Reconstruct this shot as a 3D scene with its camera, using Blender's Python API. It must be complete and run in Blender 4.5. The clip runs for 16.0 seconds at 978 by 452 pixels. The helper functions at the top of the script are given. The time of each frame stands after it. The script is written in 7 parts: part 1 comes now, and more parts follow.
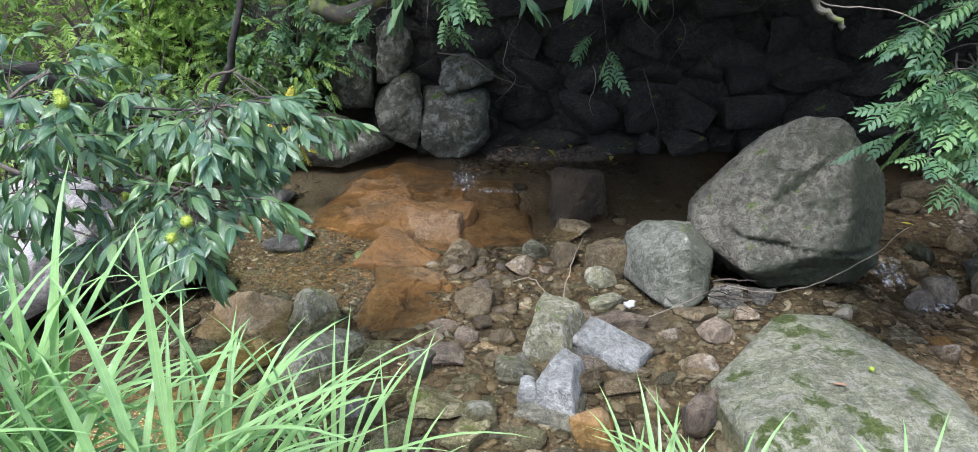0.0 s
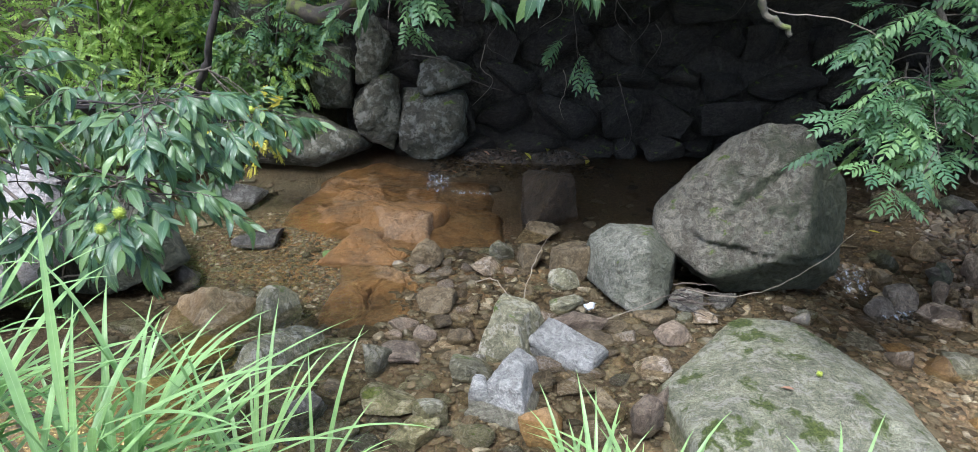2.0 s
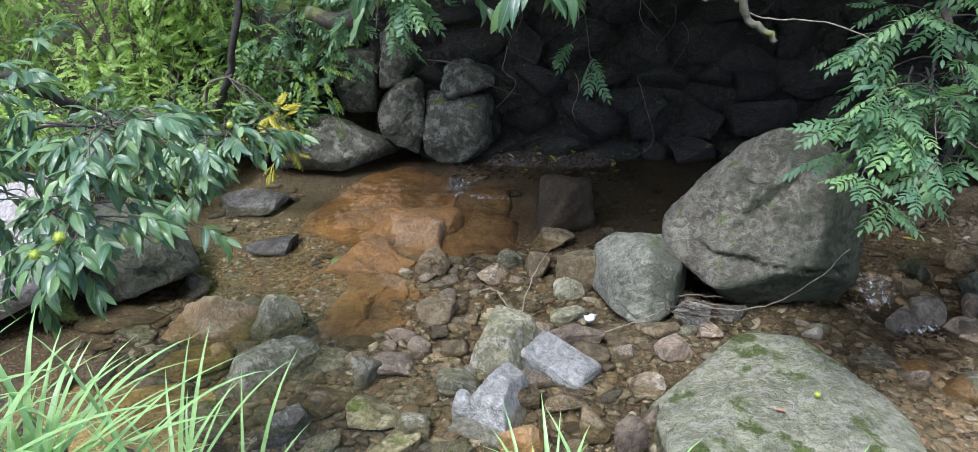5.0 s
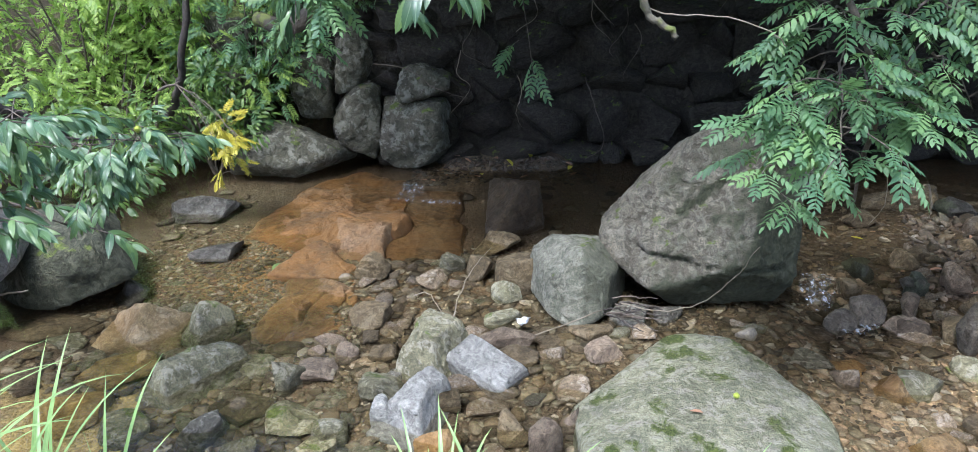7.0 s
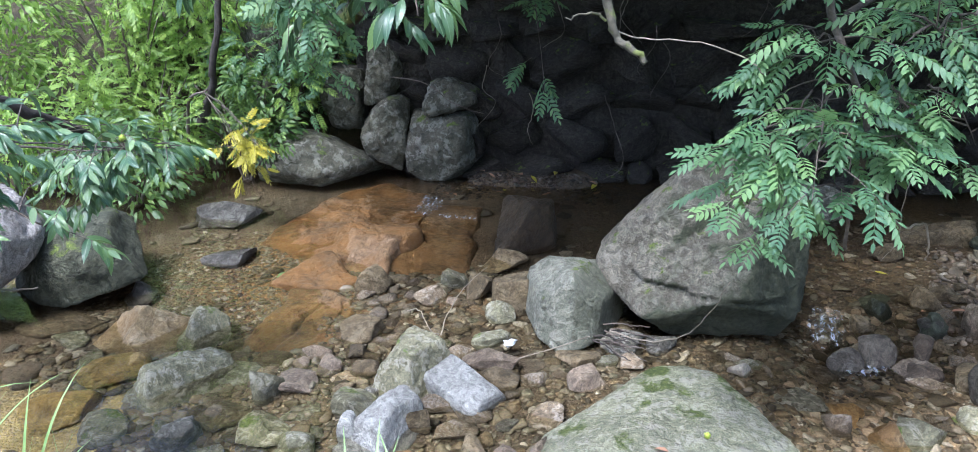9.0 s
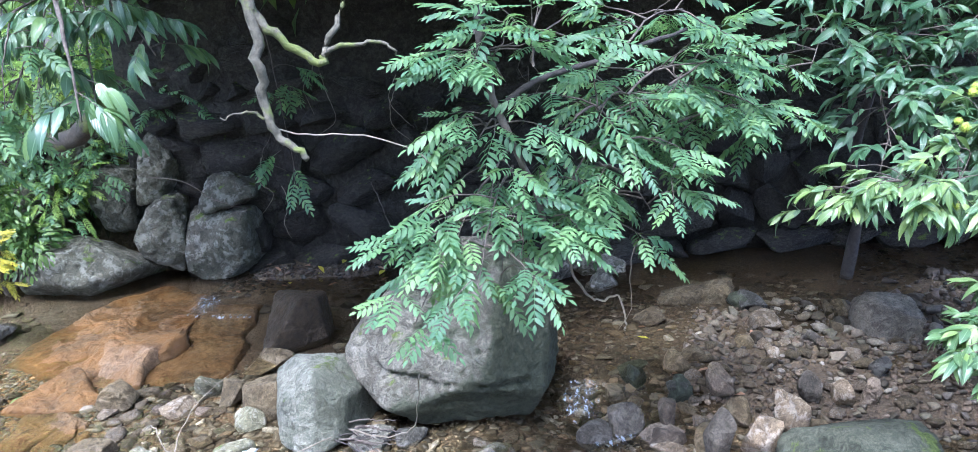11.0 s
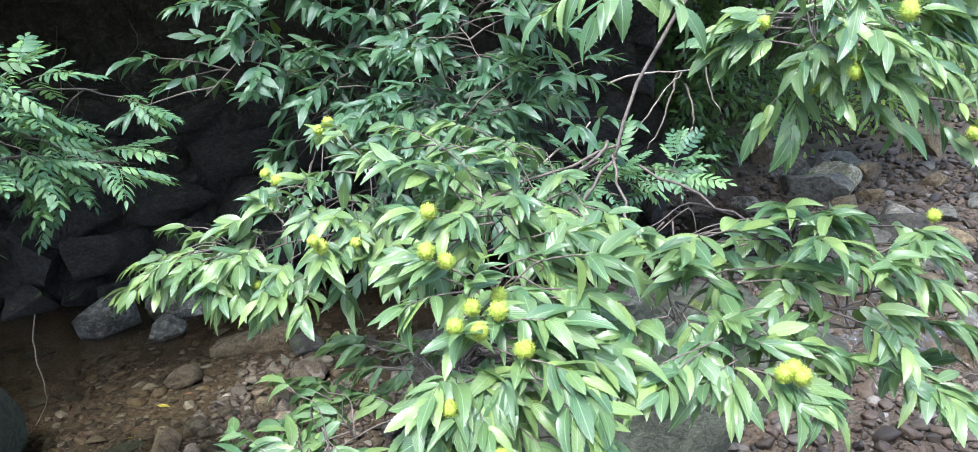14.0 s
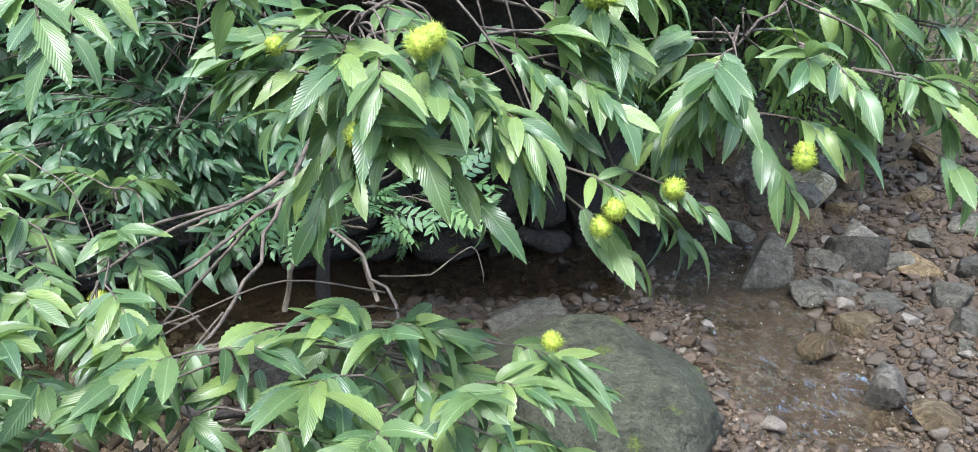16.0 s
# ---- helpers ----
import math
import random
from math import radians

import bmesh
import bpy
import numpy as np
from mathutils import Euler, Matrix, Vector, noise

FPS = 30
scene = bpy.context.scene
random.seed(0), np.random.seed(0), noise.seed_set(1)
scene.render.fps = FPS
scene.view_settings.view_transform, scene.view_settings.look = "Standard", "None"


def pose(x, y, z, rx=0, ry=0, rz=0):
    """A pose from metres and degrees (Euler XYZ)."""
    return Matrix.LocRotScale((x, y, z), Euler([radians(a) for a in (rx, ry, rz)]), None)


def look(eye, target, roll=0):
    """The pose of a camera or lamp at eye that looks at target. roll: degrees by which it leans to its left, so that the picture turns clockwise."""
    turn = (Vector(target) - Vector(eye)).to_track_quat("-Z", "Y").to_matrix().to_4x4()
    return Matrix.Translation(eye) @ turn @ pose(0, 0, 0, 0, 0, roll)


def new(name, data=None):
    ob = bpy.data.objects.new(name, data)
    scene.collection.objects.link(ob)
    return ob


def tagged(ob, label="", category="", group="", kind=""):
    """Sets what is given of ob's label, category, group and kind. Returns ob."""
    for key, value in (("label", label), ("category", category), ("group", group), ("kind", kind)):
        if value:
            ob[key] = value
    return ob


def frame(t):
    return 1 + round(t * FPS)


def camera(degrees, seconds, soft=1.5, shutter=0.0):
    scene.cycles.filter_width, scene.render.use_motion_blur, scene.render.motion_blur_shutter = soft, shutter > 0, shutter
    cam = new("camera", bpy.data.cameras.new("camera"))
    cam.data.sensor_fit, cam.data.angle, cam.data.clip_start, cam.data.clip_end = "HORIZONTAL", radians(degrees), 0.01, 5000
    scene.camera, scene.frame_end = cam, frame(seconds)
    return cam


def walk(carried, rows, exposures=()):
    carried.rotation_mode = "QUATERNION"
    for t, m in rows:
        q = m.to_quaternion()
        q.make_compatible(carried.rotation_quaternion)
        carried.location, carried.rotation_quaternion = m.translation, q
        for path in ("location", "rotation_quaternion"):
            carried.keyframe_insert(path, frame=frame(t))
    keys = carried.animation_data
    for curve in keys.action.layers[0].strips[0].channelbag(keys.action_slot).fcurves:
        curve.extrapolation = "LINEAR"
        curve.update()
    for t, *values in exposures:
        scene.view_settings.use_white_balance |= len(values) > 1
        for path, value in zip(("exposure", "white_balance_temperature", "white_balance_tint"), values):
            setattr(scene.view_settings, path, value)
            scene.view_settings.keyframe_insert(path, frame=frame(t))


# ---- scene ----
cam = camera(62.1, 16.0, 0.5)
METRES, EYE, TILT, LEAN, TURN = 7.0, 2.45, -22.0, 0.0, 0.0
ROWS = [
    (0.0, 0.0, 0.0, 0.0, 0.0, 0.0, -0.0),
    (0.5, 0.0007, -0.0004, 0.0, 0.44, 0.67, -0.28),
    (1.0, 0.0049, -0.0037, 0.0001, 0.8, 1.24, -0.95),
    (1.5, 0.0222, -0.0076, -0.0024, 0.62, 1.2, -1.12),
    (2.0, 0.0362, -0.0063, -0.0032, -0.1, 0.29, -0.97),
    (2.5, 0.0473, -0.0006, -0.0031, 0.1, -0.58, -1.08),
    (3.0, 0.0572, 0.0023, -0.0025, 1.54, -0.88, -1.35),
    (3.5, 0.0686, 0.0027, -0.0016, 2.32, -0.78, -1.81),
    (6.0, 0.1358, 0.0116, 0.0214, 5.74, 0.63, -0.37),
    (6.5, 0.1544, 0.0152, 0.015, 4.58, 1.12, 0.54),
    (7.0, 0.1723, 0.0205, 0.0098, 4.86, 0.3, -0.28),
    (7.5, 0.1878, 0.0273, 0.0117, 7.08, -0.45, -1.49),
    (8.0, 0.2063, 0.0283, 0.0119, 10.17, -0.89, -2.79),
    (10.5, 0.3343, 0.0608, 0.0375, 5.81, 5.65, 0.15),
    (11.0, 0.3768, 0.0667, 0.0355, 1.53, 6.3, 2.41),
    (11.5, 0.4289, 0.0808, 0.0392, -2.24, 6.23, 3.68),
    (12.0, 0.4937, 0.1031, 0.0493, -5.56, 6.14, 5.25),
    (12.5, 0.5563, 0.1207, 0.0583, -7.65, 5.41, 6.57),
    (13.0, 0.6151, 0.1416, 0.0619, -8.34, 4.61, 7.12),
    (13.5, 0.6726, 0.1612, 0.0707, -8.66, 4.19, 7.29),
    (14.0, 0.7316, 0.1776, 0.0804, -9.09, 4.23, 6.94),
    (14.5, 0.7875, 0.1956, 0.0863, -8.95, 3.87, 6.17),
    (15.0, 0.8417, 0.2159, 0.0908, -7.76, 3.2, 5.65),
    (15.5, 0.8895, 0.2397, 0.0998, -6.34, 2.97, 4.83),
    (16.0, 0.9403, 0.2575, 0.113, -5.31, 2.14, 3.43),
]

EXPOSURES = [(0.0, 1.44, 5500, 12), (3.4, 1.36, 5500, 12), (6.0, 1.54, 5450, 12), (8.2, 1.76, 5400, 12), (10.4, 2.12, 4950, 17), (11.5, 2.5, 5050, 15), (12.5, 2.3, 5200, 13), (13.5, 2.24, 5450, 12), (14.5, 2.02, 5450, 12), (16.0, 1.9, 5700, 10)]
walk(cam, [(t, pose(0, 0, EYE, TILT, LEAN, TURN) @ pose(METRES * x, METRES * y, METRES * z, 90 + pitch, roll, yaw)) for t, x, y, z, yaw, pitch, roll in ROWS], EXPOSURES)

# ---- light: a bright hazy sky and a veiled sun, kept off the far side by trees ----
SUN_ELEVATION, SUN_FROM = 64.0, (-0.40, -0.92)
world = bpy.data.worlds.new("sky")
scene.world = world
world.use_nodes = True
wn = world.node_tree.nodes
wl = world.node_tree.links
wn.clear()
sky = wn.new("ShaderNodeTexSky")
sky.sky_type = "NISHITA"
sky.sun_disc = False
sky.sun_elevation = radians(SUN_ELEVATION)
sky.sun_rotation = math.atan2(SUN_FROM[0], SUN_FROM[1])
sky.air_density, sky.dust_density, sky.ozone_density = 1.0, 4.0, 1.0
bg = wn.new("ShaderNodeBackground")
bg.inputs["Strength"].default_value = 0.15
wout = wn.new("ShaderNodeOutputWorld")
wl.new(sky.outputs[0], bg.inputs["Color"])
wl.new(bg.outputs[0], wout.inputs["Surface"])
sun_data = bpy.data.lights.new("sun", "SUN")
sun_data.energy, sun_data.angle, sun_data.color = 1.5, radians(16), (1.0, 0.96, 0.88)
sun = new("sun", sun_data)
k = math.cos(radians(SUN_ELEVATION))
sun.matrix_world = look((10 * SUN_FROM[0] * k, 10 * SUN_FROM[1] * k, 10 * math.sin(radians(SUN_ELEVATION))), (0, 0, 0))

# ---- materials ----
def material(name):
    m = bpy.data.materials.new(name)
    m.use_nodes = True
    nt = m.node_tree
    return m, nt, nt.nodes["Principled BSDF"]


def node(nt, kind, **sets):
    n = nt.nodes.new(kind)
    for key, value in sets.items():
        if key in n.inputs:
            n.inputs[key].default_value = value
        elif key == "feature":
            n.feature = value
    return n


def noise_tex(nt, scale, detail=5.0, rough=0.6, vector=None):
    n = node(nt, "ShaderNodeTexNoise", Scale=scale, Detail=detail, Roughness=rough)
    if vector is not None:
        nt.links.new(vector, n.inputs["Vector"])
    return n


def ramp(nt, fac, stops):
    r = nt.nodes.new("ShaderNodeValToRGB")
    el = r.color_ramp.elements
    while len(el) < len(stops):
        el.new(0.5)
    for e, (p, c) in zip(el, stops):
        e.position, e.color = p, (*c, 1.0) if len(c) == 3 else c
    nt.links.new(fac, r.inputs["Fac"])
    return r


def mix(nt, fac, a, b, blend="MIX"):
    n = nt.nodes.new("ShaderNodeMix")
    n.data_type, n.blend_type = "RGBA", blend
    for sock, v in (("Factor", fac), ("A", a), ("B", b)):
        i = n.inputs[{"Factor": 0, "A": 6, "B": 7}[sock]]
        if isinstance(v, (int, float)):
            i.default_value = v
        elif isinstance(v, tuple):
            i.default_value = (*v, 1.0)
        else:
            nt.links.new(v, i)
    return n.outputs[2]


def maths(nt, op, a, b=0.0, clamp=False):
    n = nt.nodes.new("ShaderNodeMath")
    n.operation, n.use_clamp = op, clamp
    for i, v in ((0, a), (1, b)):
        if isinstance(v, (int, float)):
            n.inputs[i].default_value = v
        else:
            nt.links.new(v, n.inputs[i])
    return n.outputs[0]


def bump(nt, height, strength, distance, bsdf):
    b = node(nt, "ShaderNodeBump", Strength=strength, Distance=distance)
    nt.links.new(height, b.inputs["Height"])
    nt.links.new(b.outputs[0], bsdf.inputs["Normal"])


def rock_material(name, dark, light, spots=(0.5, 0.48, 0.44), moss=0.0, rust=0.0, rough=0.85, vary=0.35, lichen=0.3, stain=0.55, algae=0.0, lichen_scale=13):
    """Weathered granite: blotches, speckle, lichen, cracks, with moss on upper faces and rust stains where asked."""
    m, nt, b = material(name)
    co = nt.nodes.new("ShaderNodeTexCoord").outputs["Object"]
    info = nt.nodes.new("ShaderNodeObjectInfo")
    at = nt.nodes.new("ShaderNodeVectorMath")
    at.operation = "ADD"
    nt.links.new(co, at.inputs[0])
    nt.links.new(info.outputs["Random"], at.inputs[1])
    # bend the pattern so that no grid shows through
    bent = nt.nodes.new("ShaderNodeVectorMath")
    bent.operation = "MULTIPLY_ADD"
    nt.links.new(noise_tex(nt, 8.0, 3, 0.6, at.outputs[0]).outputs["Color"], bent.inputs[0])
    bent.inputs[1].default_value = (0.14, 0.14, 0.14)
    nt.links.new(at.outputs[0], bent.inputs[2])
    co = bent.outputs[0]
    big = noise_tex(nt, 3.5, 6, 0.65, co)
    col = ramp(nt, big.outputs["Fac"], [(0.3, dark), (0.68, light)]).outputs[0]
    mott = noise_tex(nt, 26, 5, 0.68, co)
    col = mix(nt, 0.85, col, ramp(nt, mott.outputs["Fac"], [(0.34, (0.55, 0.54, 0.52)), (0.5, (1, 1, 1)), (0.66, (1.38, 1.36, 1.3))]).outputs[0], "MULTIPLY")
    fine = noise_tex(nt, 130, 4, 0.7, co)
    speck = ramp(nt, fine.outputs["Fac"], [(0.36, (0.42, 0.42, 0.42)), (0.5, (1, 1, 1)), (0.64, (1.55, 1.52, 1.45))]).outputs[0]
    col = mix(nt, 0.62, col, speck, "MULTIPLY")
    lich = noise_tex(nt, lichen_scale, 8, 0.72, co)
    col = mix(nt, maths(nt, "MULTIPLY", ramp(nt, lich.outputs["Fac"], [(0.51, (0, 0, 0)), (0.57, (1, 1, 1))]).outputs[0], lichen), col, spots)
    streak = noise_tex(nt, 6.0, 7, 0.7, co)
    col = mix(nt, maths(nt, "MULTIPLY", ramp(nt, streak.outputs["Fac"], [(0.36, (1, 1, 1)), (0.48, (0, 0, 0))]).outputs[0], stain), col, tuple(0.45 * v for v in dark))
    if rust:
        rs = noise_tex(nt, 2.6, 5, 0.6, co)
        f = maths(nt, "MULTIPLY", ramp(nt, rs.outputs["Fac"], [(0.38, (0, 0, 0)), (0.6, (1, 1, 1))]).outputs[0], rust)
        col = mix(nt, f, col, (0.235, 0.118, 0.034))
    if moss:
        geo = nt.nodes.new("ShaderNodeNewGeometry")
        sep = nt.nodes.new("ShaderNodeSeparateXYZ")
        nt.links.new(geo.outputs["Normal"], sep.inputs[0])
        ms = noise_tex(nt, 4.2, 6, 0.62, co)
        f = maths(nt, "MULTIPLY", maths(nt, "ADD", sep.outputs["Z"], 0.35, True), ms.outputs["Fac"])
        f = ramp(nt, f, [(0.60 - 0.22 * moss, (0, 0, 0)), (0.66 - 0.2 * moss, (1, 1, 1))]).outputs[0]
        green = ramp(nt, noise_tex(nt, 60, 3, 0.6, co).outputs["Fac"], [(0.35, (0.05, 0.075, 0.015)), (0.7, (0.16, 0.2, 0.045))]).outputs[0]
        col = mix(nt, f, col, green)
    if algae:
        # a green algae film that also paints shade on right-hand and under faces
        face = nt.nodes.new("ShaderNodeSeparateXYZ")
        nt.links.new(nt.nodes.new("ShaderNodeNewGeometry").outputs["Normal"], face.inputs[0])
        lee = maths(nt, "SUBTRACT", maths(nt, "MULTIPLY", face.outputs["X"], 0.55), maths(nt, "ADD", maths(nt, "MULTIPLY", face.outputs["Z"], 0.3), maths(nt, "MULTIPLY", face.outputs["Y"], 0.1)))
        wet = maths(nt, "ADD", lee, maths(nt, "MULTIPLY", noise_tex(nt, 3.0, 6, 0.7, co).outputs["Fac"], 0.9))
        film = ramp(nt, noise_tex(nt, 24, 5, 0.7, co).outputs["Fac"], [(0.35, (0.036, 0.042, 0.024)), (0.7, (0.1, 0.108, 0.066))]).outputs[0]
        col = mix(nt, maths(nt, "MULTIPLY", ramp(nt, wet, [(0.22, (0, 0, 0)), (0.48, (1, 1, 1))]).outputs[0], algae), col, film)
    tone = ramp(nt, info.outputs["Random"], [(0.0, (1 - vary, 1 - vary * 1.05, 1 - vary * 1.1)), (0.5, (1, 1, 1)), (1.0, (1 + vary, 1 + vary * 0.9, 1 + vary * 0.8))]).outputs[0]
    col = mix(nt, 1.0, col, tone, "MULTIPLY")
    nt.links.new(col, b.inputs["Base Color"])
    b.inputs["Roughness"].default_value = rough
    b.inputs["Specular IOR Level"].default_value = 0.35
    crack = node(nt, "ShaderNodeTexVoronoi", Scale=5.0, feature="DISTANCE_TO_EDGE")
    warp = mix(nt, 0.12, co, noise_tex(nt, 5, 4, 0.6, co).outputs["Color"])
    nt.links.new(warp, crack.inputs["Vector"])
    edge = maths(nt, "MULTIPLY", maths(nt, "MULTIPLY", crack.outputs["Distance"], 9.0, True), 0.25)
    hgt = maths(nt, "ADD", maths(nt, "ADD", maths(nt, "MULTIPLY", lich.outputs["Fac"], 1.0), maths(nt, "MULTIPLY", mott.outputs["Fac"], 0.45)), edge)
    bump(nt, hgt, 0.9, 0.04, b)
    return m


GRANITE = rock_material("grey_granite", (0.09, 0.085, 0.066), (0.235, 0.222, 0.178), lichen=0.35)
SLATE = rock_material("slate_grey_stone", (0.055, 0.054, 0.043), (0.15, 0.146, 0.12), (0.19, 0.185, 0.155))
BAR_GREY = rock_material("warm_grey_stone", (0.085, 0.072, 0.054), (0.21, 0.182, 0.142), (0.26, 0.23, 0.19))
GRANITE_MOSSY = rock_material("mossy_granite", (0.205, 0.213, 0.135), (0.405, 0.42, 0.29), moss=0.24, lichen=0.4)
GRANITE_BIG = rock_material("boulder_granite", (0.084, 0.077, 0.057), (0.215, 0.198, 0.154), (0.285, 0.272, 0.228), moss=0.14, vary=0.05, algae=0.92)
GRANITE_PALE = rock_material("pale_granite", (0.2, 0.2, 0.185), (0.3, 0.3, 0.282), (0.37, 0.37, 0.35), vary=0.12, lichen=0.15, stain=0.18)
GRANITE_GREEN = rock_material("greenish_granite", (0.105, 0.1, 0.06), (0.27, 0.258, 0.165), moss=0.12)
BROWN = rock_material("brown_stone", (0.08, 0.06, 0.032), (0.205, 0.158, 0.088), (0.26, 0.22, 0.15))
PINK = rock_material("pinkish_stone", (0.12, 0.093, 0.066), (0.26, 0.205, 0.15), (0.31, 0.265, 0.2))
TAN = rock_material("tan_stone", (0.125, 0.095, 0.06), (0.3, 0.235, 0.155))
ORANGE = rock_material("rust_stained_rock", (0.075, 0.043, 0.018), (0.18, 0.104, 0.042), (0.25, 0.18, 0.1), rust=0.7, rough=0.45, vary=0.06, lichen=0.2, stain=0.9)
DARK_BROWN = rock_material("dark_brown_stone", (0.026, 0.018, 0.01), (0.08, 0.056, 0.03), (0.13, 0.1, 0.065), rough=0.5, vary=0.05, lichen=0.12)
RUST_SLAB = rock_material("rust_brown_bedrock", (0.1, 0.062, 0.028), (0.2, 0.128, 0.06), (0.22, 0.165, 0.1), rust=0.45, rough=0.45, vary=0.05, lichen=0.15, stain=0.85)
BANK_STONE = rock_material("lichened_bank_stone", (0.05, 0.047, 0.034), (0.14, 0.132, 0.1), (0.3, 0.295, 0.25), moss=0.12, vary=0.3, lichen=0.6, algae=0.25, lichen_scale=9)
RUSTY = rock_material("rusty_brown_stone", (0.11, 0.074, 0.032), (0.26, 0.175, 0.078), (0.29, 0.22, 0.13), rust=0.4, rough=0.6)
GOLDEN = rock_material("golden_sunken_stone", (0.17, 0.12, 0.036), (0.38, 0.275, 0.09), (0.42, 0.35, 0.17), rust=0.25, rough=0.5, vary=0.12, lichen=0.2, stain=0.7)
RUST_LINE = rock_material("rust_lined_stone", (0.17, 0.125, 0.055), (0.4, 0.31, 0.18), (0.4, 0.36, 0.28), rust=0.3, rough=0.6, vary=0.05)
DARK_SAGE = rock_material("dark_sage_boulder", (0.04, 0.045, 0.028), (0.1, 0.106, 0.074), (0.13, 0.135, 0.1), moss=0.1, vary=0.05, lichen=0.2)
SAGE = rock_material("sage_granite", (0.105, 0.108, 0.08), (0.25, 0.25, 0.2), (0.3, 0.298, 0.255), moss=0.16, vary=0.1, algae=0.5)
DARK = rock_material("dark_wet_stone", (0.035, 0.032, 0.027), (0.13, 0.12, 0.10), (0.22, 0.22, 0.2), rough=0.45)
DARK_GREEN = rock_material("algae_dark_stone", (0.03, 0.035, 0.022), (0.085, 0.094, 0.06), (0.13, 0.14, 0.1), rough=0.5)
POOL_STONE = rock_material("dark_mossy_boulder", (0.026, 0.029, 0.018), (0.08, 0.085, 0.058), (0.12, 0.125, 0.09), moss=0.3)
MOSS_ROCK = rock_material("moss_covered_rock", (0.05, 0.05, 0.035), (0.12, 0.12, 0.09), moss=0.95)
WORN_BEDROCK = rock_material("worn_bedrock", (0.12, 0.07, 0.034), (0.25, 0.165, 0.09), (0.31, 0.24, 0.16), rust=0.5, rough=0.6, vary=0.05, lichen=0.35, stain=0.85)
# part of the wall's deep shade is painted into this near-black stone
WALL = rock_material("shade_dark_wall_stone", (0.026, 0.023, 0.019), (0.055, 0.048, 0.039), (0.1, 0.09, 0.072), moss=0.12, vary=0.25)


def bed_material():
    """Gravelly stream bed: brown grit with rust stains and pale pebbly flecks."""
    m, nt, b = material("stream_bed")
    co = nt.nodes.new("ShaderNodeTexCoord").outputs["Object"]
    big = noise_tex(nt, 0.9, 5, 0.6, co)
    col = ramp(nt, big.outputs["Fac"], [(0.3, (0.042, 0.031, 0.018)), (0.5, (0.088, 0.063, 0.036)), (0.7, (0.14, 0.105, 0.06))]).outputs[0]
    # a rust-stained stretch round the bedrock, pale silt settled in the pool, and further tones
    # the olive tone at (-1.9, 7.4) paints bushes mirrored in the pool
    for (cx, cy), reach, tone in (((-0.75, 6.5), 1.5, (0.18, 0.095, 0.03)), ((-1.55, 3.7), 1.1, (0.42, 0.33, 0.12)), ((-1.9, 7.4), 1.1, (0.075, 0.066, 0.04)), ((9.3, 6.5), 3.0, (0.062, 0.045, 0.028)), ((3.3, 4.3), 1.2, (0.3, 0.225, 0.15)), ((1.2, 7.4), 1.4, (0.1, 0.079, 0.052))):
        gap = nt.nodes.new("ShaderNodeVectorMath")
        gap.operation = "DISTANCE"
        nt.links.new(co, gap.inputs[0])
        gap.inputs[1].default_value = (cx, cy, -0.35)
        ragged = maths(nt, "ADD", gap.outputs["Value"], maths(nt, "MULTIPLY", noise_tex(nt, 2.2, 6, 0.7, co).outputs["Fac"], 1.6))
        col = mix(nt, maths(nt, "MULTIPLY", ramp(nt, maths(nt, "DIVIDE", ragged, reach * 2.0), [(0.45, (1, 1, 1)), (0.85, (0, 0, 0))]).outputs[0], 0.8), col, tone)
    cell = node(nt, "ShaderNodeTexVoronoi", Scale=48.0)
    nt.links.new(mix(nt, 0.03, co, noise_tex(nt, 30, 3, 0.6, co).outputs["Color"]), cell.inputs["Vector"])
    tint = ramp(nt, cell.outputs["Color"], [(0.0, (0.45, 0.42, 0.4)), (0.5, (1.0, 0.95, 0.9)), (1.0, (1.7, 1.6, 1.45))]).outputs[0]
    col = mix(nt, 0.55, col, tint, "MULTIPLY")
    nt.links.new(col, b.inputs["Base Color"])
    b.inputs["Roughness"].default_value = 0.75
    inv = maths(nt, "SUBTRACT", 1.0, cell.outputs["Distance"])
    bump(nt, maths(nt, "ADD", inv, noise_tex(nt, 40, 4, 0.6, co).outputs["Fac"]), 0.8, 0.02, b)
    return m


def soil_material():
    m, nt, b = material("bank_soil")
    co = nt.nodes.new("ShaderNodeTexCoord").outputs["Object"]
    col = ramp(nt, noise_tex(nt, 2.5, 8, 0.7, co).outputs["Fac"], [(0.3, (0.03, 0.024, 0.015)), (0.55, (0.075, 0.06, 0.035)), (0.75, (0.06, 0.075, 0.025))]).outputs[0]
    nt.links.new(col, b.inputs["Base Color"])
    b.inputs["Roughness"].default_value = 0.95
    bump(nt, noise_tex(nt, 22, 6, 0.7, co).outputs["Fac"], 0.9, 0.05, b)
    return m


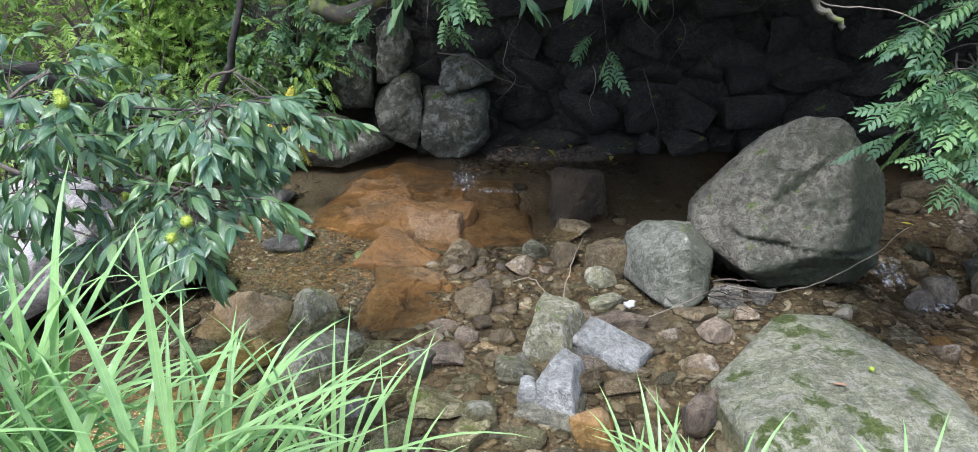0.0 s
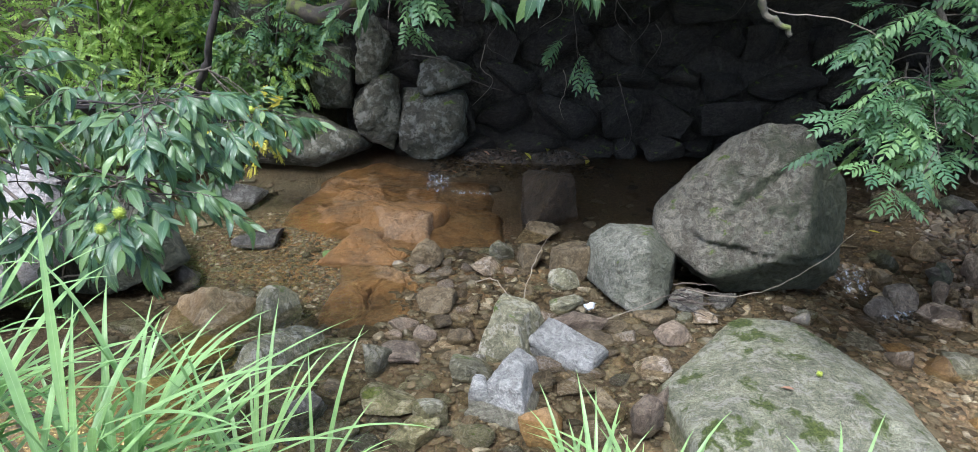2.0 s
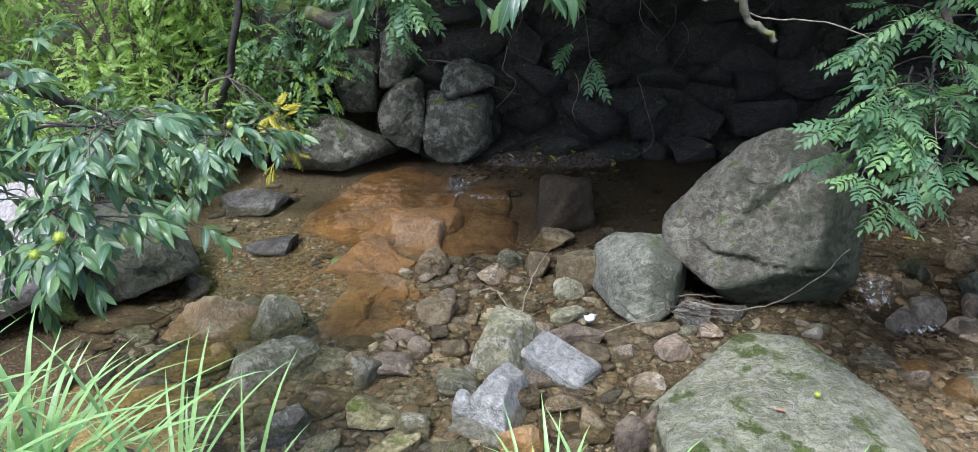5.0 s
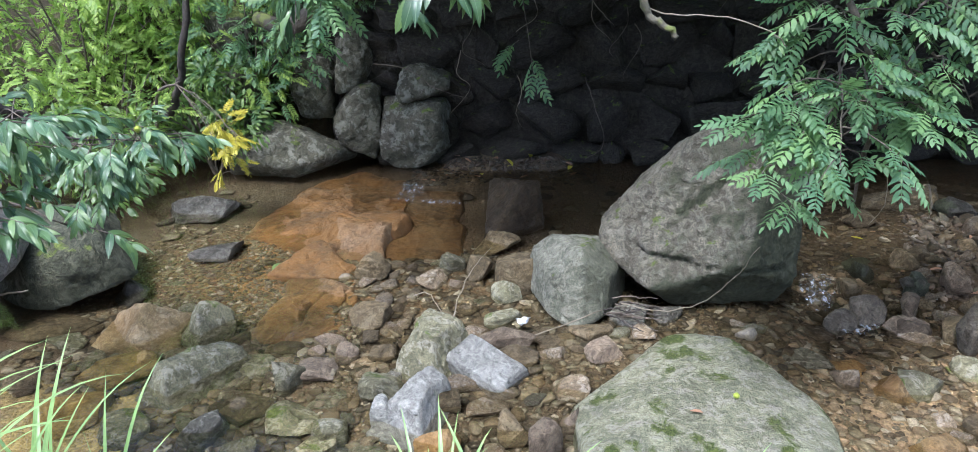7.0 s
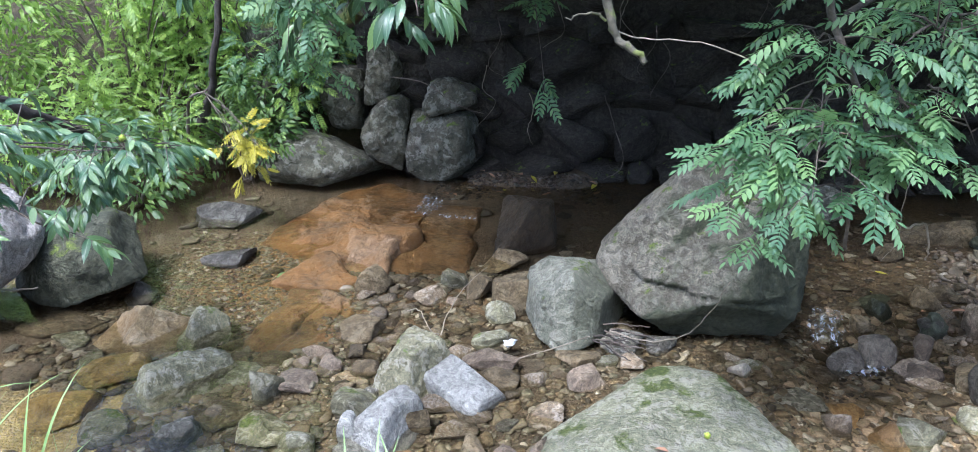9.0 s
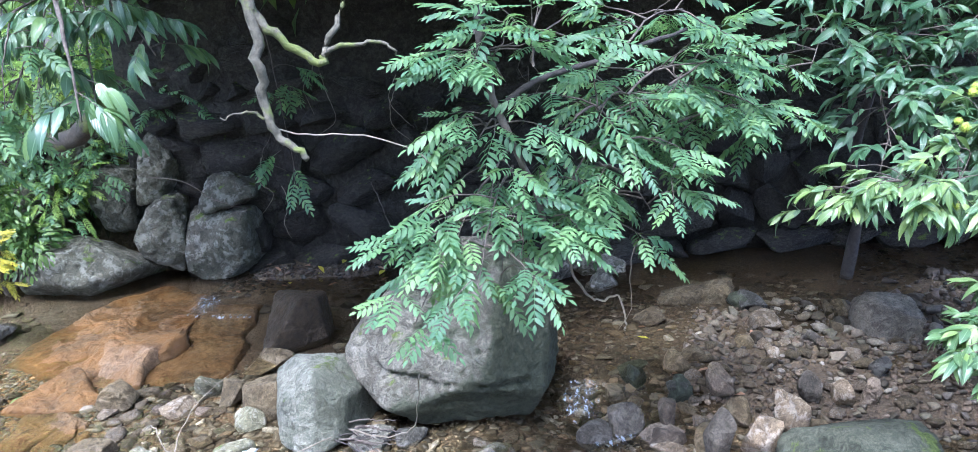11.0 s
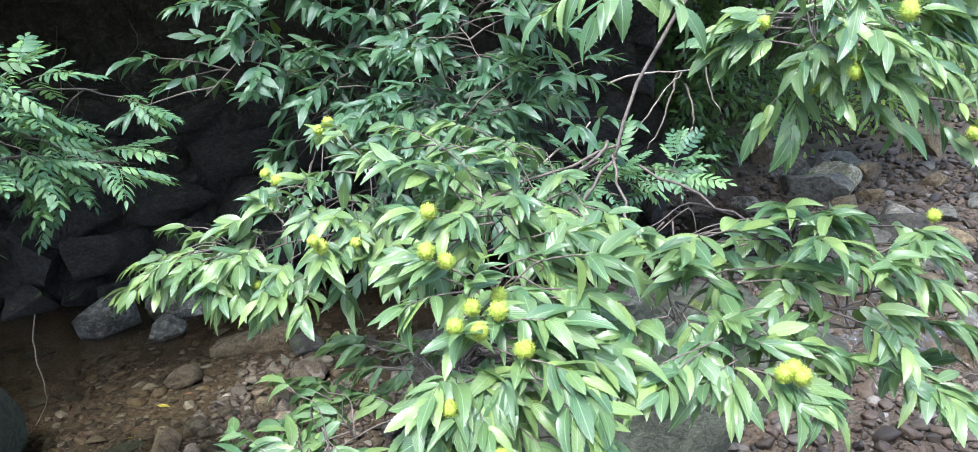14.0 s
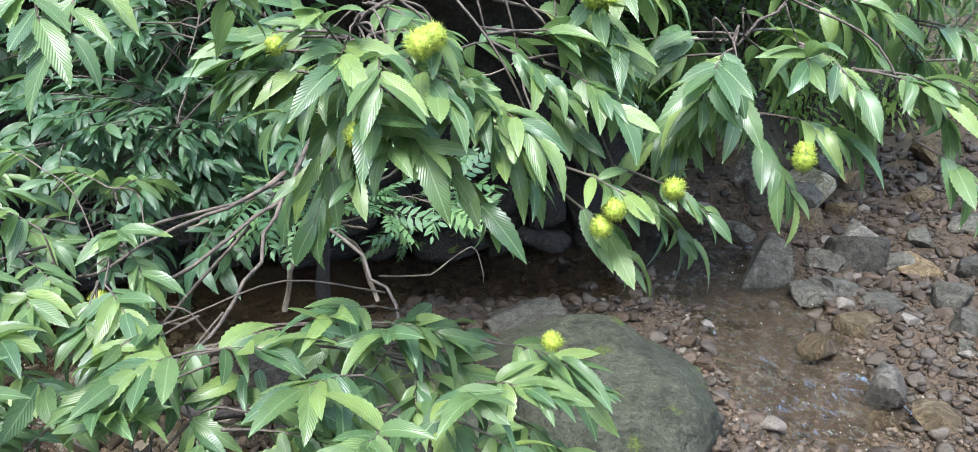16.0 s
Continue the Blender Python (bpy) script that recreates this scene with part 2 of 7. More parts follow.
BAR_TONES = [(0.0, (0.035, 0.026, 0.017)), (0.35, (0.085, 0.06, 0.036)), (0.6, (0.125, 0.088, 0.054)), (0.8, (0.1, 0.084, 0.062)), (0.95, (0.15, 0.122, 0.09)), (1.0, (0.26, 0.235, 0.19))]
DRY_TONES = [(0.0, (0.022, 0.018, 0.012)), (0.35, (0.052, 0.037, 0.023)), (0.6, (0.082, 0.056, 0.035)), (0.8, (0.062, 0.054, 0.041)), (0.95, (0.1, 0.083, 0.062)), (1.0, (0.2, 0.185, 0.155))]
PALE_TONES = [(0.0, (0.08, 0.06, 0.04)), (0.35, (0.2, 0.15, 0.095)), (0.6, (0.27, 0.19, 0.12)), (0.8, (0.22, 0.19, 0.145)), (1.0, (0.38, 0.34, 0.28))]


def gravel_material(name):
    """Loose pebbles: each stone its own tone."""
    m, nt, b = material(name)
    geo = nt.nodes.new("ShaderNodeNewGeometry")
    co = nt.nodes.new("ShaderNodeTexCoord").outputs["Object"]
    col = ramp(nt, geo.outputs["Random Per Island"], BAR_TONES if "bar" in name else DRY_TONES if "dry" in name else PALE_TONES if "pale" in name else [(0.0, (0.036, 0.028, 0.016)), (0.3, (0.084, 0.063, 0.034)), (0.5, (0.128, 0.092, 0.048)), (0.7, (0.112, 0.1, 0.064)), (0.88, (0.152, 0.12, 0.078)), (1.0, (0.29, 0.26, 0.2))]).outputs[0]
    speck = ramp(nt, noise_tex(nt, 60, 4, 0.7, co).outputs["Fac"], [(0.35, (0.55, 0.55, 0.55)), (0.65, (1.35, 1.32, 1.3))]).outputs[0]
    nt.links.new(mix(nt, 0.8, col, speck, "MULTIPLY"), b.inputs["Base Color"])
    b.inputs["Roughness"].default_value = 0.7
    bump(nt, noise_tex(nt, 45, 4, 0.7, co).outputs["Fac"], 0.6, 0.01, b)
    return m


def water_material():
    """Clear brownish shallow water: see-through body with a rippled, mirror-like skin."""
    m, nt, b = material("stream_water")
    nt.nodes.remove(b)
    co = nt.nodes.new("ShaderNodeTexCoord").outputs["Object"]
    clear = node(nt, "ShaderNodeBsdfRefraction", Color=(0.91, 0.885, 0.785, 1), Roughness=0.0, IOR=1.33)
    gloss = node(nt, "ShaderNodeBsdfGlossy", Color=(1, 1, 1, 1), Roughness=0.05)
    fres = node(nt, "ShaderNodeFresnel", IOR=1.33)
    warp = noise_tex(nt, 3.0, 3, 0.5, co)
    rip = noise_tex(nt, 14.0, 3, 0.55, co)
    hgt = maths(nt, "ADD", maths(nt, "MULTIPLY", warp.outputs["Fac"], 1.0), maths(nt, "MULTIPLY", rip.outputs["Fac"], 0.45))
    bp = node(nt, "ShaderNodeBump", Distance=0.05)
    east = nt.nodes.new("ShaderNodeSeparateXYZ")
    nt.links.new(co, east.inputs[0])
    fast = ramp(nt, maths(nt, "MULTIPLY", maths(nt, "SUBTRACT", east.outputs["X"], 7.4), 0.8, True), [(0.0, (0.075, 0.075, 0.075)), (1.0, (1, 1, 1))]).outputs[0]
    chop = maths(nt, "MULTIPLY", noise_tex(nt, 30.0, 2, 0.5, co).outputs["Fac"], maths(nt, "MULTIPLY", fast, 1.5))
    nt.links.new(maths(nt, "ADD", hgt, chop), bp.inputs["Height"])
    nt.links.new(fast, bp.inputs["Strength"])
    nt.links.new(bp.outputs[0], gloss.inputs["Normal"])
    nt.links.new(bp.outputs[0], clear.inputs["Normal"])
    nt.links.new(bp.outputs[0], fres.inputs["Normal"])
    mx = nt.nodes.new("ShaderNodeMixShader")
    nt.links.new(fres.outputs[0], mx.inputs[0])
    nt.links.new(clear.outputs[0], mx.inputs[1])
    nt.links.new(gloss.outputs[0], mx.inputs[2])
    nt.links.new(mx.outputs[0], nt.nodes["Material Output"].inputs["Surface"])
    return m


def leaf_material(name, dark, light, vein, rough=0.38, stripes=13.0, translucent=0.3, random_from="island", slope=0.75):
    """Leaf blade with a pale midrib and side veins along its uv; part of the light shines through."""
    m, nt, b = material(name)
    uv = nt.nodes.new("ShaderNodeUVMap").outputs[0]
    sep = nt.nodes.new("ShaderNodeSeparateXYZ")
    nt.links.new(uv, sep.inputs[0])
    across = maths(nt, "ABSOLUTE", maths(nt, "SUBTRACT", sep.outputs["X"], 0.5))
    if random_from == "island":
        rnd = nt.nodes.new("ShaderNodeNewGeometry").outputs["Random Per Island"]
    else:
        rnd = nt.nodes.new("ShaderNodeObjectInfo").outputs["Random"]
    col = ramp(nt, rnd, [(0.0, dark), (0.75, tuple(0.5 * (p + q) for p, q in zip(dark, light))), (1.0, light)]).outputs[0]
    rib = maths(nt, "FRACT", maths(nt, "MULTIPLY", maths(nt, "SUBTRACT", sep.outputs["Y"], maths(nt, "MULTIPLY", across, slope)), stripes))
    tri = maths(nt, "MULTIPLY", maths(nt, "ABSOLUTE", maths(nt, "SUBTRACT", rib, 0.5)), 2.0)
    side = maths(nt, "MULTIPLY", maths(nt, "SUBTRACT", tri, 0.72), 3.5, True)
    mid = maths(nt, "LESS_THAN", across, 0.025)
    line = maths(nt, "MAXIMUM", maths(nt, "MULTIPLY", side, 0.28), maths(nt, "MULTIPLY", mid, 0.75))
    blot = noise_tex(nt, 30, 3, 0.6, nt.nodes.new("ShaderNodeTexCoord").outputs["Object"])
    col = mix(nt, 0.5, col, ramp(nt, blot.outputs["Fac"], [(0.3, (0.7, 0.7, 0.7)), (0.7, (1.3, 1.3, 1.2))]).outputs[0], "MULTIPLY")
    col = mix(nt, line, col, vein)
    nt.links.new(col, b.inputs["Base Color"])
    b.inputs["Roughness"].default_value = rough
    b.inputs["Specular IOR Level"].default_value = 0.7
    bump(nt, maths(nt, "SUBTRACT", 1.0, tri), 0.3, 0.003, b)
    tr = nt.nodes.new("ShaderNodeBsdfTranslucent")
    nt.links.new(mix(nt, 0.4, col, (0.3, 0.48, 0.12)), tr.inputs["Color"])
    mx = node(nt, "ShaderNodeMixShader")
    mx.inputs[0].default_value = translucent
    nt.links.new(b.outputs[0], mx.inputs[1])
    nt.links.new(tr.outputs[0], mx.inputs[2])
    nt.links.new(mx.outputs[0], nt.nodes["Material Output"].inputs["Surface"])
    return m


CHESTNUT = leaf_material("chestnut_leaf", (0.06, 0.128, 0.055), (0.23, 0.315, 0.085), (0.26, 0.37, 0.18), rough=0.31)
CHESTNUT_ONE = leaf_material("chestnut_leaf_single", (0.06, 0.128, 0.055), (0.23, 0.315, 0.085), (0.26, 0.37, 0.18), rough=0.31, random_from="object")
CHESTNUT_BLUE = leaf_material("young_chestnut_leaf", (0.038, 0.095, 0.05), (0.17, 0.27, 0.085), (0.2, 0.3, 0.16), rough=0.3, translucent=0.25)
CHESTNUT_BLUE_ONE = leaf_material("young_chestnut_leaf_single", (0.038, 0.095, 0.05), (0.17, 0.27, 0.085), (0.2, 0.3, 0.16), rough=0.3, translucent=0.25, random_from="object")
# chestnut leaf darkened in colour for the tree that stands in shade
SHADED_CHESTNUT = leaf_material("shaded_chestnut_leaf", (0.035, 0.09, 0.045), (0.085, 0.16, 0.065), (0.13, 0.21, 0.11))
LOCUST = leaf_material("pinnate_leaf", (0.048, 0.125, 0.066), (0.175, 0.3, 0.1), (0.16, 0.27, 0.11), stripes=5.0, rough=0.5, translucent=0.35)
LOCUST_ONE = leaf_material("pinnate_leaf_single", (0.048, 0.125, 0.066), (0.175, 0.3, 0.1), (0.16, 0.27, 0.11), stripes=5.0, rough=0.5, translucent=0.35, random_from="object")
# bush leaf with its sunlight put into a paler yellow-green colour
SUNLIT_BUSH = leaf_material("sunlit_bush_leaf", (0.2, 0.33, 0.06), (0.44, 0.58, 0.11), (0.28, 0.4, 0.11), stripes=5.0, translucent=0.55)
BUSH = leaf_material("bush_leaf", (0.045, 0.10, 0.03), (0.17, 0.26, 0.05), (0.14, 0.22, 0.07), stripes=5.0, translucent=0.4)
YELLOW = leaf_material("yellow_leaf", (0.45, 0.39, 0.03), (0.68, 0.6, 0.07), (0.4, 0.36, 0.06), stripes=5.0, translucent=0.4)
GRASS = leaf_material("reed_blade", (0.2, 0.38, 0.12), (0.45, 0.63, 0.25), (0.46, 0.6, 0.3), stripes=1.0, rough=0.38, translucent=0.4)
DRY = leaf_material("dry_straw", (0.42, 0.36, 0.24), (0.6, 0.54, 0.4), (0.5, 0.44, 0.3), stripes=1.0, translucent=0.2)


def bark_material(name, dark, light, moss=0.0):
    m, nt, b = material(name)
    co = nt.nodes.new("ShaderNodeTexCoord").outputs["Object"]
    n1 = noise_tex(nt, 18, 6, 0.7, co)
    col = ramp(nt, n1.outputs["Fac"], [(0.3, dark), (0.7, light)]).outputs[0]
    if moss:
        f = ramp(nt, noise_tex(nt, 5, 5, 0.6, co).outputs["Fac"], [(0.58 - 0.2 * moss, (0, 0, 0)), (0.66 - 0.2 * moss, (1, 1, 1))]).outputs[0]
        col = mix(nt, f, col, (0.11, 0.13, 0.03))
    nt.links.new(col, b.inputs["Base Color"])
    b.inputs["Roughness"].default_value = 0.85
    bump(nt, maths(nt, "ADD", n1.outputs["Fac"], noise_tex(nt, 60, 3, 0.6, co).outputs["Fac"]), 0.7, 0.012, b)
    return m


BARK = bark_material("brown_bark", (0.05, 0.04, 0.032), (0.17, 0.14, 0.11))
DARKBARK = bark_material("dark_wet_bark", (0.02, 0.017, 0.014), (0.06, 0.05, 0.042))
DEADWOOD = bark_material("bleached_deadwood", (0.042, 0.038, 0.026), (0.135, 0.122, 0.083), moss=0.5)
TWIG = bark_material("pale_twig", (0.13, 0.105, 0.075), (0.29, 0.25, 0.19))
MOSSBARK = bark_material("mossy_bark", (0.03, 0.026, 0.019), (0.09, 0.075, 0.055), moss=0.35)
SOIL, BED, GRAVEL, WATER = soil_material(), bed_material(), gravel_material("gravel_stones"), water_material()
BAR_GRAVEL, DRY_GRAVEL = gravel_material("brown_bar_gravel"), gravel_material("brown_dry_gravel")


def burr_material():
    m, nt, b = material("chestnut_burr")
    co = nt.nodes.new("ShaderNodeTexCoord").outputs["Object"]
    nt.links.new(ramp(nt, noise_tex(nt, 120, 2, 0.6, co).outputs["Fac"], [(0.35, (0.22, 0.3, 0.025)), (0.65, (0.47, 0.54, 0.075))]).outputs[0], b.inputs["Base Color"])
    b.inputs["Roughness"].default_value = 0.6
    return m


def plain_material(name, colour, rough=0.6, grain=0.25):
    m, nt, b = material(name)
    co = nt.nodes.new("ShaderNodeTexCoord").outputs["Object"]
    k = ramp(nt, noise_tex(nt, 25, 5, 0.65, co).outputs["Fac"], [(0.3, (1 - grain,) * 3), (0.7, (1 + grain,) * 3)]).outputs[0]
    nt.links.new(mix(nt, 1.0, colour, k, "MULTIPLY"), b.inputs["Base Color"])
    b.inputs["Roughness"].default_value = rough
    return m


BURR = burr_material()
def froth_material():
    """Streaky white for froth and for painted sky sheen, thinning out to clear water between the streaks."""
    m, nt, b = material("riffle_foam_sheen")
    co = nt.nodes.new("ShaderNodeTexCoord").outputs["Object"]
    stretch = nt.nodes.new("ShaderNodeVectorMath")
    stretch.operation = "MULTIPLY"
    nt.links.new(co, stretch.inputs[0])
    stretch.inputs[1].default_value = (1.0, 0.4, 1.0)
    streak = noise_tex(nt, 34, 6, 0.7, stretch.outputs[0])
    b.inputs["Base Color"].default_value = (0.6, 0.63, 0.66, 1)
    b.inputs["Roughness"].default_value = 0.3
    clear = nt.nodes.new("ShaderNodeBsdfTransparent")
    mx = nt.nodes.new("ShaderNodeMixShader")
    nt.links.new(maths(nt, "MULTIPLY", ramp(nt, streak.outputs["Fac"], [(0.48, (0, 0, 0)), (0.66, (1, 1, 1))]).outputs[0], 0.6), mx.inputs[0])
    nt.links.new(clear.outputs[0], mx.inputs[1])
    nt.links.new(b.outputs[0], mx.inputs[2])
    nt.links.new(mx.outputs[0], nt.nodes["Material Output"].inputs["Surface"])
    bump(nt, streak.outputs["Fac"], 0.6, 0.01, b)
    return m


RIFFLE = froth_material()
# pale stone, whitened further to carry the full sun that falls on it
PALE_SLAB = rock_material("sunlit_pale_slab", (0.24, 0.22, 0.2), (0.44, 0.41, 0.38), (0.5, 0.47, 0.44))
DEAD_LEAF = plain_material("dead_leaf_brown", (0.3, 0.17, 0.1), 0.7)
FOAM = plain_material("white_foam_plastic", (0.78, 0.80, 0.82), 0.5, 0.12)


# ---- geometry helpers ----
def link(name, mesh, mat, parent=None, label=""):
    mesh.materials.append(mat) if not mesh.materials else None
    ob = new(name, mesh)
    if parent is not None:
        ob.parent = parent
    if label:
        ob["label"] = label
    return ob


def tri_mesh(name, verts, tris, uvs=None, smooth=True):
    """A mesh from arrays of places and triangles, with one uv a vertex where given."""
    me = bpy.data.meshes.new(name)
    verts, tris = np.asarray(verts, dtype=np.float32), np.asarray(tris, dtype=np.int32)
    n = len(tris)
    me.vertices.add(len(verts))
    me.vertices.foreach_set("co", verts.ravel())
    me.loops.add(3 * n)
    me.loops.foreach_set("vertex_index", tris.ravel())
    me.polygons.add(n)
    me.polygons.foreach_set("loop_start", np.arange(0, 3 * n, 3, dtype=np.int32))
    me.polygons.foreach_set("use_smooth", np.full(n, smooth))
    if uvs is not None:
        layer = me.uv_layers.new(name="UVMap")
        layer.data.foreach_set("uv", np.asarray(uvs, dtype=np.float32)[tris.ravel()].ravel())
    me.update(calc_edges=True)
    return me


def empty_thing(name, place, label, category, group="", kind=""):
    ob = new(name)
    ob.empty_display_size = 0.1
    ob.location = place
    return tagged(ob, label, category, group, kind)


def tube_arrays(points, radii, sides=7, wobble=0.0, rng=None):
    """Places and triangles of a tapered, bent tube with closed ends."""
    pts = [Vector(p) for p in points]
    verts, tris = [], []
    ref = Vector((0.31, 0.2, 0.93))
    for i, p in enumerate(pts):
        t = (pts[min(i + 1, len(pts) - 1)] - pts[max(i - 1, 0)]).normalized()
        a = t.cross(ref)
        if a.length < 0.05:
            a = t.cross(Vector((1, 0, 0)))
        a.normalize()
        b = t.cross(a)
        for s in range(sides):
            w = 2 * math.pi * s / sides
            r = radii[i] * (1 + (rng.uniform(-wobble, wobble) if rng else 0))
            verts.append(p + r * (math.cos(w) * a + math.sin(w) * b))
    for i in range(len(pts) - 1):
        for s in range(sides):
            q, r = i * sides + s, i * sides + (s + 1) % sides
            tris += [(q, r, q + sides), (r, r + sides, q + sides)]
    for base in (0, (len(pts) - 1) * sides):
        for s in range(1, sides - 1):
            tris.append((base, base + s, base + s + 1))
    return np.array([v[:] for v in verts]), np.array(tris)


def curve_points(points, steps=5, jitter=0.0, rng=None):
    """A smooth line through a few places."""
    pts = [Vector(p) for p in points]
    pts = [2 * pts[0] - pts[1]] + pts + [2 * pts[-1] - pts[-2]]
    out = []
    for i in range(1, len(pts) - 2):
        a, b, c, d = pts[i - 1:i + 3]
        for s in range(steps):
            t = s / steps
            out.append(0.5 * (2 * b + (c - a) * t + (2 * a - 5 * b + 4 * c - d) * t * t + (3 * b - a - 3 * c + d) * t ** 3))
    out.append(pts[-2])
    if rng:
        out = [p + Vector([rng.uniform(-jitter, jitter) for _ in range(3)]) for p in out]
    return out


def limb(name, points, r0, r1, mat, parent, label="", steps=5, jitter=0.006, seed=1, sides=8):
    rng = random.Random(seed)
    pts = curve_points(points, steps, jitter, rng)
    radii = [r0 + (r1 - r0) * i / (len(pts) - 1) for i in range(len(pts))]
    v, t = tube_arrays(pts, radii, sides, 0.12, rng)
    return link(name, tri_mesh(name, v, t), mat, parent, label)


ICO = {}


def ico(level):
    if level not in ICO:
        bm = bmesh.new()
        bmesh.ops.create_icosphere(bm, subdivisions=level, radius=1.0)
        ICO[level] = (np.array([v.co[:] for v in bm.verts]), np.array([[v.index for v in f.verts] for f in bm.faces]))
        bm.free()
    return ICO[level]


def rock_arrays(w, d, h, seed, cuts=(), chips=8, level=3, rough=0.04, boxy=0.7):
    """A boulder in a w x d x h box with its foot at z = 0: a rounded block split by flat breaks, then weathered."""
    rng = random.Random(seed)
    v, t = ico(level)
    v = np.sign(v) * np.abs(v) ** boxy
    planes = [(Vector(c[:3]).normalized(), c[3]) for c in cuts]
    for _ in range(chips):
        n = Vector((rng.gauss(0, 1), rng.gauss(0, 1), rng.gauss(0, 0.9))).normalized()
        planes.append((n, rng.uniform(0.42, 0.84)))
    for n, o in planes:
        n = np.array(n[:])
        s = v @ n - o
        v = v - np.outer(np.where(s > 0, s * 0.985, 0), n)
    off = Vector((rng.uniform(-50, 50), rng.uniform(-50, 50), rng.uniform(-50, 50)))
    k = [1 + rough * 1.6 * noise.noise(Vector(p) * 1.3 + off) + rough * 0.8 * noise.noise(Vector(p) * 3.7 + off) + rough * 0.55 * noise.noise(Vector(p) * 9.0 + off) + rough * 0.3 * noise.noise(Vector(p) * 19.0 + off) for p in v]
    v = v * np.array(k)[:, None]
    lo, hi = v.min(0), v.max(0)
    v = (v - (lo + hi) / 2) / (hi - lo)
    v[:, 2] += 0.5
    return v * np.array((w, d, h)), t


def rock(name, x, y, z, w, d, h, turn, mat, label, seed=1, cuts=(), chips=8, level=4, rough=0.055, boxy=0.7, tilt=(0, 0), group="", category="rock", sink=0.3):
    """A single stone whose top is h above the water or gravel at z, a part of it sunk below."""
    top, foot = z + h, z - h * sink
    if name == "rock":
        bed = ground_z(x, y)
        foot = min(foot, bed - 0.03, z - 0.7 * h)
    v, t = rock_arrays(w, d, top - foot, seed, cuts, chips, level, rough, boxy)
    me = tri_mesh(name, v, t)
    ob = link(name, me, mat)
    ob.matrix_world = pose(x, y, foot, tilt[0], tilt[1], turn)
    return tagged(ob, label, category, group)


def hewn(name, centre, planes, mat, label, seed=1, soft=11, level=6, rough=0.012, clefts=(), turn=0, category="rock", heave=0.0, facets=0):
    """A boulder bounded by weathered break planes (normal and distance from its centre, in metres), with clefts carved in.
    A cleft runs from a to b (from the centre), so deep and so wide, on the faces that look along its way."""
    rng = random.Random(seed)
    d, t = ico(level)
    inv = np.zeros(len(d))
    for nx_, ny_, nz_, dist in planes:
        n = np.array((nx_, ny_, nz_))
        n = n / np.linalg.norm(n)
        inv += np.maximum(d @ n / dist, 0.0) ** soft
    r = inv ** (-1.0 / soft)
    for _ in range(facets):
        # smaller breaks knock the corners off
        k = rng.randrange(len(d))
        inv += np.maximum(d @ d[k] / (r[k] * rng.uniform(0.8, 0.93)), 0.0) ** soft
    r = inv ** (-1.0 / soft)
    v = d * r[:, None]
    off = Vector((rng.uniform(-50, 50), rng.uniform(-50, 50), rng.uniform(-50, 50)))
    size = float(r.mean())
    push = np.array([1.6 * noise.noise(Vector(p) * (1.8 / size) + off) + 0.9 * noise.noise(Vector(p) * (4.5 / size) + off) + 0.9 * abs(noise.noise(Vector(p) * (8.0 / size) + off)) + 0.45 * noise.noise(Vector(p) * (17.0 / size) + off) + 0.25 * noise.noise(Vector(p) * (36.0 / size) + off) for p in v]) * rough
    for a, b, deep, wide, way in clefts:
        a, b, way = np.array(a), np.array(b), np.array(way)
        ab = b - a
        wob = np.array([noise.noise(Vector(p) * 6.0 + off) * wide * 1.6 + noise.noise(Vector(p) * 21.0 + off) * wide * 0.8 for p in v])
        k = np.clip(((v - a) @ ab) / (ab @ ab), 0, 1)
        gap = (v - a) - k[:, None] * ab
        flat = gap - np.outer(gap @ way / (way @ way), way)
        dist = np.abs(np.linalg.norm(flat, axis=1) + wob)
        push -= np.where(d @ way > 0, deep * np.exp(-(dist / wide) ** 2) * np.minimum(1, 6 * np.minimum(k, 1 - k) + 0.15), 0)
    v = v + d * push[:, None]
    if heave:
        # beds of rock wear into swells and steps, with a ragged outline
        for k, p in enumerate(v):
            q = Vector((p[0], p[1], 0)) + off
            swell = noise.noise(q * 2.2) + 0.6 * noise.noise(q * 5.5) + 0.35 * noise.noise(q * 13.0) - 0.5 * abs(noise.noise(q * 3.4 + Vector((9, 9, 9)))) + 0.22 * noise.noise(q * 31.0)
            v[k] = (p[0] + 2.2 * heave * noise.noise(q * 3.0 + Vector((5, 0, 0))), p[1] + 2.2 * heave * noise.noise(q * 3.0 + Vector((0, 5, 0))), p[2] + heave * swell)
    ob = tagged(link(name, tri_mesh(name, v, t), mat), label, category)
    ob.matrix_world = pose(*centre, 0, 0, turn)
    return ob


# ---- ground, stream bed, water ----
def smooth(a, b, x):
    t = min(1.0, max(0.0, (x - a) / (b - a)))
    return t * t * (3 - 2 * t)


def path_y(x):
    return 0.0 if x < 0 else min(0.045 * x * x, 1.2)


def channel_x(y):
    """The middle of the side channel that runs down the gravel bar."""
    return 8.95 + 0.1 * min(2.0, max(-0.5, y - 5.6))


def in_channel(x, y):
    return abs(x - channel_x(y)) < 0.38 and 4.4 < y < 8.2


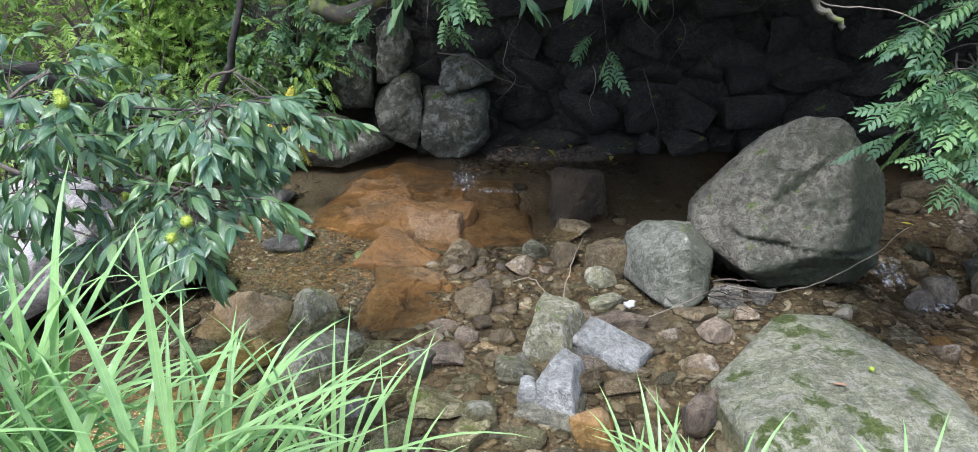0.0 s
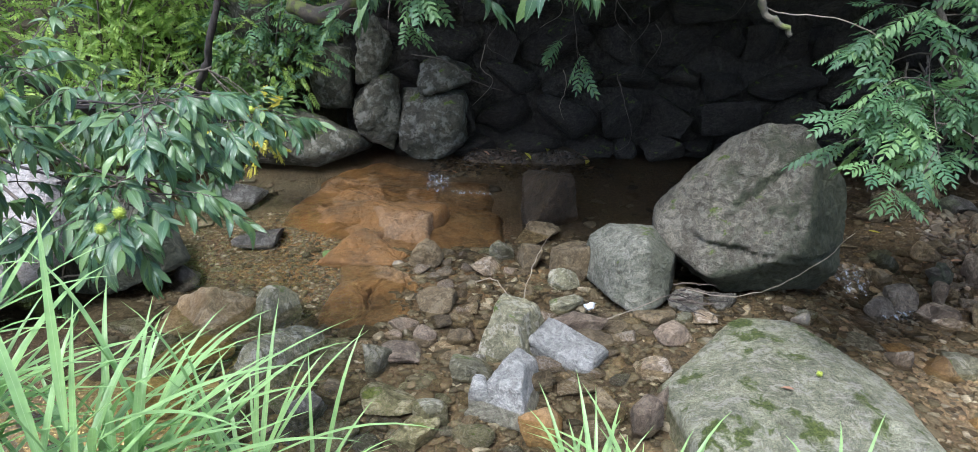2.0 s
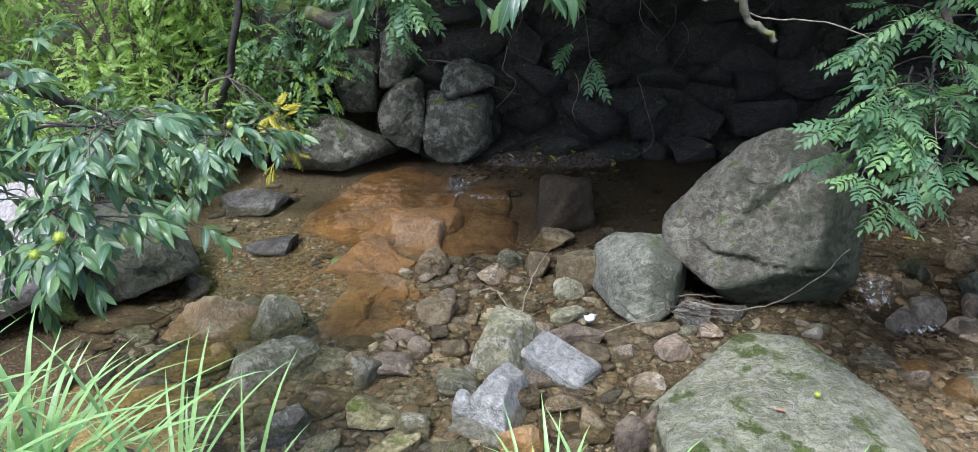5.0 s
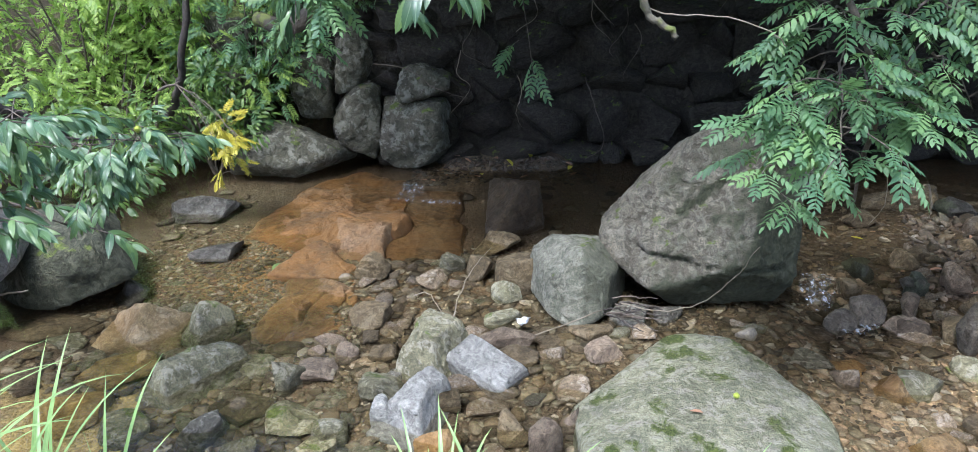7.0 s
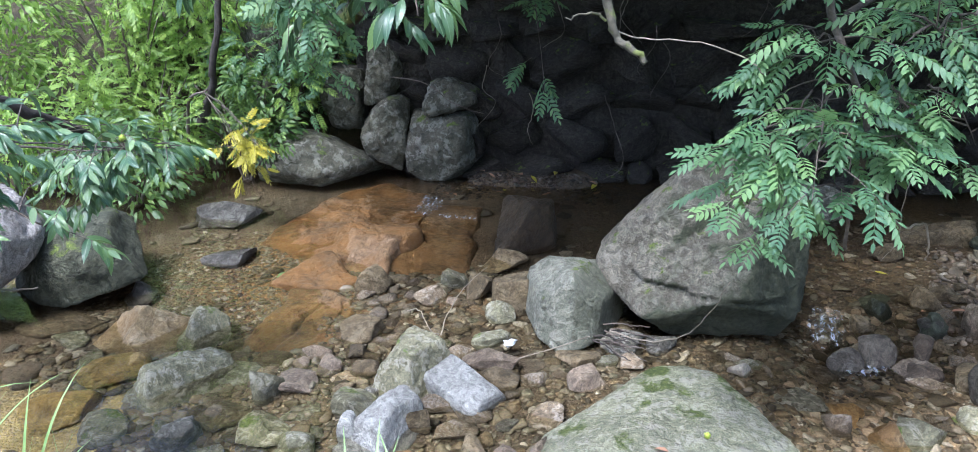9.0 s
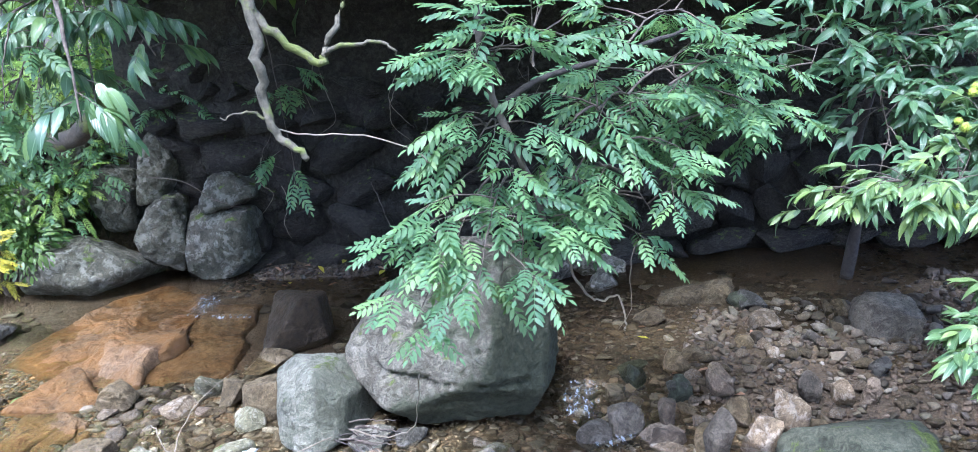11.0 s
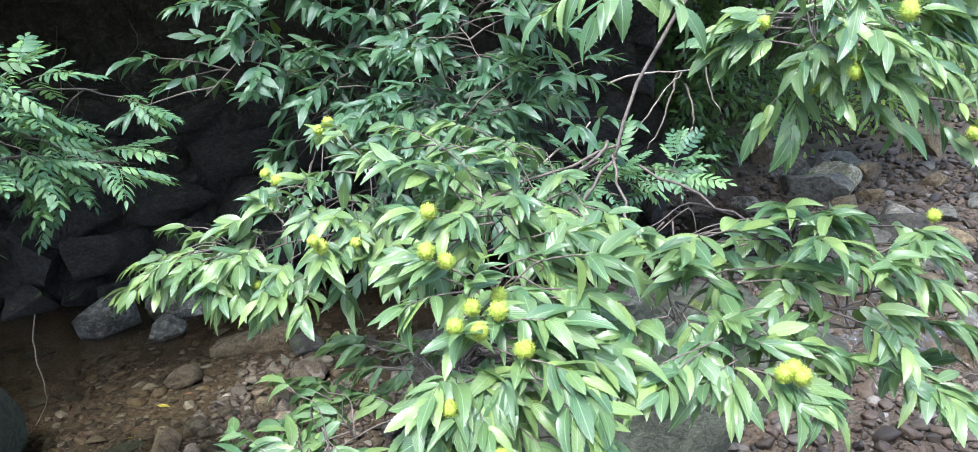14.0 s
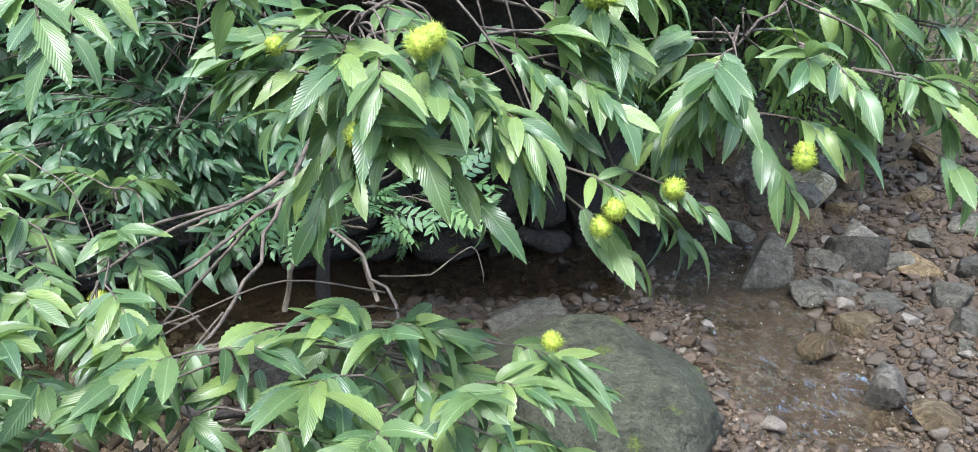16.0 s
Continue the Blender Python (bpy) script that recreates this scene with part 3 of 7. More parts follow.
def ground_z(x, y):
    """Height of the land: path and near bank, channel with a gravel bar, wooded far bank."""
    n = noise.noise(Vector((x * 0.7, y * 0.7, 3.0))) * 0.06 + noise.noise(Vector((x * 2.3, y * 2.3, 7.0))) * 0.035
    near = 1.3 * (1 - smooth(path_y(x) + 1.4, path_y(x) + 3.1, y))
    bar = 0.20 * smooth(3.2, 4.3, x) * smooth(4.9, 5.9, y) * (1 - smooth(6.9, 8.2, y) * (1 - smooth(6.5, 8.5, x)))
    shoal = 0.15 * smooth(-0.9, -0.3, x) * (1 - smooth(2.4, 3.0, x)) * smooth(3.7, 4.4, y) * (1 - smooth(5.9, 6.5, y))
    shoal += 0.10 * smooth(-2.0, -1.4, x) * (1 - smooth(-0.9, -0.3, x)) * smooth(5.3, 5.8, y) * (1 - smooth(6.8, 7.4, y))
    shoal = max(shoal, 0.24 * smooth(-0.4, 0.1, x) * (1 - smooth(1.2, 1.7, x)) * smooth(8.1, 8.5, y))
    bar = max(bar, 0.24 * smooth(5.4, 6.6, x) * (1 - smooth(7.4, 8.2, y) * (1 - smooth(8.0, 9.5, x))))
    bar -= 0.085 * smooth(0.7, 0.3, abs(x - channel_x(y))) * smooth(4.4, 5.0, y)
    up = 0.35 * smooth(9, 16, x)
    line = 9.15 if x > -1.0 else 9.15 - 0.5 * min(2.6, -1.0 - x)
    line += 2.0 * smooth(9.8, 12.0, x) + 0.45 * max(0.0, x - 10.0)
    far = smooth(line, line + (0.5 if -1.2 < x < 8.4 else 2.4), y) * (3.1 if -1.2 < x < 8.4 else 2.0)
    left = 0.3 * smooth(-3.2, -5.5, x) if x < -3.2 else 0.0
    return -0.40 + n + near + max(bar, shoal) + up + far + left


def axis(lo, hi, fine_lo, fine_hi, step, far_step):
    out, v = [], lo
    while v < hi:
        out.append(v)
        gap = max(fine_lo - v, v - fine_hi, 0.0)
        v += min(step + gap * 0.25, far_step)
    return out + [hi]


gx, gy = axis(-60, 70, -4, 11, 0.09, 6), axis(-40, 80, 1.0, 10, 0.09, 6)
gv = [(x, y, ground_z(x, y)) for y in gy for x in gx]
gt = []
nx = len(gx)
for j in range(len(gy) - 1):
    for i in range(nx - 1):
        a = j * nx + i
        gt += [(a, a + 1, a + nx), (a + 1, a + nx + 1, a + nx)]
ground_mesh = tri_mesh("ground", gv, gt)
ground_mesh.materials.append(BED)
ground_mesh.materials.append(SOIL)
zs = np.array([v[2] for v in gv])
tri_z = zs[np.array(gt)].mean(1)
ground_mesh.polygons.foreach_set("material_index", np.where(tri_z > 0.12, 1, 0).astype(np.int32))
ground = tagged(new("ground", ground_mesh), "gravelly brown stream bed between earth banks", "ground", kind="structure")


def riffle(x, y):
    """Choppy wavelets where the side channel runs fast over shallow stones."""
    k = smooth(7.3, 8.2, x)
    return k * (0.02 + 0.042 * noise.noise(Vector((x * 7, y * 5, 1))) + 0.034 * noise.noise(Vector((x * 13, y * 10, 2)))) if k else 0.0


def water_z(x, y):
    """The stream's surface: an upper pool that drops past the big boulder to a lower channel."""
    drop = 0.13 * smooth(2.5, 3.3, x) * (1 - smooth(5.2, 6.1, y))
    return -0.205 - drop + 0.02 * smooth(6.9, 7.6, y) * (1 - smooth(1.5, 3.5, x)) + 0.006 * noise.noise(Vector((x * 3, y * 3, 0))) + riffle(x, y)


wx, wy = axis(-9, 12, -3, 10, 0.05, 0.5), axis(2.0, 11.0, 3.4, 9.5, 0.05, 0.5)
wv = [(x, y, water_z(x, y)) for y in wy for x in wx]
wt = []
nx = len(wx)
for j in range(len(wy) - 1):
    for i in range(nx - 1):
        a = j * nx + i
        wt += [(a, a + 1, a + nx), (a + 1, a + nx + 1, a + nx)]
water = tagged(link("water", tri_mesh("water", wv, wt), WATER), "clear shallow brownish stream water over stones", "water", kind="structure")
water.visible_shadow = False

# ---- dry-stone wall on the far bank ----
wall = tagged(new("wall_north", tri_mesh("wall_core", *rock_arrays(9.7, 0.5, 3.5, 5, chips=0, level=4, rough=0.01, boxy=0.2))), "retaining wall of rough stacked field stones, toned dark as shade", "stone wall", kind="structure")
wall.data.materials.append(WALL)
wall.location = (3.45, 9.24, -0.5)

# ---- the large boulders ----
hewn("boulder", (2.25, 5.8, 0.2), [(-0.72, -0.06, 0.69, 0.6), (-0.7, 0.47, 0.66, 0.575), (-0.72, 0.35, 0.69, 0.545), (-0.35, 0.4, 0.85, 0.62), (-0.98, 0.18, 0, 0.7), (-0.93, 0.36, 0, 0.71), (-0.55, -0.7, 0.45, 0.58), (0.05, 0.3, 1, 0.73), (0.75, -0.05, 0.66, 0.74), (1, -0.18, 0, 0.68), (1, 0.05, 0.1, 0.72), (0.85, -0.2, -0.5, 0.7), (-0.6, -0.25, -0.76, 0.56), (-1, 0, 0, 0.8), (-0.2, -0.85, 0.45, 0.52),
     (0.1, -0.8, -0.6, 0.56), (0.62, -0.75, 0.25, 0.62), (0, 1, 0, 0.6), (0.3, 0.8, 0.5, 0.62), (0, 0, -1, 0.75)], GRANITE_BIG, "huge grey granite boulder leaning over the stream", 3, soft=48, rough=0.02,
     clefts=[((0.34, -0.3, 0.68), (-0.24, -0.45, 0.26), 0.06, 0.032, (-0.35, -0.8, 0.5)), ((0.36, -0.3, 0.74), (0.42, -0.4, 0.4), 0.04, 0.016, (0, -0.9, 0.4)), ((-0.6, -0.4, 0.02), (0.6, -0.6, -0.12), 0.06, 0.022, (0, -1, 0)),
             ((-0.3, -0.5, 0.1), (0.35, -0.6, 0.18), 0.014, 0.012, (0, -1, 0.2)), ((-0.5, -0.4, -0.1), (0.2, -0.6, -0.28), 0.025, 0.02, (0, -1, -0.3)), ((0.3, -0.6, 0.1), (0.55, -0.5, -0.3), 0.016, 0.014, (0.3, -1, 0))])
hewn("boulder", (2.02, 4.0, -0.35), [(0, 0.03, 1, 0.305), (-0.76, 0.65, 0.28, 0.63), (0.85, 0.53, 0.25, 0.63), (-1, -0.05, 0.16, 0.73), (1, -0.05, 0.2, 0.68), (0, -1, 0.25, 0.95), (-0.3, 0.12, 0.95, 0.37), (0.34, 0.05, 0.94, 0.39), (0, -0.3, 0.95, 0.42),
     (0.05, 0.45, 0.9, 0.56), (0, 0, -1, 0.4)], GRANITE_MOSSY, "broad domed granite boulder with green moss patches", 8, soft=34, rough=0.009,
     clefts=[((-0.55, 0.1, 0.25), (-0.2, -0.4, 0.3), 0.012, 0.02, (0, 0, 1)), ((0.2, 0.5, 0.2), (0.5, -0.1, 0.2), 0.012, 0.025, (0.2, 0, 1))])
hewn("boulder", (1.34, 5.34, 0.0), [(-0.9, -0.3, 0.15, 0.235), (-0.62, -0.25, 0.72, 0.222), (0.05, 0.15, 1, 0.262), (0.62, -0.1, 0.7, 0.24), (0.95, -0.3, 0, 0.255), (-0.25, -0.93, 0.25, 0.235), (0.5, -0.82, 0.18, 0.25), (0, 1, 0, 0.3), (-0.5, -0.2, -0.8, 0.29), (0.5, -0.3, -0.8, 0.3), (0, 0, -1, 0.36)],
     SAGE, "rounded pale grey boulder against the huge one", 12, soft=40, level=5, rough=0.008)
rock("boulder", -2.55, 5.66, -0.22, 1.25, 1.05, 0.62, -15, POOL_STONE, "large dark rounded boulder in the pool", 31, chips=4, level=5, rough=0.05, boxy=0.85)
rock("boulder", -3.2, 5.05, 0.0, 1.7, 1.0, 0.5, 14, PALE_SLAB, "big pale slab boulder in full sun", 44, cuts=[(0, -0.3, 1, 0.6)], chips=2, level=5, tilt=(16, -24))
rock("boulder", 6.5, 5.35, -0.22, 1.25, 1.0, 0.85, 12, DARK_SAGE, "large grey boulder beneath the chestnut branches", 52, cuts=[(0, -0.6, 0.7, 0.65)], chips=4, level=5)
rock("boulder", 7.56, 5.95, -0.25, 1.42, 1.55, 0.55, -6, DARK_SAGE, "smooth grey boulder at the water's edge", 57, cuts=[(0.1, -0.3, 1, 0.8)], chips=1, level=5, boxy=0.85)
rock("boulder", 10.5, 9.4, -0.2, 0.7, 0.6, 0.42, 0, GRANITE_GREEN, "rounded grey boulder up the stream", 61, level=4)
rock("boulder", 10.45, 8.2, -0.2, 0.52, 0.45, 0.3, 20, GRANITE, "small rounded grey boulder on the gravel", 62, level=4)
# far bank, left of the wall
hewn("boulder", (-1.72, 8.45, 0.0), [(-0.05, -0.25, 1, 0.31), (0.1, 0.2, 1, 0.33), (-0.6, -0.5, 0.6, 0.5), (-0.2, -0.9, -0.1, 0.46), (0.4, -0.85, -0.15, 0.5), (0.93, -0.1, 0.25, 0.57), (0.6, -0.3, -0.65, 0.5), (-0.95, 0, 0, 0.6), (-0.1, -0.6, -0.75, 0.3), (0, 1, 0, 0.5), (0, 0, -1, 0.35)], BANK_STONE, "long flat-topped grey boulder at the water's edge", 70, soft=30, level=5, rough=0.022, facets=9,
     clefts=[((-0.4, -0.3, 0.3), (0.45, -0.3, 0.25), 0.02, 0.012, (0, -0.6, 0.8))])
hewn("boulder", (-0.38, 8.78, 0.12), [(0, 0, 1, 0.39), (-0.2, -0.15, 0.97, 0.4), (-0.97, -0.1, 0.08, 0.35), (0.97, -0.1, 0.05, 0.38), (-0.1, -1, 0.1, 0.32), (0.55, -0.8, -0.1, 0.4), (-0.6, -0.3, -0.7, 0.42), (0.6, -0.3, -0.72, 0.42), (0, 1, 0, 0.32), (0, 0, -1, 0.42)], BANK_STONE, "upright squarish boulder at the wall's foot", 71, soft=30, level=5, rough=0.022, facets=9)
hewn("boulder", (-0.27, 8.85, 0.68), [(0, 0, 1, 0.2), (-0.6, -0.2, 0.75, 0.27), (0.6, -0.2, 0.75, 0.27), (-1, 0, 0, 0.29), (1, 0, 0, 0.3), (0, -1, 0.1, 0.3), (0, 1, 0, 0.3), (0, 0, -1, 0.19)], BANK_STONE, "rounded brown boulder resting on an upright block", 72, soft=30, level=5, rough=0.022, facets=9)
hewn("boulder", (-0.97, 8.78, 0.3), [(0.1, -0.1, 1, 0.36), (-0.8, -0.2, 0.55, 0.25), (0.8, -0.2, 0.4, 0.28), (-0.95, 0, -0.2, 0.25), (0.95, 0, -0.2, 0.25), (0, -1, 0.1, 0.28), (-0.3, -0.3, -0.9, 0.38), (0, 1, 0, 0.28), (0, 0, -1, 0.45)], BANK_STONE, "upright oval boulder in the bank", 73, soft=30, level=5, rough=0.022, facets=9)
hewn("boulder", (-1.5, 8.95, 0.7), [(0.1, -0.1, 1, 0.36), (-0.85, -0.2, 0.45, 0.22), (0.75, -0.2, 0.6, 0.25), (-0.95, 0, -0.2, 0.25), (0.95, 0, -0.1, 0.25), (0, -1, 0.2, 0.26), (0, 1, 0, 0.28), (0, 0, -1, 0.4)], BANK_STONE, "pointed grey boulder in the bank", 74, soft=30, level=5, rough=0.022, facets=9)
hewn("boulder", (-1.02, 9.0, 1.0), [(0, -0.1, 1, 0.38), (-0.8, -0.2, 0.5, 0.22), (0.8, -0.2, 0.5, 0.22), (-1, 0, 0, 0.2), (1, 0, 0, 0.2), (0, -1, 0.1, 0.25), (0, 1, 0, 0.25), (0, 0, -1, 0.4)], BANK_STONE, "tall narrow boulder standing in the bank", 75, soft=30, level=5, rough=0.022, facets=9)
# rust-stained bedrock showing through the shallows
hewn("bedrock", (-0.82, 7.3, -0.362), [(0.03, 0.1, 1, 0.205), (-0.12, -0.05, 1, 0.23), (-0.85, 0.2, 0.4, 0.62), (0.95, 0.15, 0.25, 0.6), (0.6, 0.7, 0.35, 0.85), (-0.5, 0.8, 0.4, 0.95), (-0.5, -0.8, 0.35, 0.92), (0.35, -0.9, 0.2, 0.95), (0, 0, -1, 0.3)], ORANGE, "broad rust-orange bedrock slab in the shallows", 252, soft=24, rough=0.02, heave=0.05,
     clefts=[((-0.5, 0.5, 0.2), (0.4, 0.35, 0.2), 0.02, 0.02, (0, 0, 1)), ((-0.45, -0.2, 0.2), (0.2, -0.55, 0.2), 0.03, 0.025, (0, 0, 1)), ((0.1, 0.2, 0.2), (0.45, -0.3, 0.2), 0.02, 0.02, (0, 0, 1))])
hewn("bedrock", (-0.1, 7.0, -0.385), [(0.1, -0.02, 1, 0.15), (0.95, 0.1, 0.3, 0.42), (-0.9, 0, 0.3, 0.3), (0, 1, 0.3, 0.85), (0.3, -0.9, 0.3, 0.75), (0, 0, -1, 0.2)], RUST_SLAB, "low rust-brown bedrock shelf under the ripples", 261, soft=24, level=5, rough=0.016, heave=0.04)
hewn("bedrock", (-0.42, 6.55, -0.325), [(-0.25, -0.35, 0.9, 0.22), (0.1, 0.3, 1, 0.25), (0.97, 0, 0.12, 0.24), (-0.8, -0.2, 0.5, 0.3), (-0.1, -0.9, 0.35, 0.42), (0.1, 0.9, 0.35, 0.5), (0, 0, -1, 0.2)], WORN_BEDROCK, "pale worn bedrock hump above the water", 254, soft=14, level=5, rough=0.014, heave=0.04,
     clefts=[((-0.2, 0.1, 0.2), (0.15, -0.4, 0.15), 0.018, 0.014, (0, 0, 1))])
hewn("bedrock", (-0.74, 5.95, -0.375), [(0.04, -0.1, 1, 0.21), (-0.8, 0.45, 0.35, 0.32), (0.75, 0.6, 0.3, 0.3), (0.9, -0.4, 0.2, 0.34), (-0.1, -1, 0.15, 0.2), (0, 0, -1, 0.2)], ORANGE, "wedge of bright rust-orange bedrock", 255, soft=24, level=5, rough=0.01, heave=0.035)
hewn("bedrock", (-0.58, 5.28, -0.42), [(-0.05, -0.08, 1, 0.195), (-0.3, -0.3, 0.9, 0.25), (-0.97, 0.05, 0.2, 0.34), (0.93, 0.1, 0.3, 0.36), (0.1, 1, 0.1, 0.44), (-0.3, -0.9, 0.3, 0.44), (0.45, -0.8, 0.3, 0.45), (0, 0, -1, 0.2)], RUST_SLAB, "cracked rust-brown bedrock block in shallow water", 259, soft=24, rough=0.01, heave=0.04,
     clefts=[((0.06, 0.2, 0.2), (-0.08, -0.4, 0.2), 0.1, 0.02, (0, 0, 1)), ((0.25, 0.4, 0.2), (0.24, -0.35, 0.2), 0.07, 0.02, (0, 0, 1)), ((-0.3, 0.1, 0.2), (0.3, 0.22, 0.2), 0.008, 0.012, (0, 0, 1))])
rock("boulder", -2.38, 8.90, 1.13, 0.7, 0.5, 0.4, 0, MOSS_ROCK, "mossy boulder high in the bank", 81, level=5)
rock("boulder", -2.28, 8.70, 0.52, 0.42, 0.4, 0.4, 0, BANK_STONE, "small grey boulder in the bank", 82, level=4)
rock("boulder", -1.85, 9.10, 0.86, 0.55, 0.5, 0.6, 0, BANK_STONE, "tall grey boulder in the bank", 83, level=5)
# two pale granite blocks among the wet stones
rock("rock", 0.78, 4.52, -0.24, 0.47, 0.36, 0.16, -34, GRANITE_PALE, "pale blue-grey slab of granite in the bed", 301, level=5, boxy=0.32, chips=3, rough=0.04, tilt=(12, 10))
hewn("rock", (0.42, 4.06, -0.17), [(0.15, 1, 0.1, 0.23), (-0.1, -1, 0.35, 0.21), (1, 0.15, 0.25, 0.105), (-1, 0.1, 0.35, 0.105), (-0.2, -0.25, 1, 0.12), (0.35, 0.3, 1, 0.13), (0, 0, -1, 0.2)], GRANITE_PALE, "angular whitish block of granite in the bed", 302, soft=40, level=5, rough=0.006, turn=-22)


# ---- stones of the stream ----
hewn("rock", (0.42, 4.6, -0.14), [(0.1, 1, 0.15, 0.22), (0, -1, 0.5, 0.2), (1, 0, 0.35, 0.145), (-1, -0.1, 0.12, 0.15), (0.1, 0.1, 1, 0.165), (-0.5, -0.3, 0.8, 0.165), (0, 0, -1, 0.2)], GRANITE_GREEN, "greenish grey upright block", 200, soft=34, level=5, rough=0.008, turn=-24)
rock("rock", 0.17, 4.23, -0.22, 0.28, 0.31, 0.10, 8, GRANITE_GREEN, "grey-brown stone lying in the stream bed", 201, level=4)
rock("rock", 0.23, 3.96, -0.22, 0.13, 0.15, 0.14, -10, GRANITE_PALE, "small blue-grey pebble in the bed", 202, level=3)
rock("rock", -0.27, 4.42, -0.22, 0.27, 0.30, 0.07, 14, PINK, "pinkish angular stone in the bed", 203, level=4, boxy=0.55)
rock("rock", -0.15, 4.62, -0.22, 0.17, 0.19, 0.07, -6, PINK, "small reddish stone in the bed", 204, level=3)
rock("rock", 0.95, 5.74, -0.22, 0.44, 0.49, 0.28, 4, BROWN, "brown wedge-shaped stone in the bed", 205, level=4, boxy=0.55)
rock("rock", 0.69, 6.49, -0.22, 0.38, 0.37, 0.08, -14, BROWN, "flat reddish-brown stone in the bed", 206, level=4)
rock("rock", 0.60, 5.84, -0.22, 0.23, 0.26, 0.16, 10, BROWN, "brown stone lying in the stream bed", 207, level=4)
rock("rock", 0.37, 5.99, -0.22, 0.21, 0.23, 0.16, 0, GRANITE_GREEN, "grey-green stone lying in the stream bed", 208, level=3)
rock("rock", 0.25, 5.71, -0.22, 0.25, 0.28, 0.08, 8, TAN, "tan stone lying in the stream bed", 209, level=4)
rock("rock", -0.21, 5.85, -0.15, 0.25, 0.28, 0.12, -10, BROWN, "rounded reddish stone on the orange bedrock", 210, level=4, boxy=0.9)
rock("rock", 0.83, 5.48, -0.22, 0.22, 0.25, 0.12, 14, GRANITE_GREEN, "mossy green stone in the bed", 211, level=4)
rock("rock", 0.87, 4.84, -0.22, 0.42, 0.21, 0.10, -6, PINK, "long flat pinkish stone", 212, level=4)
rock("rock", 0.96, 4.65, -0.22, 0.26, 0.29, 0.06, 4, BROWN, "flat brown stone in the bed", 213, level=4)
rock("rock", 1.16, 4.68, -0.22, 0.22, 0.15, 0.05, -14, TAN, "flat tan stone in the bed", 214, level=4)
rock("rock", 1.51, 4.70, -0.22, 0.27, 0.30, 0.09, 10, PINK, "rounded pinkish stone in the bed", 215, level=4)
rock("rock", 1.43, 4.95, -0.22, 0.31, 0.23, 0.07, 0, BROWN, "brown stone beside the pinkish one", 216, level=4)
rock("rock", 1.71, 5.18, -0.22, 0.31, 0.28, 0.07, 8, GRANITE, "grey stone below the boulders", 217, level=4)
rock("rock", 1.96, 5.20, -0.22, 0.20, 0.22, 0.10, -10, GRANITE, "pale grey stone in the bed", 218, level=3)
rock("rock", 1.76, 4.97, -0.22, 0.20, 0.22, 0.07, 14, TAN, "tan stone lying in the stream bed", 219, level=3)
rock("rock", 0.83, 5.14, -0.22, 0.26, 0.24, 0.06, -6, GRANITE_GREEN, "greenish stone lying in the stream bed", 220, level=4)
rock("rock", 1.29, 4.29, -0.22, 0.22, 0.24, 0.05, 4, TAN, "flat orange-brown stone in the bed", 221, level=4)
rock("rock", 1.28, 3.97, -0.22, 0.14, 0.16, 0.08, -14, PINK, "reddish stone lying in the stream bed", 222, level=3)
rock("rock", 1.14, 3.72, -0.22, 0.19, 0.21, 0.20, 10, PINK, "long pinkish stone in the bed", 223, level=3)
rock("rock", 0.97, 3.89, -0.22, 0.18, 0.20, 0.10, 0, BROWN, "brown stone lying in the stream bed", 224, level=3)
rock("rock", 0.58, 4.12, -0.22, 0.14, 0.15, 0.13, 8, BROWN, "brown stone lying in the stream bed", 225, level=3)
rock("rock", 0.57, 3.71, -0.22, 0.27, 0.31, 0.07, -10, RUSTY, "rust-brown stone lying in the stream bed", 226, level=4)
hewn("rock", (0.82, 6.97, -0.06), [(-0.65, -0.4, 0.65, 0.18), (0.6, -0.75, 0.05, 0.2), (0.1, 0.2, 1, 0.22), (1, 0, 0.1, 0.23), (-1, 0, 0, 0.25), (0, 1, 0, 0.24), (0, 0, -1, 0.27)], DARK_BROWN, "dark wet wedge of rock in the stream", 227, soft=30, level=5, rough=0.012)
rock("rock", -1.21, 4.98, -0.30, 0.34, 0.38, 0.25, -6, GRANITE_GREEN, "rounded grey-brown stone in the bed", 228, level=4, boxy=0.9)
hewn("rock", (-1.64, 4.94, -0.3), [(-0.55, -0.45, 0.7, 0.19), (0.65, -0.35, 0.65, 0.2), (0, 0.7, 0.7, 0.2), (-0.9, 0.1, 0.2, 0.3), (0.95, 0, 0.1, 0.27), (0, -1, 0.15, 0.24), (0, 1, 0, 0.27), (0, 0, -1, 0.15)], RUST_LINE, "pale ridged stone with a rusty water line", 229, soft=26, level=5, rough=0.012)
rock("rock", -1.57, 4.46, -0.34, 0.43, 0.46, 0.15, -14, GOLDEN, "golden-brown sunken stone in the bed", 230, level=4)
hewn("rock", (-1.04, 4.4, -0.27), [(0, 1, 0.25, 0.3), (0, -1, 0.3, 0.3), (1, 0, 0.4, 0.13), (-1, 0, 0.35, 0.13), (0.1, 0.15, 1, 0.17), (0, 0, -1, 0.16)], GRANITE_GREEN, "long lichened green stone leaning in the pool", 231, soft=16, level=5, rough=0.014, turn=-32)
rock("rock", -0.41, 4.28, -0.22, 0.18, 0.20, 0.19, 0, GRANITE_GREEN, "grey-green stone lying in the stream bed", 232, level=3)
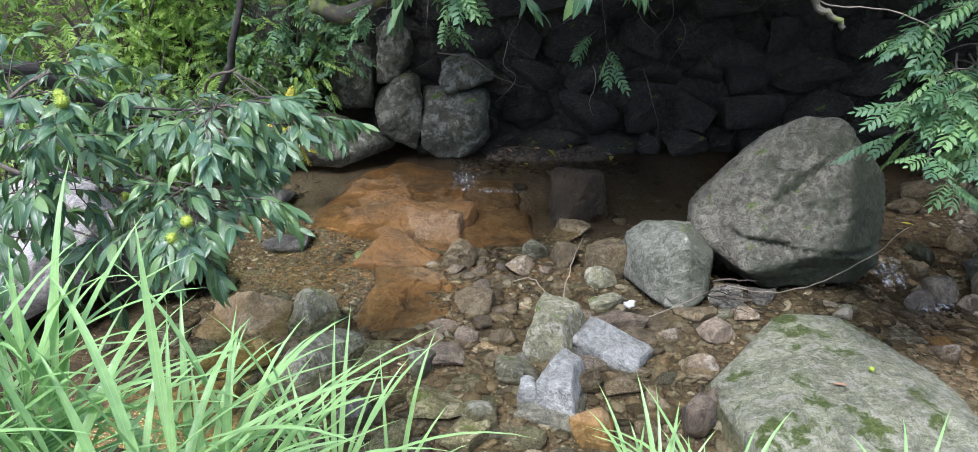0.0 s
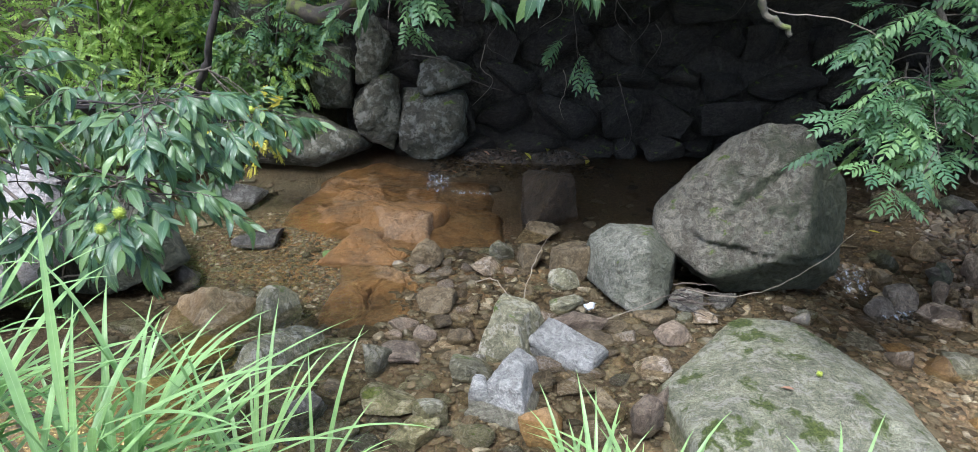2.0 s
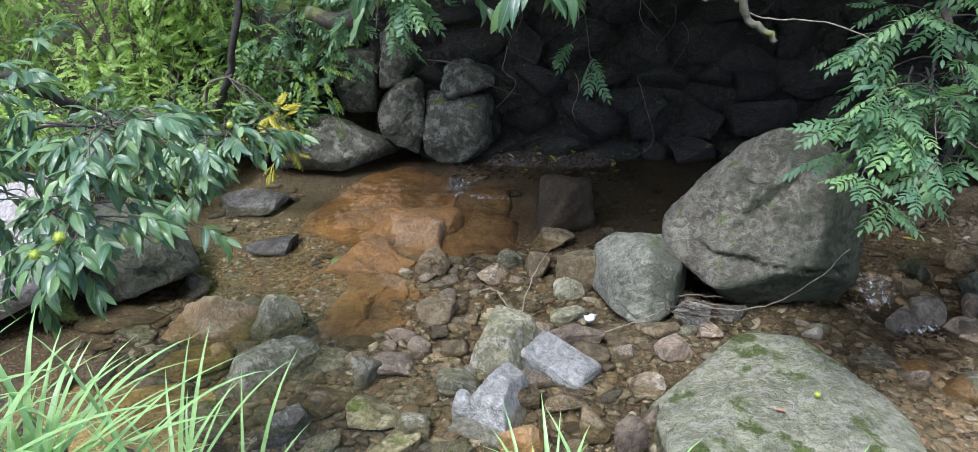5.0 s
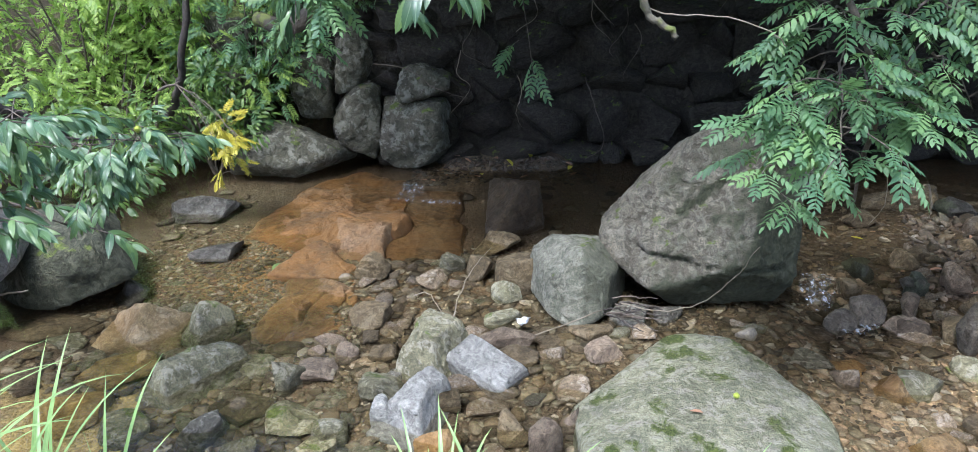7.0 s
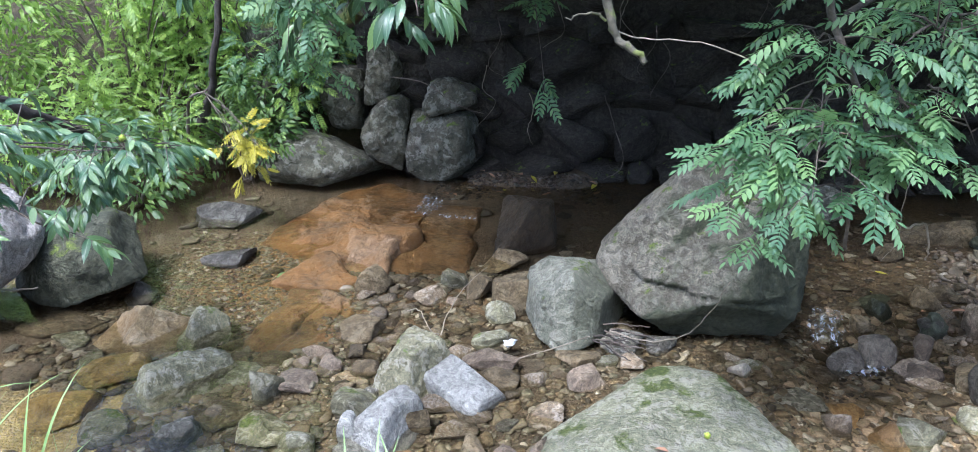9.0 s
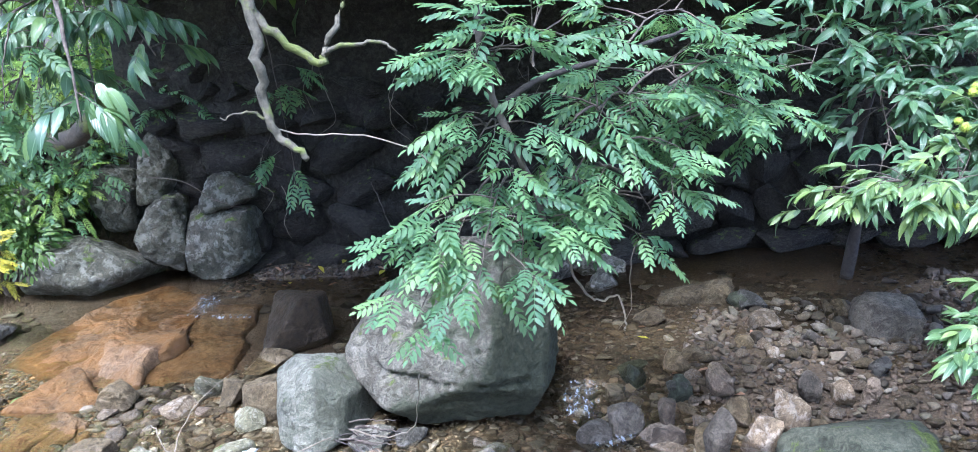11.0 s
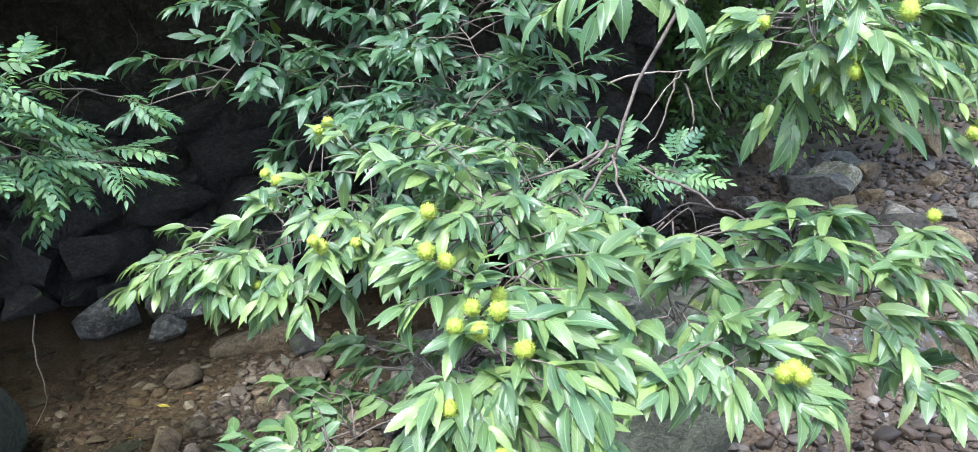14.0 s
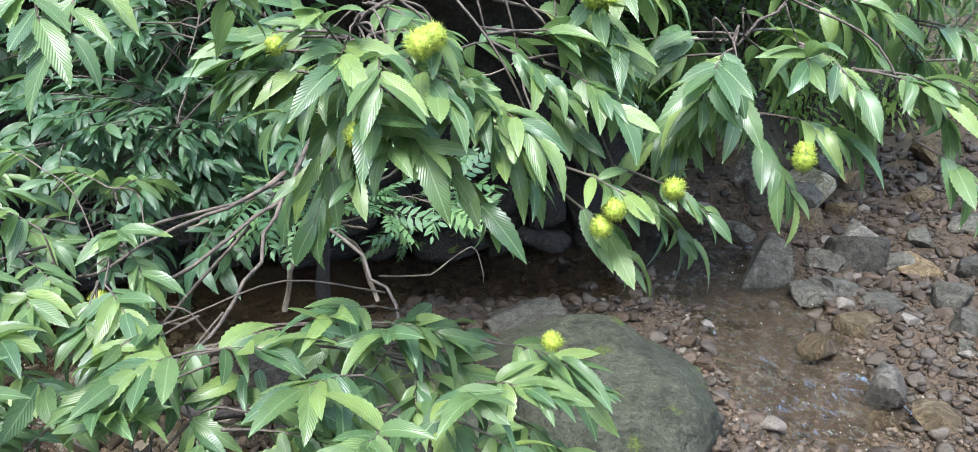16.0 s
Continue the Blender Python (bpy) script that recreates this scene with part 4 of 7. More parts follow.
rock("rock", -1.68, 6.26, -0.22, 0.41, 0.40, 0.09, 8, DARK, "dark flat stone with pale lichen", 233, level=4)
rock("rock", -2.20, 7.30, -0.22, 0.65, 0.64, 0.14, -10, DARK, "flat dark rock in the pool", 234, level=5)
rock("rock", -2.03, 5.48, -0.22, 0.25, 0.28, 0.11, 14, DARK, "small dark stone in the bed", 235, level=4)
rock("rock", -0.61, 4.08, -0.30, 0.31, 0.35, 0.10, -6, BROWN, "brown sunken stone in the bed", 236, level=4)
rock("rock", -0.31, 3.97, -0.30, 0.34, 0.36, 0.08, 4, GRANITE_GREEN, "greenish sunken stone in the bed", 237, level=4)
rock("rock", -0.15, 4.17, -0.30, 0.24, 0.24, 0.05, -14, GRANITE_GREEN, "olive sunken stone in the bed", 238, level=4)
rock("rock", -0.12, 4.43, -0.30, 0.21, 0.23, 0.06, 10, BROWN, "brown stone lying in the stream bed", 239, level=3)
rock("rock", -0.03, 4.54, -0.30, 0.21, 0.24, 0.06, 0, TAN, "tan stone lying in the stream bed", 240, level=3)
rock("rock", -1.66, 3.98, -0.37, 0.46, 0.4, 0.14, 20, GOLDEN, "broad golden stone under the pool's water", 248, level=4)
rock("rock", -1.28, 3.86, -0.36, 0.34, 0.3, 0.12, -30, GRANITE_GREEN, "pale green stone under the pool's water", 247, level=4)
rock("rock", -2.19, 4.84, -0.38, 0.32, 0.35, 0.07, 8, GRANITE_GREEN, "pale sunken stone in the bed", 241, level=4)
rock("rock", -2.35, 5.00, -0.36, 0.54, 0.43, 0.12, -10, BROWN, "dark sunken stone in the bed", 242, level=4)
rock("rock", -0.79, 3.87, -0.40, 0.28, 0.31, 0.24, 14, GRANITE, "large pale sunken stone", 243, level=4)
rock("rock", -1.25, 4.30, -0.36, 0.21, 0.23, 0.07, -6, GOLDEN, "golden sunken stone in the bed", 244, level=3)
rock("rock", -0.06, 3.84, -0.32, 0.22, 0.24, 0.14, 4, GRANITE_GREEN, "green-grey sunken stone in the bed", 245, level=3)
rock("rock", -0.13, 3.70, -0.32, 0.26, 0.30, 0.12, -14, GRANITE_GREEN, "green-grey stone lying in the stream bed", 246, level=4)
rock("rock", -0.73, 4.54, -0.32, 0.26, 0.28, 0.06, 10, GRANITE_GREEN, "olive stone lying in the stream bed", 247, level=4)
rock("rock", -0.10, 5.09, -0.22, 0.30, 0.33, 0.11, 0, BROWN, "brown stone lying in the stream bed", 248, level=4)
rock("rock", 0.08, 4.67, -0.26, 0.20, 0.22, 0.09, 8, BROWN, "brown stone lying in the stream bed", 249, level=3)
rock("rock", 2.75, 4.76, -0.36, 0.35, 0.31, 0.08, -10, GRANITE, "flat grey stone in the bed", 250, level=4)
rock("rock", 2.94, 4.55, -0.36, 0.14, 0.16, 0.18, 14, TAN, "tan stone lying in the stream bed", 251, level=3)
rock("rock", 3.23, 4.56, -0.34, 0.25, 0.29, 0.08, -6, RUSTY, "orange-brown stone lying in the stream bed", 252, level=4)
rock("rock", 3.36, 4.21, -0.34, 0.17, 0.19, 0.04, 4, TAN, "tan stone lying in the stream bed", 253, level=3)
rock("rock", 3.76, 4.76, -0.36, 0.20, 0.22, 0.09, -14, GRANITE_GREEN, "grey stone with moss", 254, level=4, boxy=0.5)
rock("rock", 3.59, 5.32, -0.34, 0.31, 0.20, 0.07, 10, PINK, "flat pinkish stone in the bed", 255, level=4, boxy=0.5)
rock("rock", 3.36, 5.75, -0.28, 0.16, 0.17, 0.11, 0, BROWN, "brown wet stone in the bed", 256, level=3)
rock("rock", 3.40, 5.51, -0.34, 0.17, 0.20, 0.10, 8, TAN, "tan-grey slab lying in the stream bed", 257, level=3, boxy=0.45)
rock("rock", 3.89, 5.22, -0.34, 0.21, 0.25, 0.13, -10, BROWN, "reddish brown stone in the bed", 258, level=4, boxy=0.5)
rock("rock", 3.85, 6.09, -0.20, 0.20, 0.23, 0.11, 14, BROWN, "brown stone lying in the stream bed", 259, level=4)
rock("rock", 3.80, 5.75, -0.22, 0.18, 0.20, 0.09, -6, DARK, "dark stone lying in the stream bed", 260, level=4)
rock("rock", 4.08, 5.76, -0.20, 0.18, 0.20, 0.14, 4, PINK, "pinkish stone lying in the stream bed", 261, level=3)
rock("rock", 3.52, 6.01, -0.24, 0.20, 0.23, 0.09, -14, DARK_GREEN, "dark green stone in the bed", 262, level=4)
rock("rock", 4.73, 6.75, -0.18, 0.25, 0.27, 0.09, 10, TAN, "tan rounded stone in the bed", 263, level=4)
rock("rock", 4.96, 6.39, -0.18, 0.15, 0.16, 0.10, 0, BAR_GREY, "grey stone lying in the stream bed", 264, level=3)
rock("rock", 4.73, 7.17, -0.18, 0.25, 0.29, 0.12, 8, DARK, "dark stone lying in the stream bed", 265, level=4)
rock("rock", 5.40, 6.92, -0.18, 0.15, 0.16, 0.11, -10, BROWN, "brown stone lying in the stream bed", 266, level=3)
rock("rock", 5.65, 6.58, -0.18, 0.51, 0.57, 0.25, 14, BAR_GREY, "big grey stone by the bank", 267, level=4)
rock("rock", 3.55, 6.19, -0.33, 0.24, 0.26, 0.07, -6, DARK_GREEN, "dark green stone in the bed", 268, level=4)
rock("rock", 3.36, 5.87, -0.33, 0.16, 0.17, 0.10, 4, BAR_GREY, "grey stone lying in the stream bed", 269, level=3)
rock("rock", 3.80, 5.71, -0.18, 0.18, 0.20, 0.07, -14, DARK_GREEN, "dark green stone in the bed", 270, level=4)
rock("rock", 4.07, 5.69, -0.18, 0.17, 0.20, 0.13, 10, PINK, "pale pinkish stone in the bed", 271, level=3)
rock("rock", 4.64, 5.58, -0.18, 0.18, 0.20, 0.14, 0, BAR_GREY, "light grey stone in the bed", 272, level=4)
rock("rock", 4.43, 5.32, -0.18, 0.23, 0.25, 0.12, 8, TAN, "tan angular stone in the bed", 273, level=4)
rock("rock", 4.18, 5.10, -0.18, 0.25, 0.27, 0.10, -10, TAN, "tan stone lying in the stream bed", 274, level=4)
rock("rock", 3.90, 5.03, -0.18, 0.17, 0.19, 0.17, 14, BAR_GREY, "grey-brown stone lying in the stream bed", 275, level=3)
rock("rock", 3.60, 5.29, -0.33, 0.30, 0.20, 0.07, -6, PINK, "flat pinkish stone in the bed", 276, level=4)
rock("rock", 3.38, 5.44, -0.33, 0.25, 0.28, 0.16, 4, BAR_GREY, "leaning grey slab in the bed", 277, level=4)
rock("rock", 3.15, 5.30, -0.33, 0.23, 0.25, 0.11, -14, BAR_GREY, "grey stone lying in the stream bed", 278, level=4)
rock("rock", 5.02, 5.51, -0.18, 0.12, 0.14, 0.11, 10, PINK, "pinkish stone lying in the stream bed", 279, level=3)
rock("rock", 5.24, 5.83, -0.18, 0.15, 0.17, 0.09, 0, DARK, "dark stone lying in the stream bed", 280, level=3)
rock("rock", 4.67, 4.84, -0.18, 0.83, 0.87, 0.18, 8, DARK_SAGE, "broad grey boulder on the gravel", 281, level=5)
rock("rock", 4.11, 5.43, -0.18, 0.21, 0.17, 0.05, -10, BROWN, "flat brown stone in the bed", 282, level=4)
rock("rock", 4.58, 6.10, -0.18, 0.12, 0.13, 0.08, 14, TAN, "small tan stone in the bed", 283, level=3)
rock("rock", 3.55, 7.95, -0.18, 0.28, 0.31, 0.12, -6, GRANITE, "pale stone in the shallows", 284, level=4)
rock("rock", 3.81, 7.02, -0.18, 0.27, 0.30, 0.08, 4, BROWN, "brown stone lying in the stream bed", 285, level=4)
rock("rock", 4.85, 5.51, -0.18, 0.14, 0.16, 0.10, -14, TAN, "tan stone lying in the stream bed", 286, level=3)
rock("rock", 4.01, 6.23, -0.18, 0.16, 0.17, 0.07, 10, BROWN, "small brown stone in the bed", 287, level=3)
rock("rock", 4.44, 6.35, -0.18, 0.16, 0.17, 0.08, 0, BROWN, "small brown stone in the bed", 288, level=3)
rock("rock", 3.66, 5.43, -0.18, 0.13, 0.15, 0.06, 8, PINK, "small pink stone in the bed", 289, level=3)
rock("rock", 3.03, 8.14, -0.20, 0.48, 0.54, 0.32, -10, GRANITE, "grey stone in the dark pool", 290, level=4)
rock("rock", 3.53, 8.48, -0.20, 0.53, 0.59, 0.12, 14, GRANITE, "flat grey stone in the dark pool", 291, level=4)
rock("rock", 3.25, 9.18, -0.20, 0.48, 0.53, 0.23, -6, DARK, "dark stone lying in the stream bed", 292, level=4)
rock("rock", 3.49, 7.98, -0.20, 0.27, 0.30, 0.12, 4, GRANITE, "small grey stone in the bed", 293, level=4)
rock("rock", 3.85, 8.78, -0.20, 0.64, 0.71, 0.16, -14, DARK, "long dark stone in the bed", 294, level=5)
rock("rock", 4.69, 7.22, -0.20, 0.25, 0.29, 0.12, 10, DARK_GREEN, "dark mossy stone in the bed", 295, level=4)
rock("rock", 4.32, 7.47, -0.20, 0.74, 0.35, 0.16, 0, BROWN, "flat brown bedrock slab", 296, level=5)
rock("rock", 4.67, 6.75, -0.20, 0.20, 0.22, 0.11, 8, TAN, "tan stone lying in the stream bed", 297, level=4)
rock("rock", 5.34, 6.96, -0.20, 0.15, 0.16, 0.11, -10, BROWN, "brown stone lying in the stream bed", 298, level=3)
rock("rock", 7.37, 7.20, -0.17, 0.61, 0.50, 0.13, 14, SLATE, "smooth grey stone behind the boulder", 299, level=5)
rock("rock", 9.40, 7.83, -0.15, 0.42, 0.47, 0.32, -6, SLATE, "grey wedge stone in the bed", 300, level=4)
rock("rock", 9.62, 7.40, -0.17, 0.32, 0.35, 0.09, 4, SLATE, "grey stone lying in the stream bed", 301, level=4)
rock("rock", 10.01, 7.94, -0.15, 0.31, 0.35, 0.11, -14, SLATE, "grey stone lying in the stream bed", 302, level=4)
rock("rock", 10.66, 7.72, -0.17, 0.37, 0.41, 0.12, 10, BROWN, "brown stone lying in the stream bed", 303, level=4)
rock("rock", 10.51, 7.09, -0.17, 0.24, 0.27, 0.18, 0, SLATE, "grey block lying in the stream bed", 304, level=4)
rock("rock", 10.03, 7.08, -0.17, 0.29, 0.32, 0.09, 8, SLATE, "grey-green stone lying in the stream bed", 305, level=4)
rock("rock", 10.29, 6.59, -0.17, 0.25, 0.28, 0.22, -10, SLATE, "grey stone lying in the stream bed", 306, level=4)
rock("rock", 9.37, 5.97, -0.17, 0.26, 0.29, 0.20, 14, DARK, "dark grey stone in the bed", 307, level=4)
rock("rock", 9.53, 5.68, -0.17, 0.33, 0.30, 0.07, -6, BROWN, "flat brown stone in the bed", 308, level=4)
rock("rock", 9.67, 6.81, -0.17, 0.28, 0.31, 0.10, 4, BROWN, "brown stone lying in the stream bed", 309, level=4)
rock("rock", 11.08, 9.94, -0.15, 0.48, 0.53, 0.29, -14, SLATE, "mossy stone lying in the stream bed", 310, level=4)
rock("rock", 10.30, 9.28, -0.15, 0.71, 0.79, 0.34, 10, SLATE, "rounded boulder lying in the stream bed", 311, level=5)
rock("rock", 10.28, 7.96, -0.15, 0.45, 0.50, 0.26, 0, SLATE, "rounded grey stone in the bed", 312, level=4)
rock("rock", 9.57, 8.73, -0.15, 0.27, 0.30, 0.13, 8, SLATE, "pale stone lying in the stream bed", 313, level=4)
rock("rock", 10.19, 6.35, -0.17, 0.17, 0.20, 0.11, -10, SLATE, "grey stone lying in the stream bed", 314, level=3)
rock("rock", 9.25, 6.55, -0.17, 0.25, 0.28, 0.15, 14, BROWN, "brown stone lying in the stream bed", 315, level=4)


# grey stones strewn beside the side channel
rng = random.Random(88)
spots = []
while len(spots) < 26:
    x, y = rng.uniform(9.3, 12.6), rng.uniform(5.4, 10.2)
    w = rng.uniform(0.2, 0.42)
    if abs(x - channel_x(y)) > 0.55 and all((x - a) ** 2 + (y - b) ** 2 > 0.3 for a, b in spots):
        spots.append((x, y))
        rock("rock", x, y, ground_z(x, y), w, w * rng.uniform(0.7, 1.0), w * rng.uniform(0.35, 0.6), rng.uniform(0, 360), (SLATE, SLATE, BROWN)[len(spots) % 3], ("grey stone lying on the gravel", "grey stone lying on the gravel", "brown stone lying on the gravel")[len(spots) % 3], 330 + len(spots), level=4, boxy=0.6)


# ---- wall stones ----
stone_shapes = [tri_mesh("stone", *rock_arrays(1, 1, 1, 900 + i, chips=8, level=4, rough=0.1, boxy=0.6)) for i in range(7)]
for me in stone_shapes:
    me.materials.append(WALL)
rng = random.Random(21)
row_z = -0.3
row = 0
while row_z < 2.7:
    hgt = rng.uniform(0.26, 0.5)
    x = (-0.95 if row < 3 else -1.3) + rng.uniform(-0.2, 0.2)
    while x < 8.2:
        w = rng.uniform(0.26, 0.85)
        ob = new("stone", rng.choice(stone_shapes))
        ob.parent = wall
        face = 8.68 + 0.05 * row + rng.uniform(-0.05, 0.09)
        ob.matrix_parent_inverse = Matrix.Translation(-wall.location)
        ob.matrix_basis = pose(x + w / 2, face + 0.2, row_z, rng.uniform(-6, 6), rng.uniform(-6, 6), rng.uniform(-8, 8) + 180 * rng.randrange(2)) @ Matrix.Diagonal((w * 1.04, 0.55, hgt * 1.08, 1))
        x += w
    row_z += hgt * 0.93
    row += 1


# ---- leaves and trees ----
def leaf_shape(rows, width, fold=0.25, droop=0.35, teeth=0.12):
    """A blade along +y, 1 long: two halves folded along the midrib, the tip bent down, the edge toothed."""
    verts, uvs, tris = [], [], []
    for i in range(rows + 1):
        t = i / rows
        wd = width * 0.5 * math.sin(math.pi * min(1.0, 0.04 + t ** 0.8 * 0.97)) ** 0.8
        if 0 < i < rows:
            wd *= 1 + (teeth if i % 2 else -teeth)
        if i == rows:
            wd = 0.0
        y, z = t * (1 - 0.25 * droop * t * t), -droop * t * t
        for s in (-1, 0, 1):
            verts.append((s * wd, y, z + abs(s) * wd * fold))
            uvs.append((0.5 + 0.5 * s * (wd / (width * 0.5) if width else 0), t))
    for i in range(rows):
        a = 3 * i
        for k in (0, 1):
            tris += [(a + k, a + k + 1, a + k + 3), (a + k + 1, a + k + 4, a + k + 3)]
    return np.array(verts), np.array(tris), np.array(uvs)


def pinnate_shape(pairs, width=0.5, rows=5):
    """A feathered leaf along +y, 1 long: oval leaflets in pairs along a thin stalk, and one at the tip."""
    lv, lt, lu = leaf_shape(rows, 0.37, 0.1, 0.2, 0.0)
    V, T, U = [], [], []
    count = 0
    rr = random.Random(5)
    for i in range(pairs + 1):
        t = 0.16 + 0.80 * i / pairs
        size = width * 0.5 * (0.75 + 0.55 * math.sin(math.pi * (0.15 + 0.75 * i / pairs)))
        for s in ((-1, 1) if i < pairs else (0,)):
            m = pose(0, t, -0.18 * t * t, -12 + rr.uniform(-10, 10), s * 14, -s * (62 - 14 * i / pairs) + rr.uniform(-6, 6)) @ Matrix.Scale(size, 4)
            a = np.array(m)
            V.append(lv @ a[:3, :3].T + a[:3, 3])
            T.append(lt + count)
            U.append(lu)
            count += len(lv)
    st, tt = tube_arrays([(0, k / 5, -0.18 * (k / 5) ** 2) for k in range(6)], [0.009 - 0.001 * k for k in range(6)], 3)
    V.append(st), T.append(tt + count), U.append(np.full((len(st), 2), 0.5))
    return np.concatenate(V), np.concatenate(T), np.concatenate(U)


def many(shape, matrices):
    """One array of many copies of a shape."""
    v, t, u = shape
    M = np.array([np.array(m) for m in matrices])
    V = np.einsum("nij,kj->nki", M[:, :3, :3], v) + M[:, None, :3, 3]
    T = t[None] + (np.arange(len(M)) * len(v))[:, None, None]
    return V.reshape(-1, 3), T.reshape(-1, 3), np.tile(u, (len(M), 1))


def aim(at, way, up, size, roll=0.0):
    """The pose of a leaf that starts at a place and grows along a way, its face towards up."""
    y = Vector(way).normalized()
    x = y.cross(Vector(up))
    if x.length < 1e-3:
        x = Vector((1, 0, 0))
    x.normalize()
    z = x.cross(y)
    m = Matrix((x, y, z)).transposed().to_4x4()
    return Matrix.Translation(at) @ m @ pose(0, 0, 0, 0, roll, 0) @ Matrix.Scale(size, 4)


CHESTNUT_LEAF = leaf_shape(20, 0.3, 0.3, 0.38, 0.08)
SHADED_LEAF = leaf_shape(10, 0.3, 0.3, 0.38, 0.05)
BROAD_LEAF = leaf_shape(3, 0.36, 0.2, 0.3, 0.0)
CROWN_LEAF = leaf_shape(2, 0.4, 0.2, 0.3, 0.0)
PINNATE_LEAF = pinnate_shape(6, 0.46)
FERN_LEAF = pinnate_shape(7, 0.4, 3)


class Tree:
    """Gathers a tree's twigs, leaves and burrs, then makes its parts."""

    def __init__(self, name, place, label, seed, category="tree"):
        self.ob = empty_thing(name, place, label, category)
        self.rng = random.Random(seed)
        self.leaves, self.twigs, self.burrs, self.limbs, self.at = [], [], [], [], Vector(place)

    def local(self, p):
        return Vector(p) - self.at

    def branch(self, points, r0, r1, mat=None, name="branch", label="", jitter=0.006):
        wood = limb(name, [self.local(p) for p in points], r0, r1, mat or BARK, self.ob, label, seed=self.rng.randrange(9999), jitter=jitter)
        self.limbs.append((wood, np.array([self.local(p)[:] for p in curve_points(points, 4)])))

    def spray(self, base, way, length, count, size, droop=0.6, fan=58, twist=0.6, flat=1.0):
        """A leafy twig: leaves in two rows along it and a tuft at its tip, hanging."""
        r = self.rng
        way = Vector(way).normalized()
        pts = [Vector(base) + way * length * s + Vector((0, 0, -0.25 * length * s * s)) for s in (0, 0.35, 0.7, 1.0)]
        self.twigs.append((pts, 0.003, 0.0016))
        for i in range(count):
            t = 0.25 + 0.75 * (i + 0.5) / count
            p = Vector(base) + way * length * t + Vector((0, 0, -0.25 * length * t * t))
            side = way.cross(Vector((0, 0, 1)))
            if side.length < 0.1:
                side = Vector((1, 0, 0))
            side.normalize()
            side = Matrix.Rotation(r.gauss(0, twist), 3, way) @ side
            s = 1 if i % 2 else -1
            a = radians(fan * (1.1 - 0.75 * t) + r.uniform(-22, 22))
            g = way * math.cos(a) + side * s * math.sin(a) + Vector((0, 0, -droop * r.uniform(0.4, 1.4)))
            up = Vector((flat * r.uniform(-0.35, 0.35), r.uniform(-0.55, 0.15), 1))
            self.leaves.append(aim(p - self.at, g, up, size * r.uniform(0.62, 1.15), flat * r.uniform(-35, 35)) @ Matrix.Diagonal((r.uniform(0.85, 1.2), 1, r.uniform(0.2, 1.7), 1)))

    def bough(self, p0, p1, sprays, size, spread=0.28, r0=0.014, count=9, droop=0.6, length=0.26, sag=0.08, burr=0, fan=58, start=0.35, bare=False, lift=0.1, flat=1.0):
        """A branch from p0 to p1 with leafy twigs along its outer part."""
        r = self.rng
        a, b = Vector(p0), Vector(p1)
        mid = (a + b) / 2 + Vector((0, 0, sag))
        self.branch([a, mid, b], r0, r0 * 0.3, TWIG if bare else None)
        line = curve_points([a, mid, b], 8)
        along = (b - a).normalized()
        for i in range(sprays):
            t = start + (1 - start) * (i + r.random()) / sprays
            p = line[min(len(line) - 1, int(t * (len(line) - 1)))]
            out = Vector((r.gauss(0, 1), r.gauss(-0.15, 0.9), max(-0.3, r.gauss(lift, 0.5)))).normalized()
            way = (along * 0.4 + out).normalized()
            q = p + out * spread * r.random()
            if (q - p).length > 0.08:
                self.twigs.append(([p, (p + q) / 2 + Vector((0, 0, 0.01)), q], 0.005, 0.004))
            self.spray(q, way, length * r.uniform(0.7, 1.2), count, size, droop, fan, 0.6 * flat, flat)
            if i < burr:
                e = q + way * length * 0.6
                for _ in range(r.choice((1, 2, 2, 3))):
                    self.burrs.append(e + Vector((r.uniform(-0.035, 0.035), r.uniform(-0.07, -0.01), r.uniform(0.0, 0.05))))

    def arm(self, points, r0, tips, size, droop=0.6, extra=1, count=12, length=0.18, mat=None):
        """A limb with a leafy, drooping twig end at each of its tips, and burrs at some of them."""
        r = self.rng
        self.branch(points, r0 * 0.8, r0 * 0.35, mat, jitter=0.014)
        line = curve_points(points, 6)
        for x, y, z, burrs in tips:
            p = Vector((x, y, z))
            q = min(line, key=lambda v: (v - p).length + 0.6 * max(0.0, p.z - v.z))
            way = p - q
            way.z *= 0.45
            if way.length < 0.05:
                way = Vector((r.uniform(-1, 1), -0.6, 0))
            way.normalize()
            root = p - way * length * 0.55
            self.twigs.append((curve_points([q, (q + root) / 2 + Vector((r.uniform(-0.04, 0.04), r.uniform(-0.04, 0.04), 0.05)), root], 4), 0.003, 0.0022))
            self.spray(root, way, length, count, size * 0.95, droop, 62, 0.4)
            for _ in range(extra):
                side = Vector((way.x + r.gauss(0, 0.8), way.y + r.gauss(-0.1, 0.8), r.uniform(-0.3, 0.25))).normalized()
                t = r.uniform(0.35, 0.95)
                start = q * (1 - t) + root * t + side * 0.06
                self.twigs.append(([q * (1 - t) + root * t, start], 0.004, 0.003))
                self.spray(start, side, length * r.uniform(0.75, 1.1), count - 2, size * r.uniform(0.78, 1.0), droop, 62, 0.45)
            for k in range(burrs):
                self.burrs.append(p + Vector((r.uniform(-0.035, 0.035), r.uniform(-0.1, -0.05), r.uniform(0.0, 0.06))))

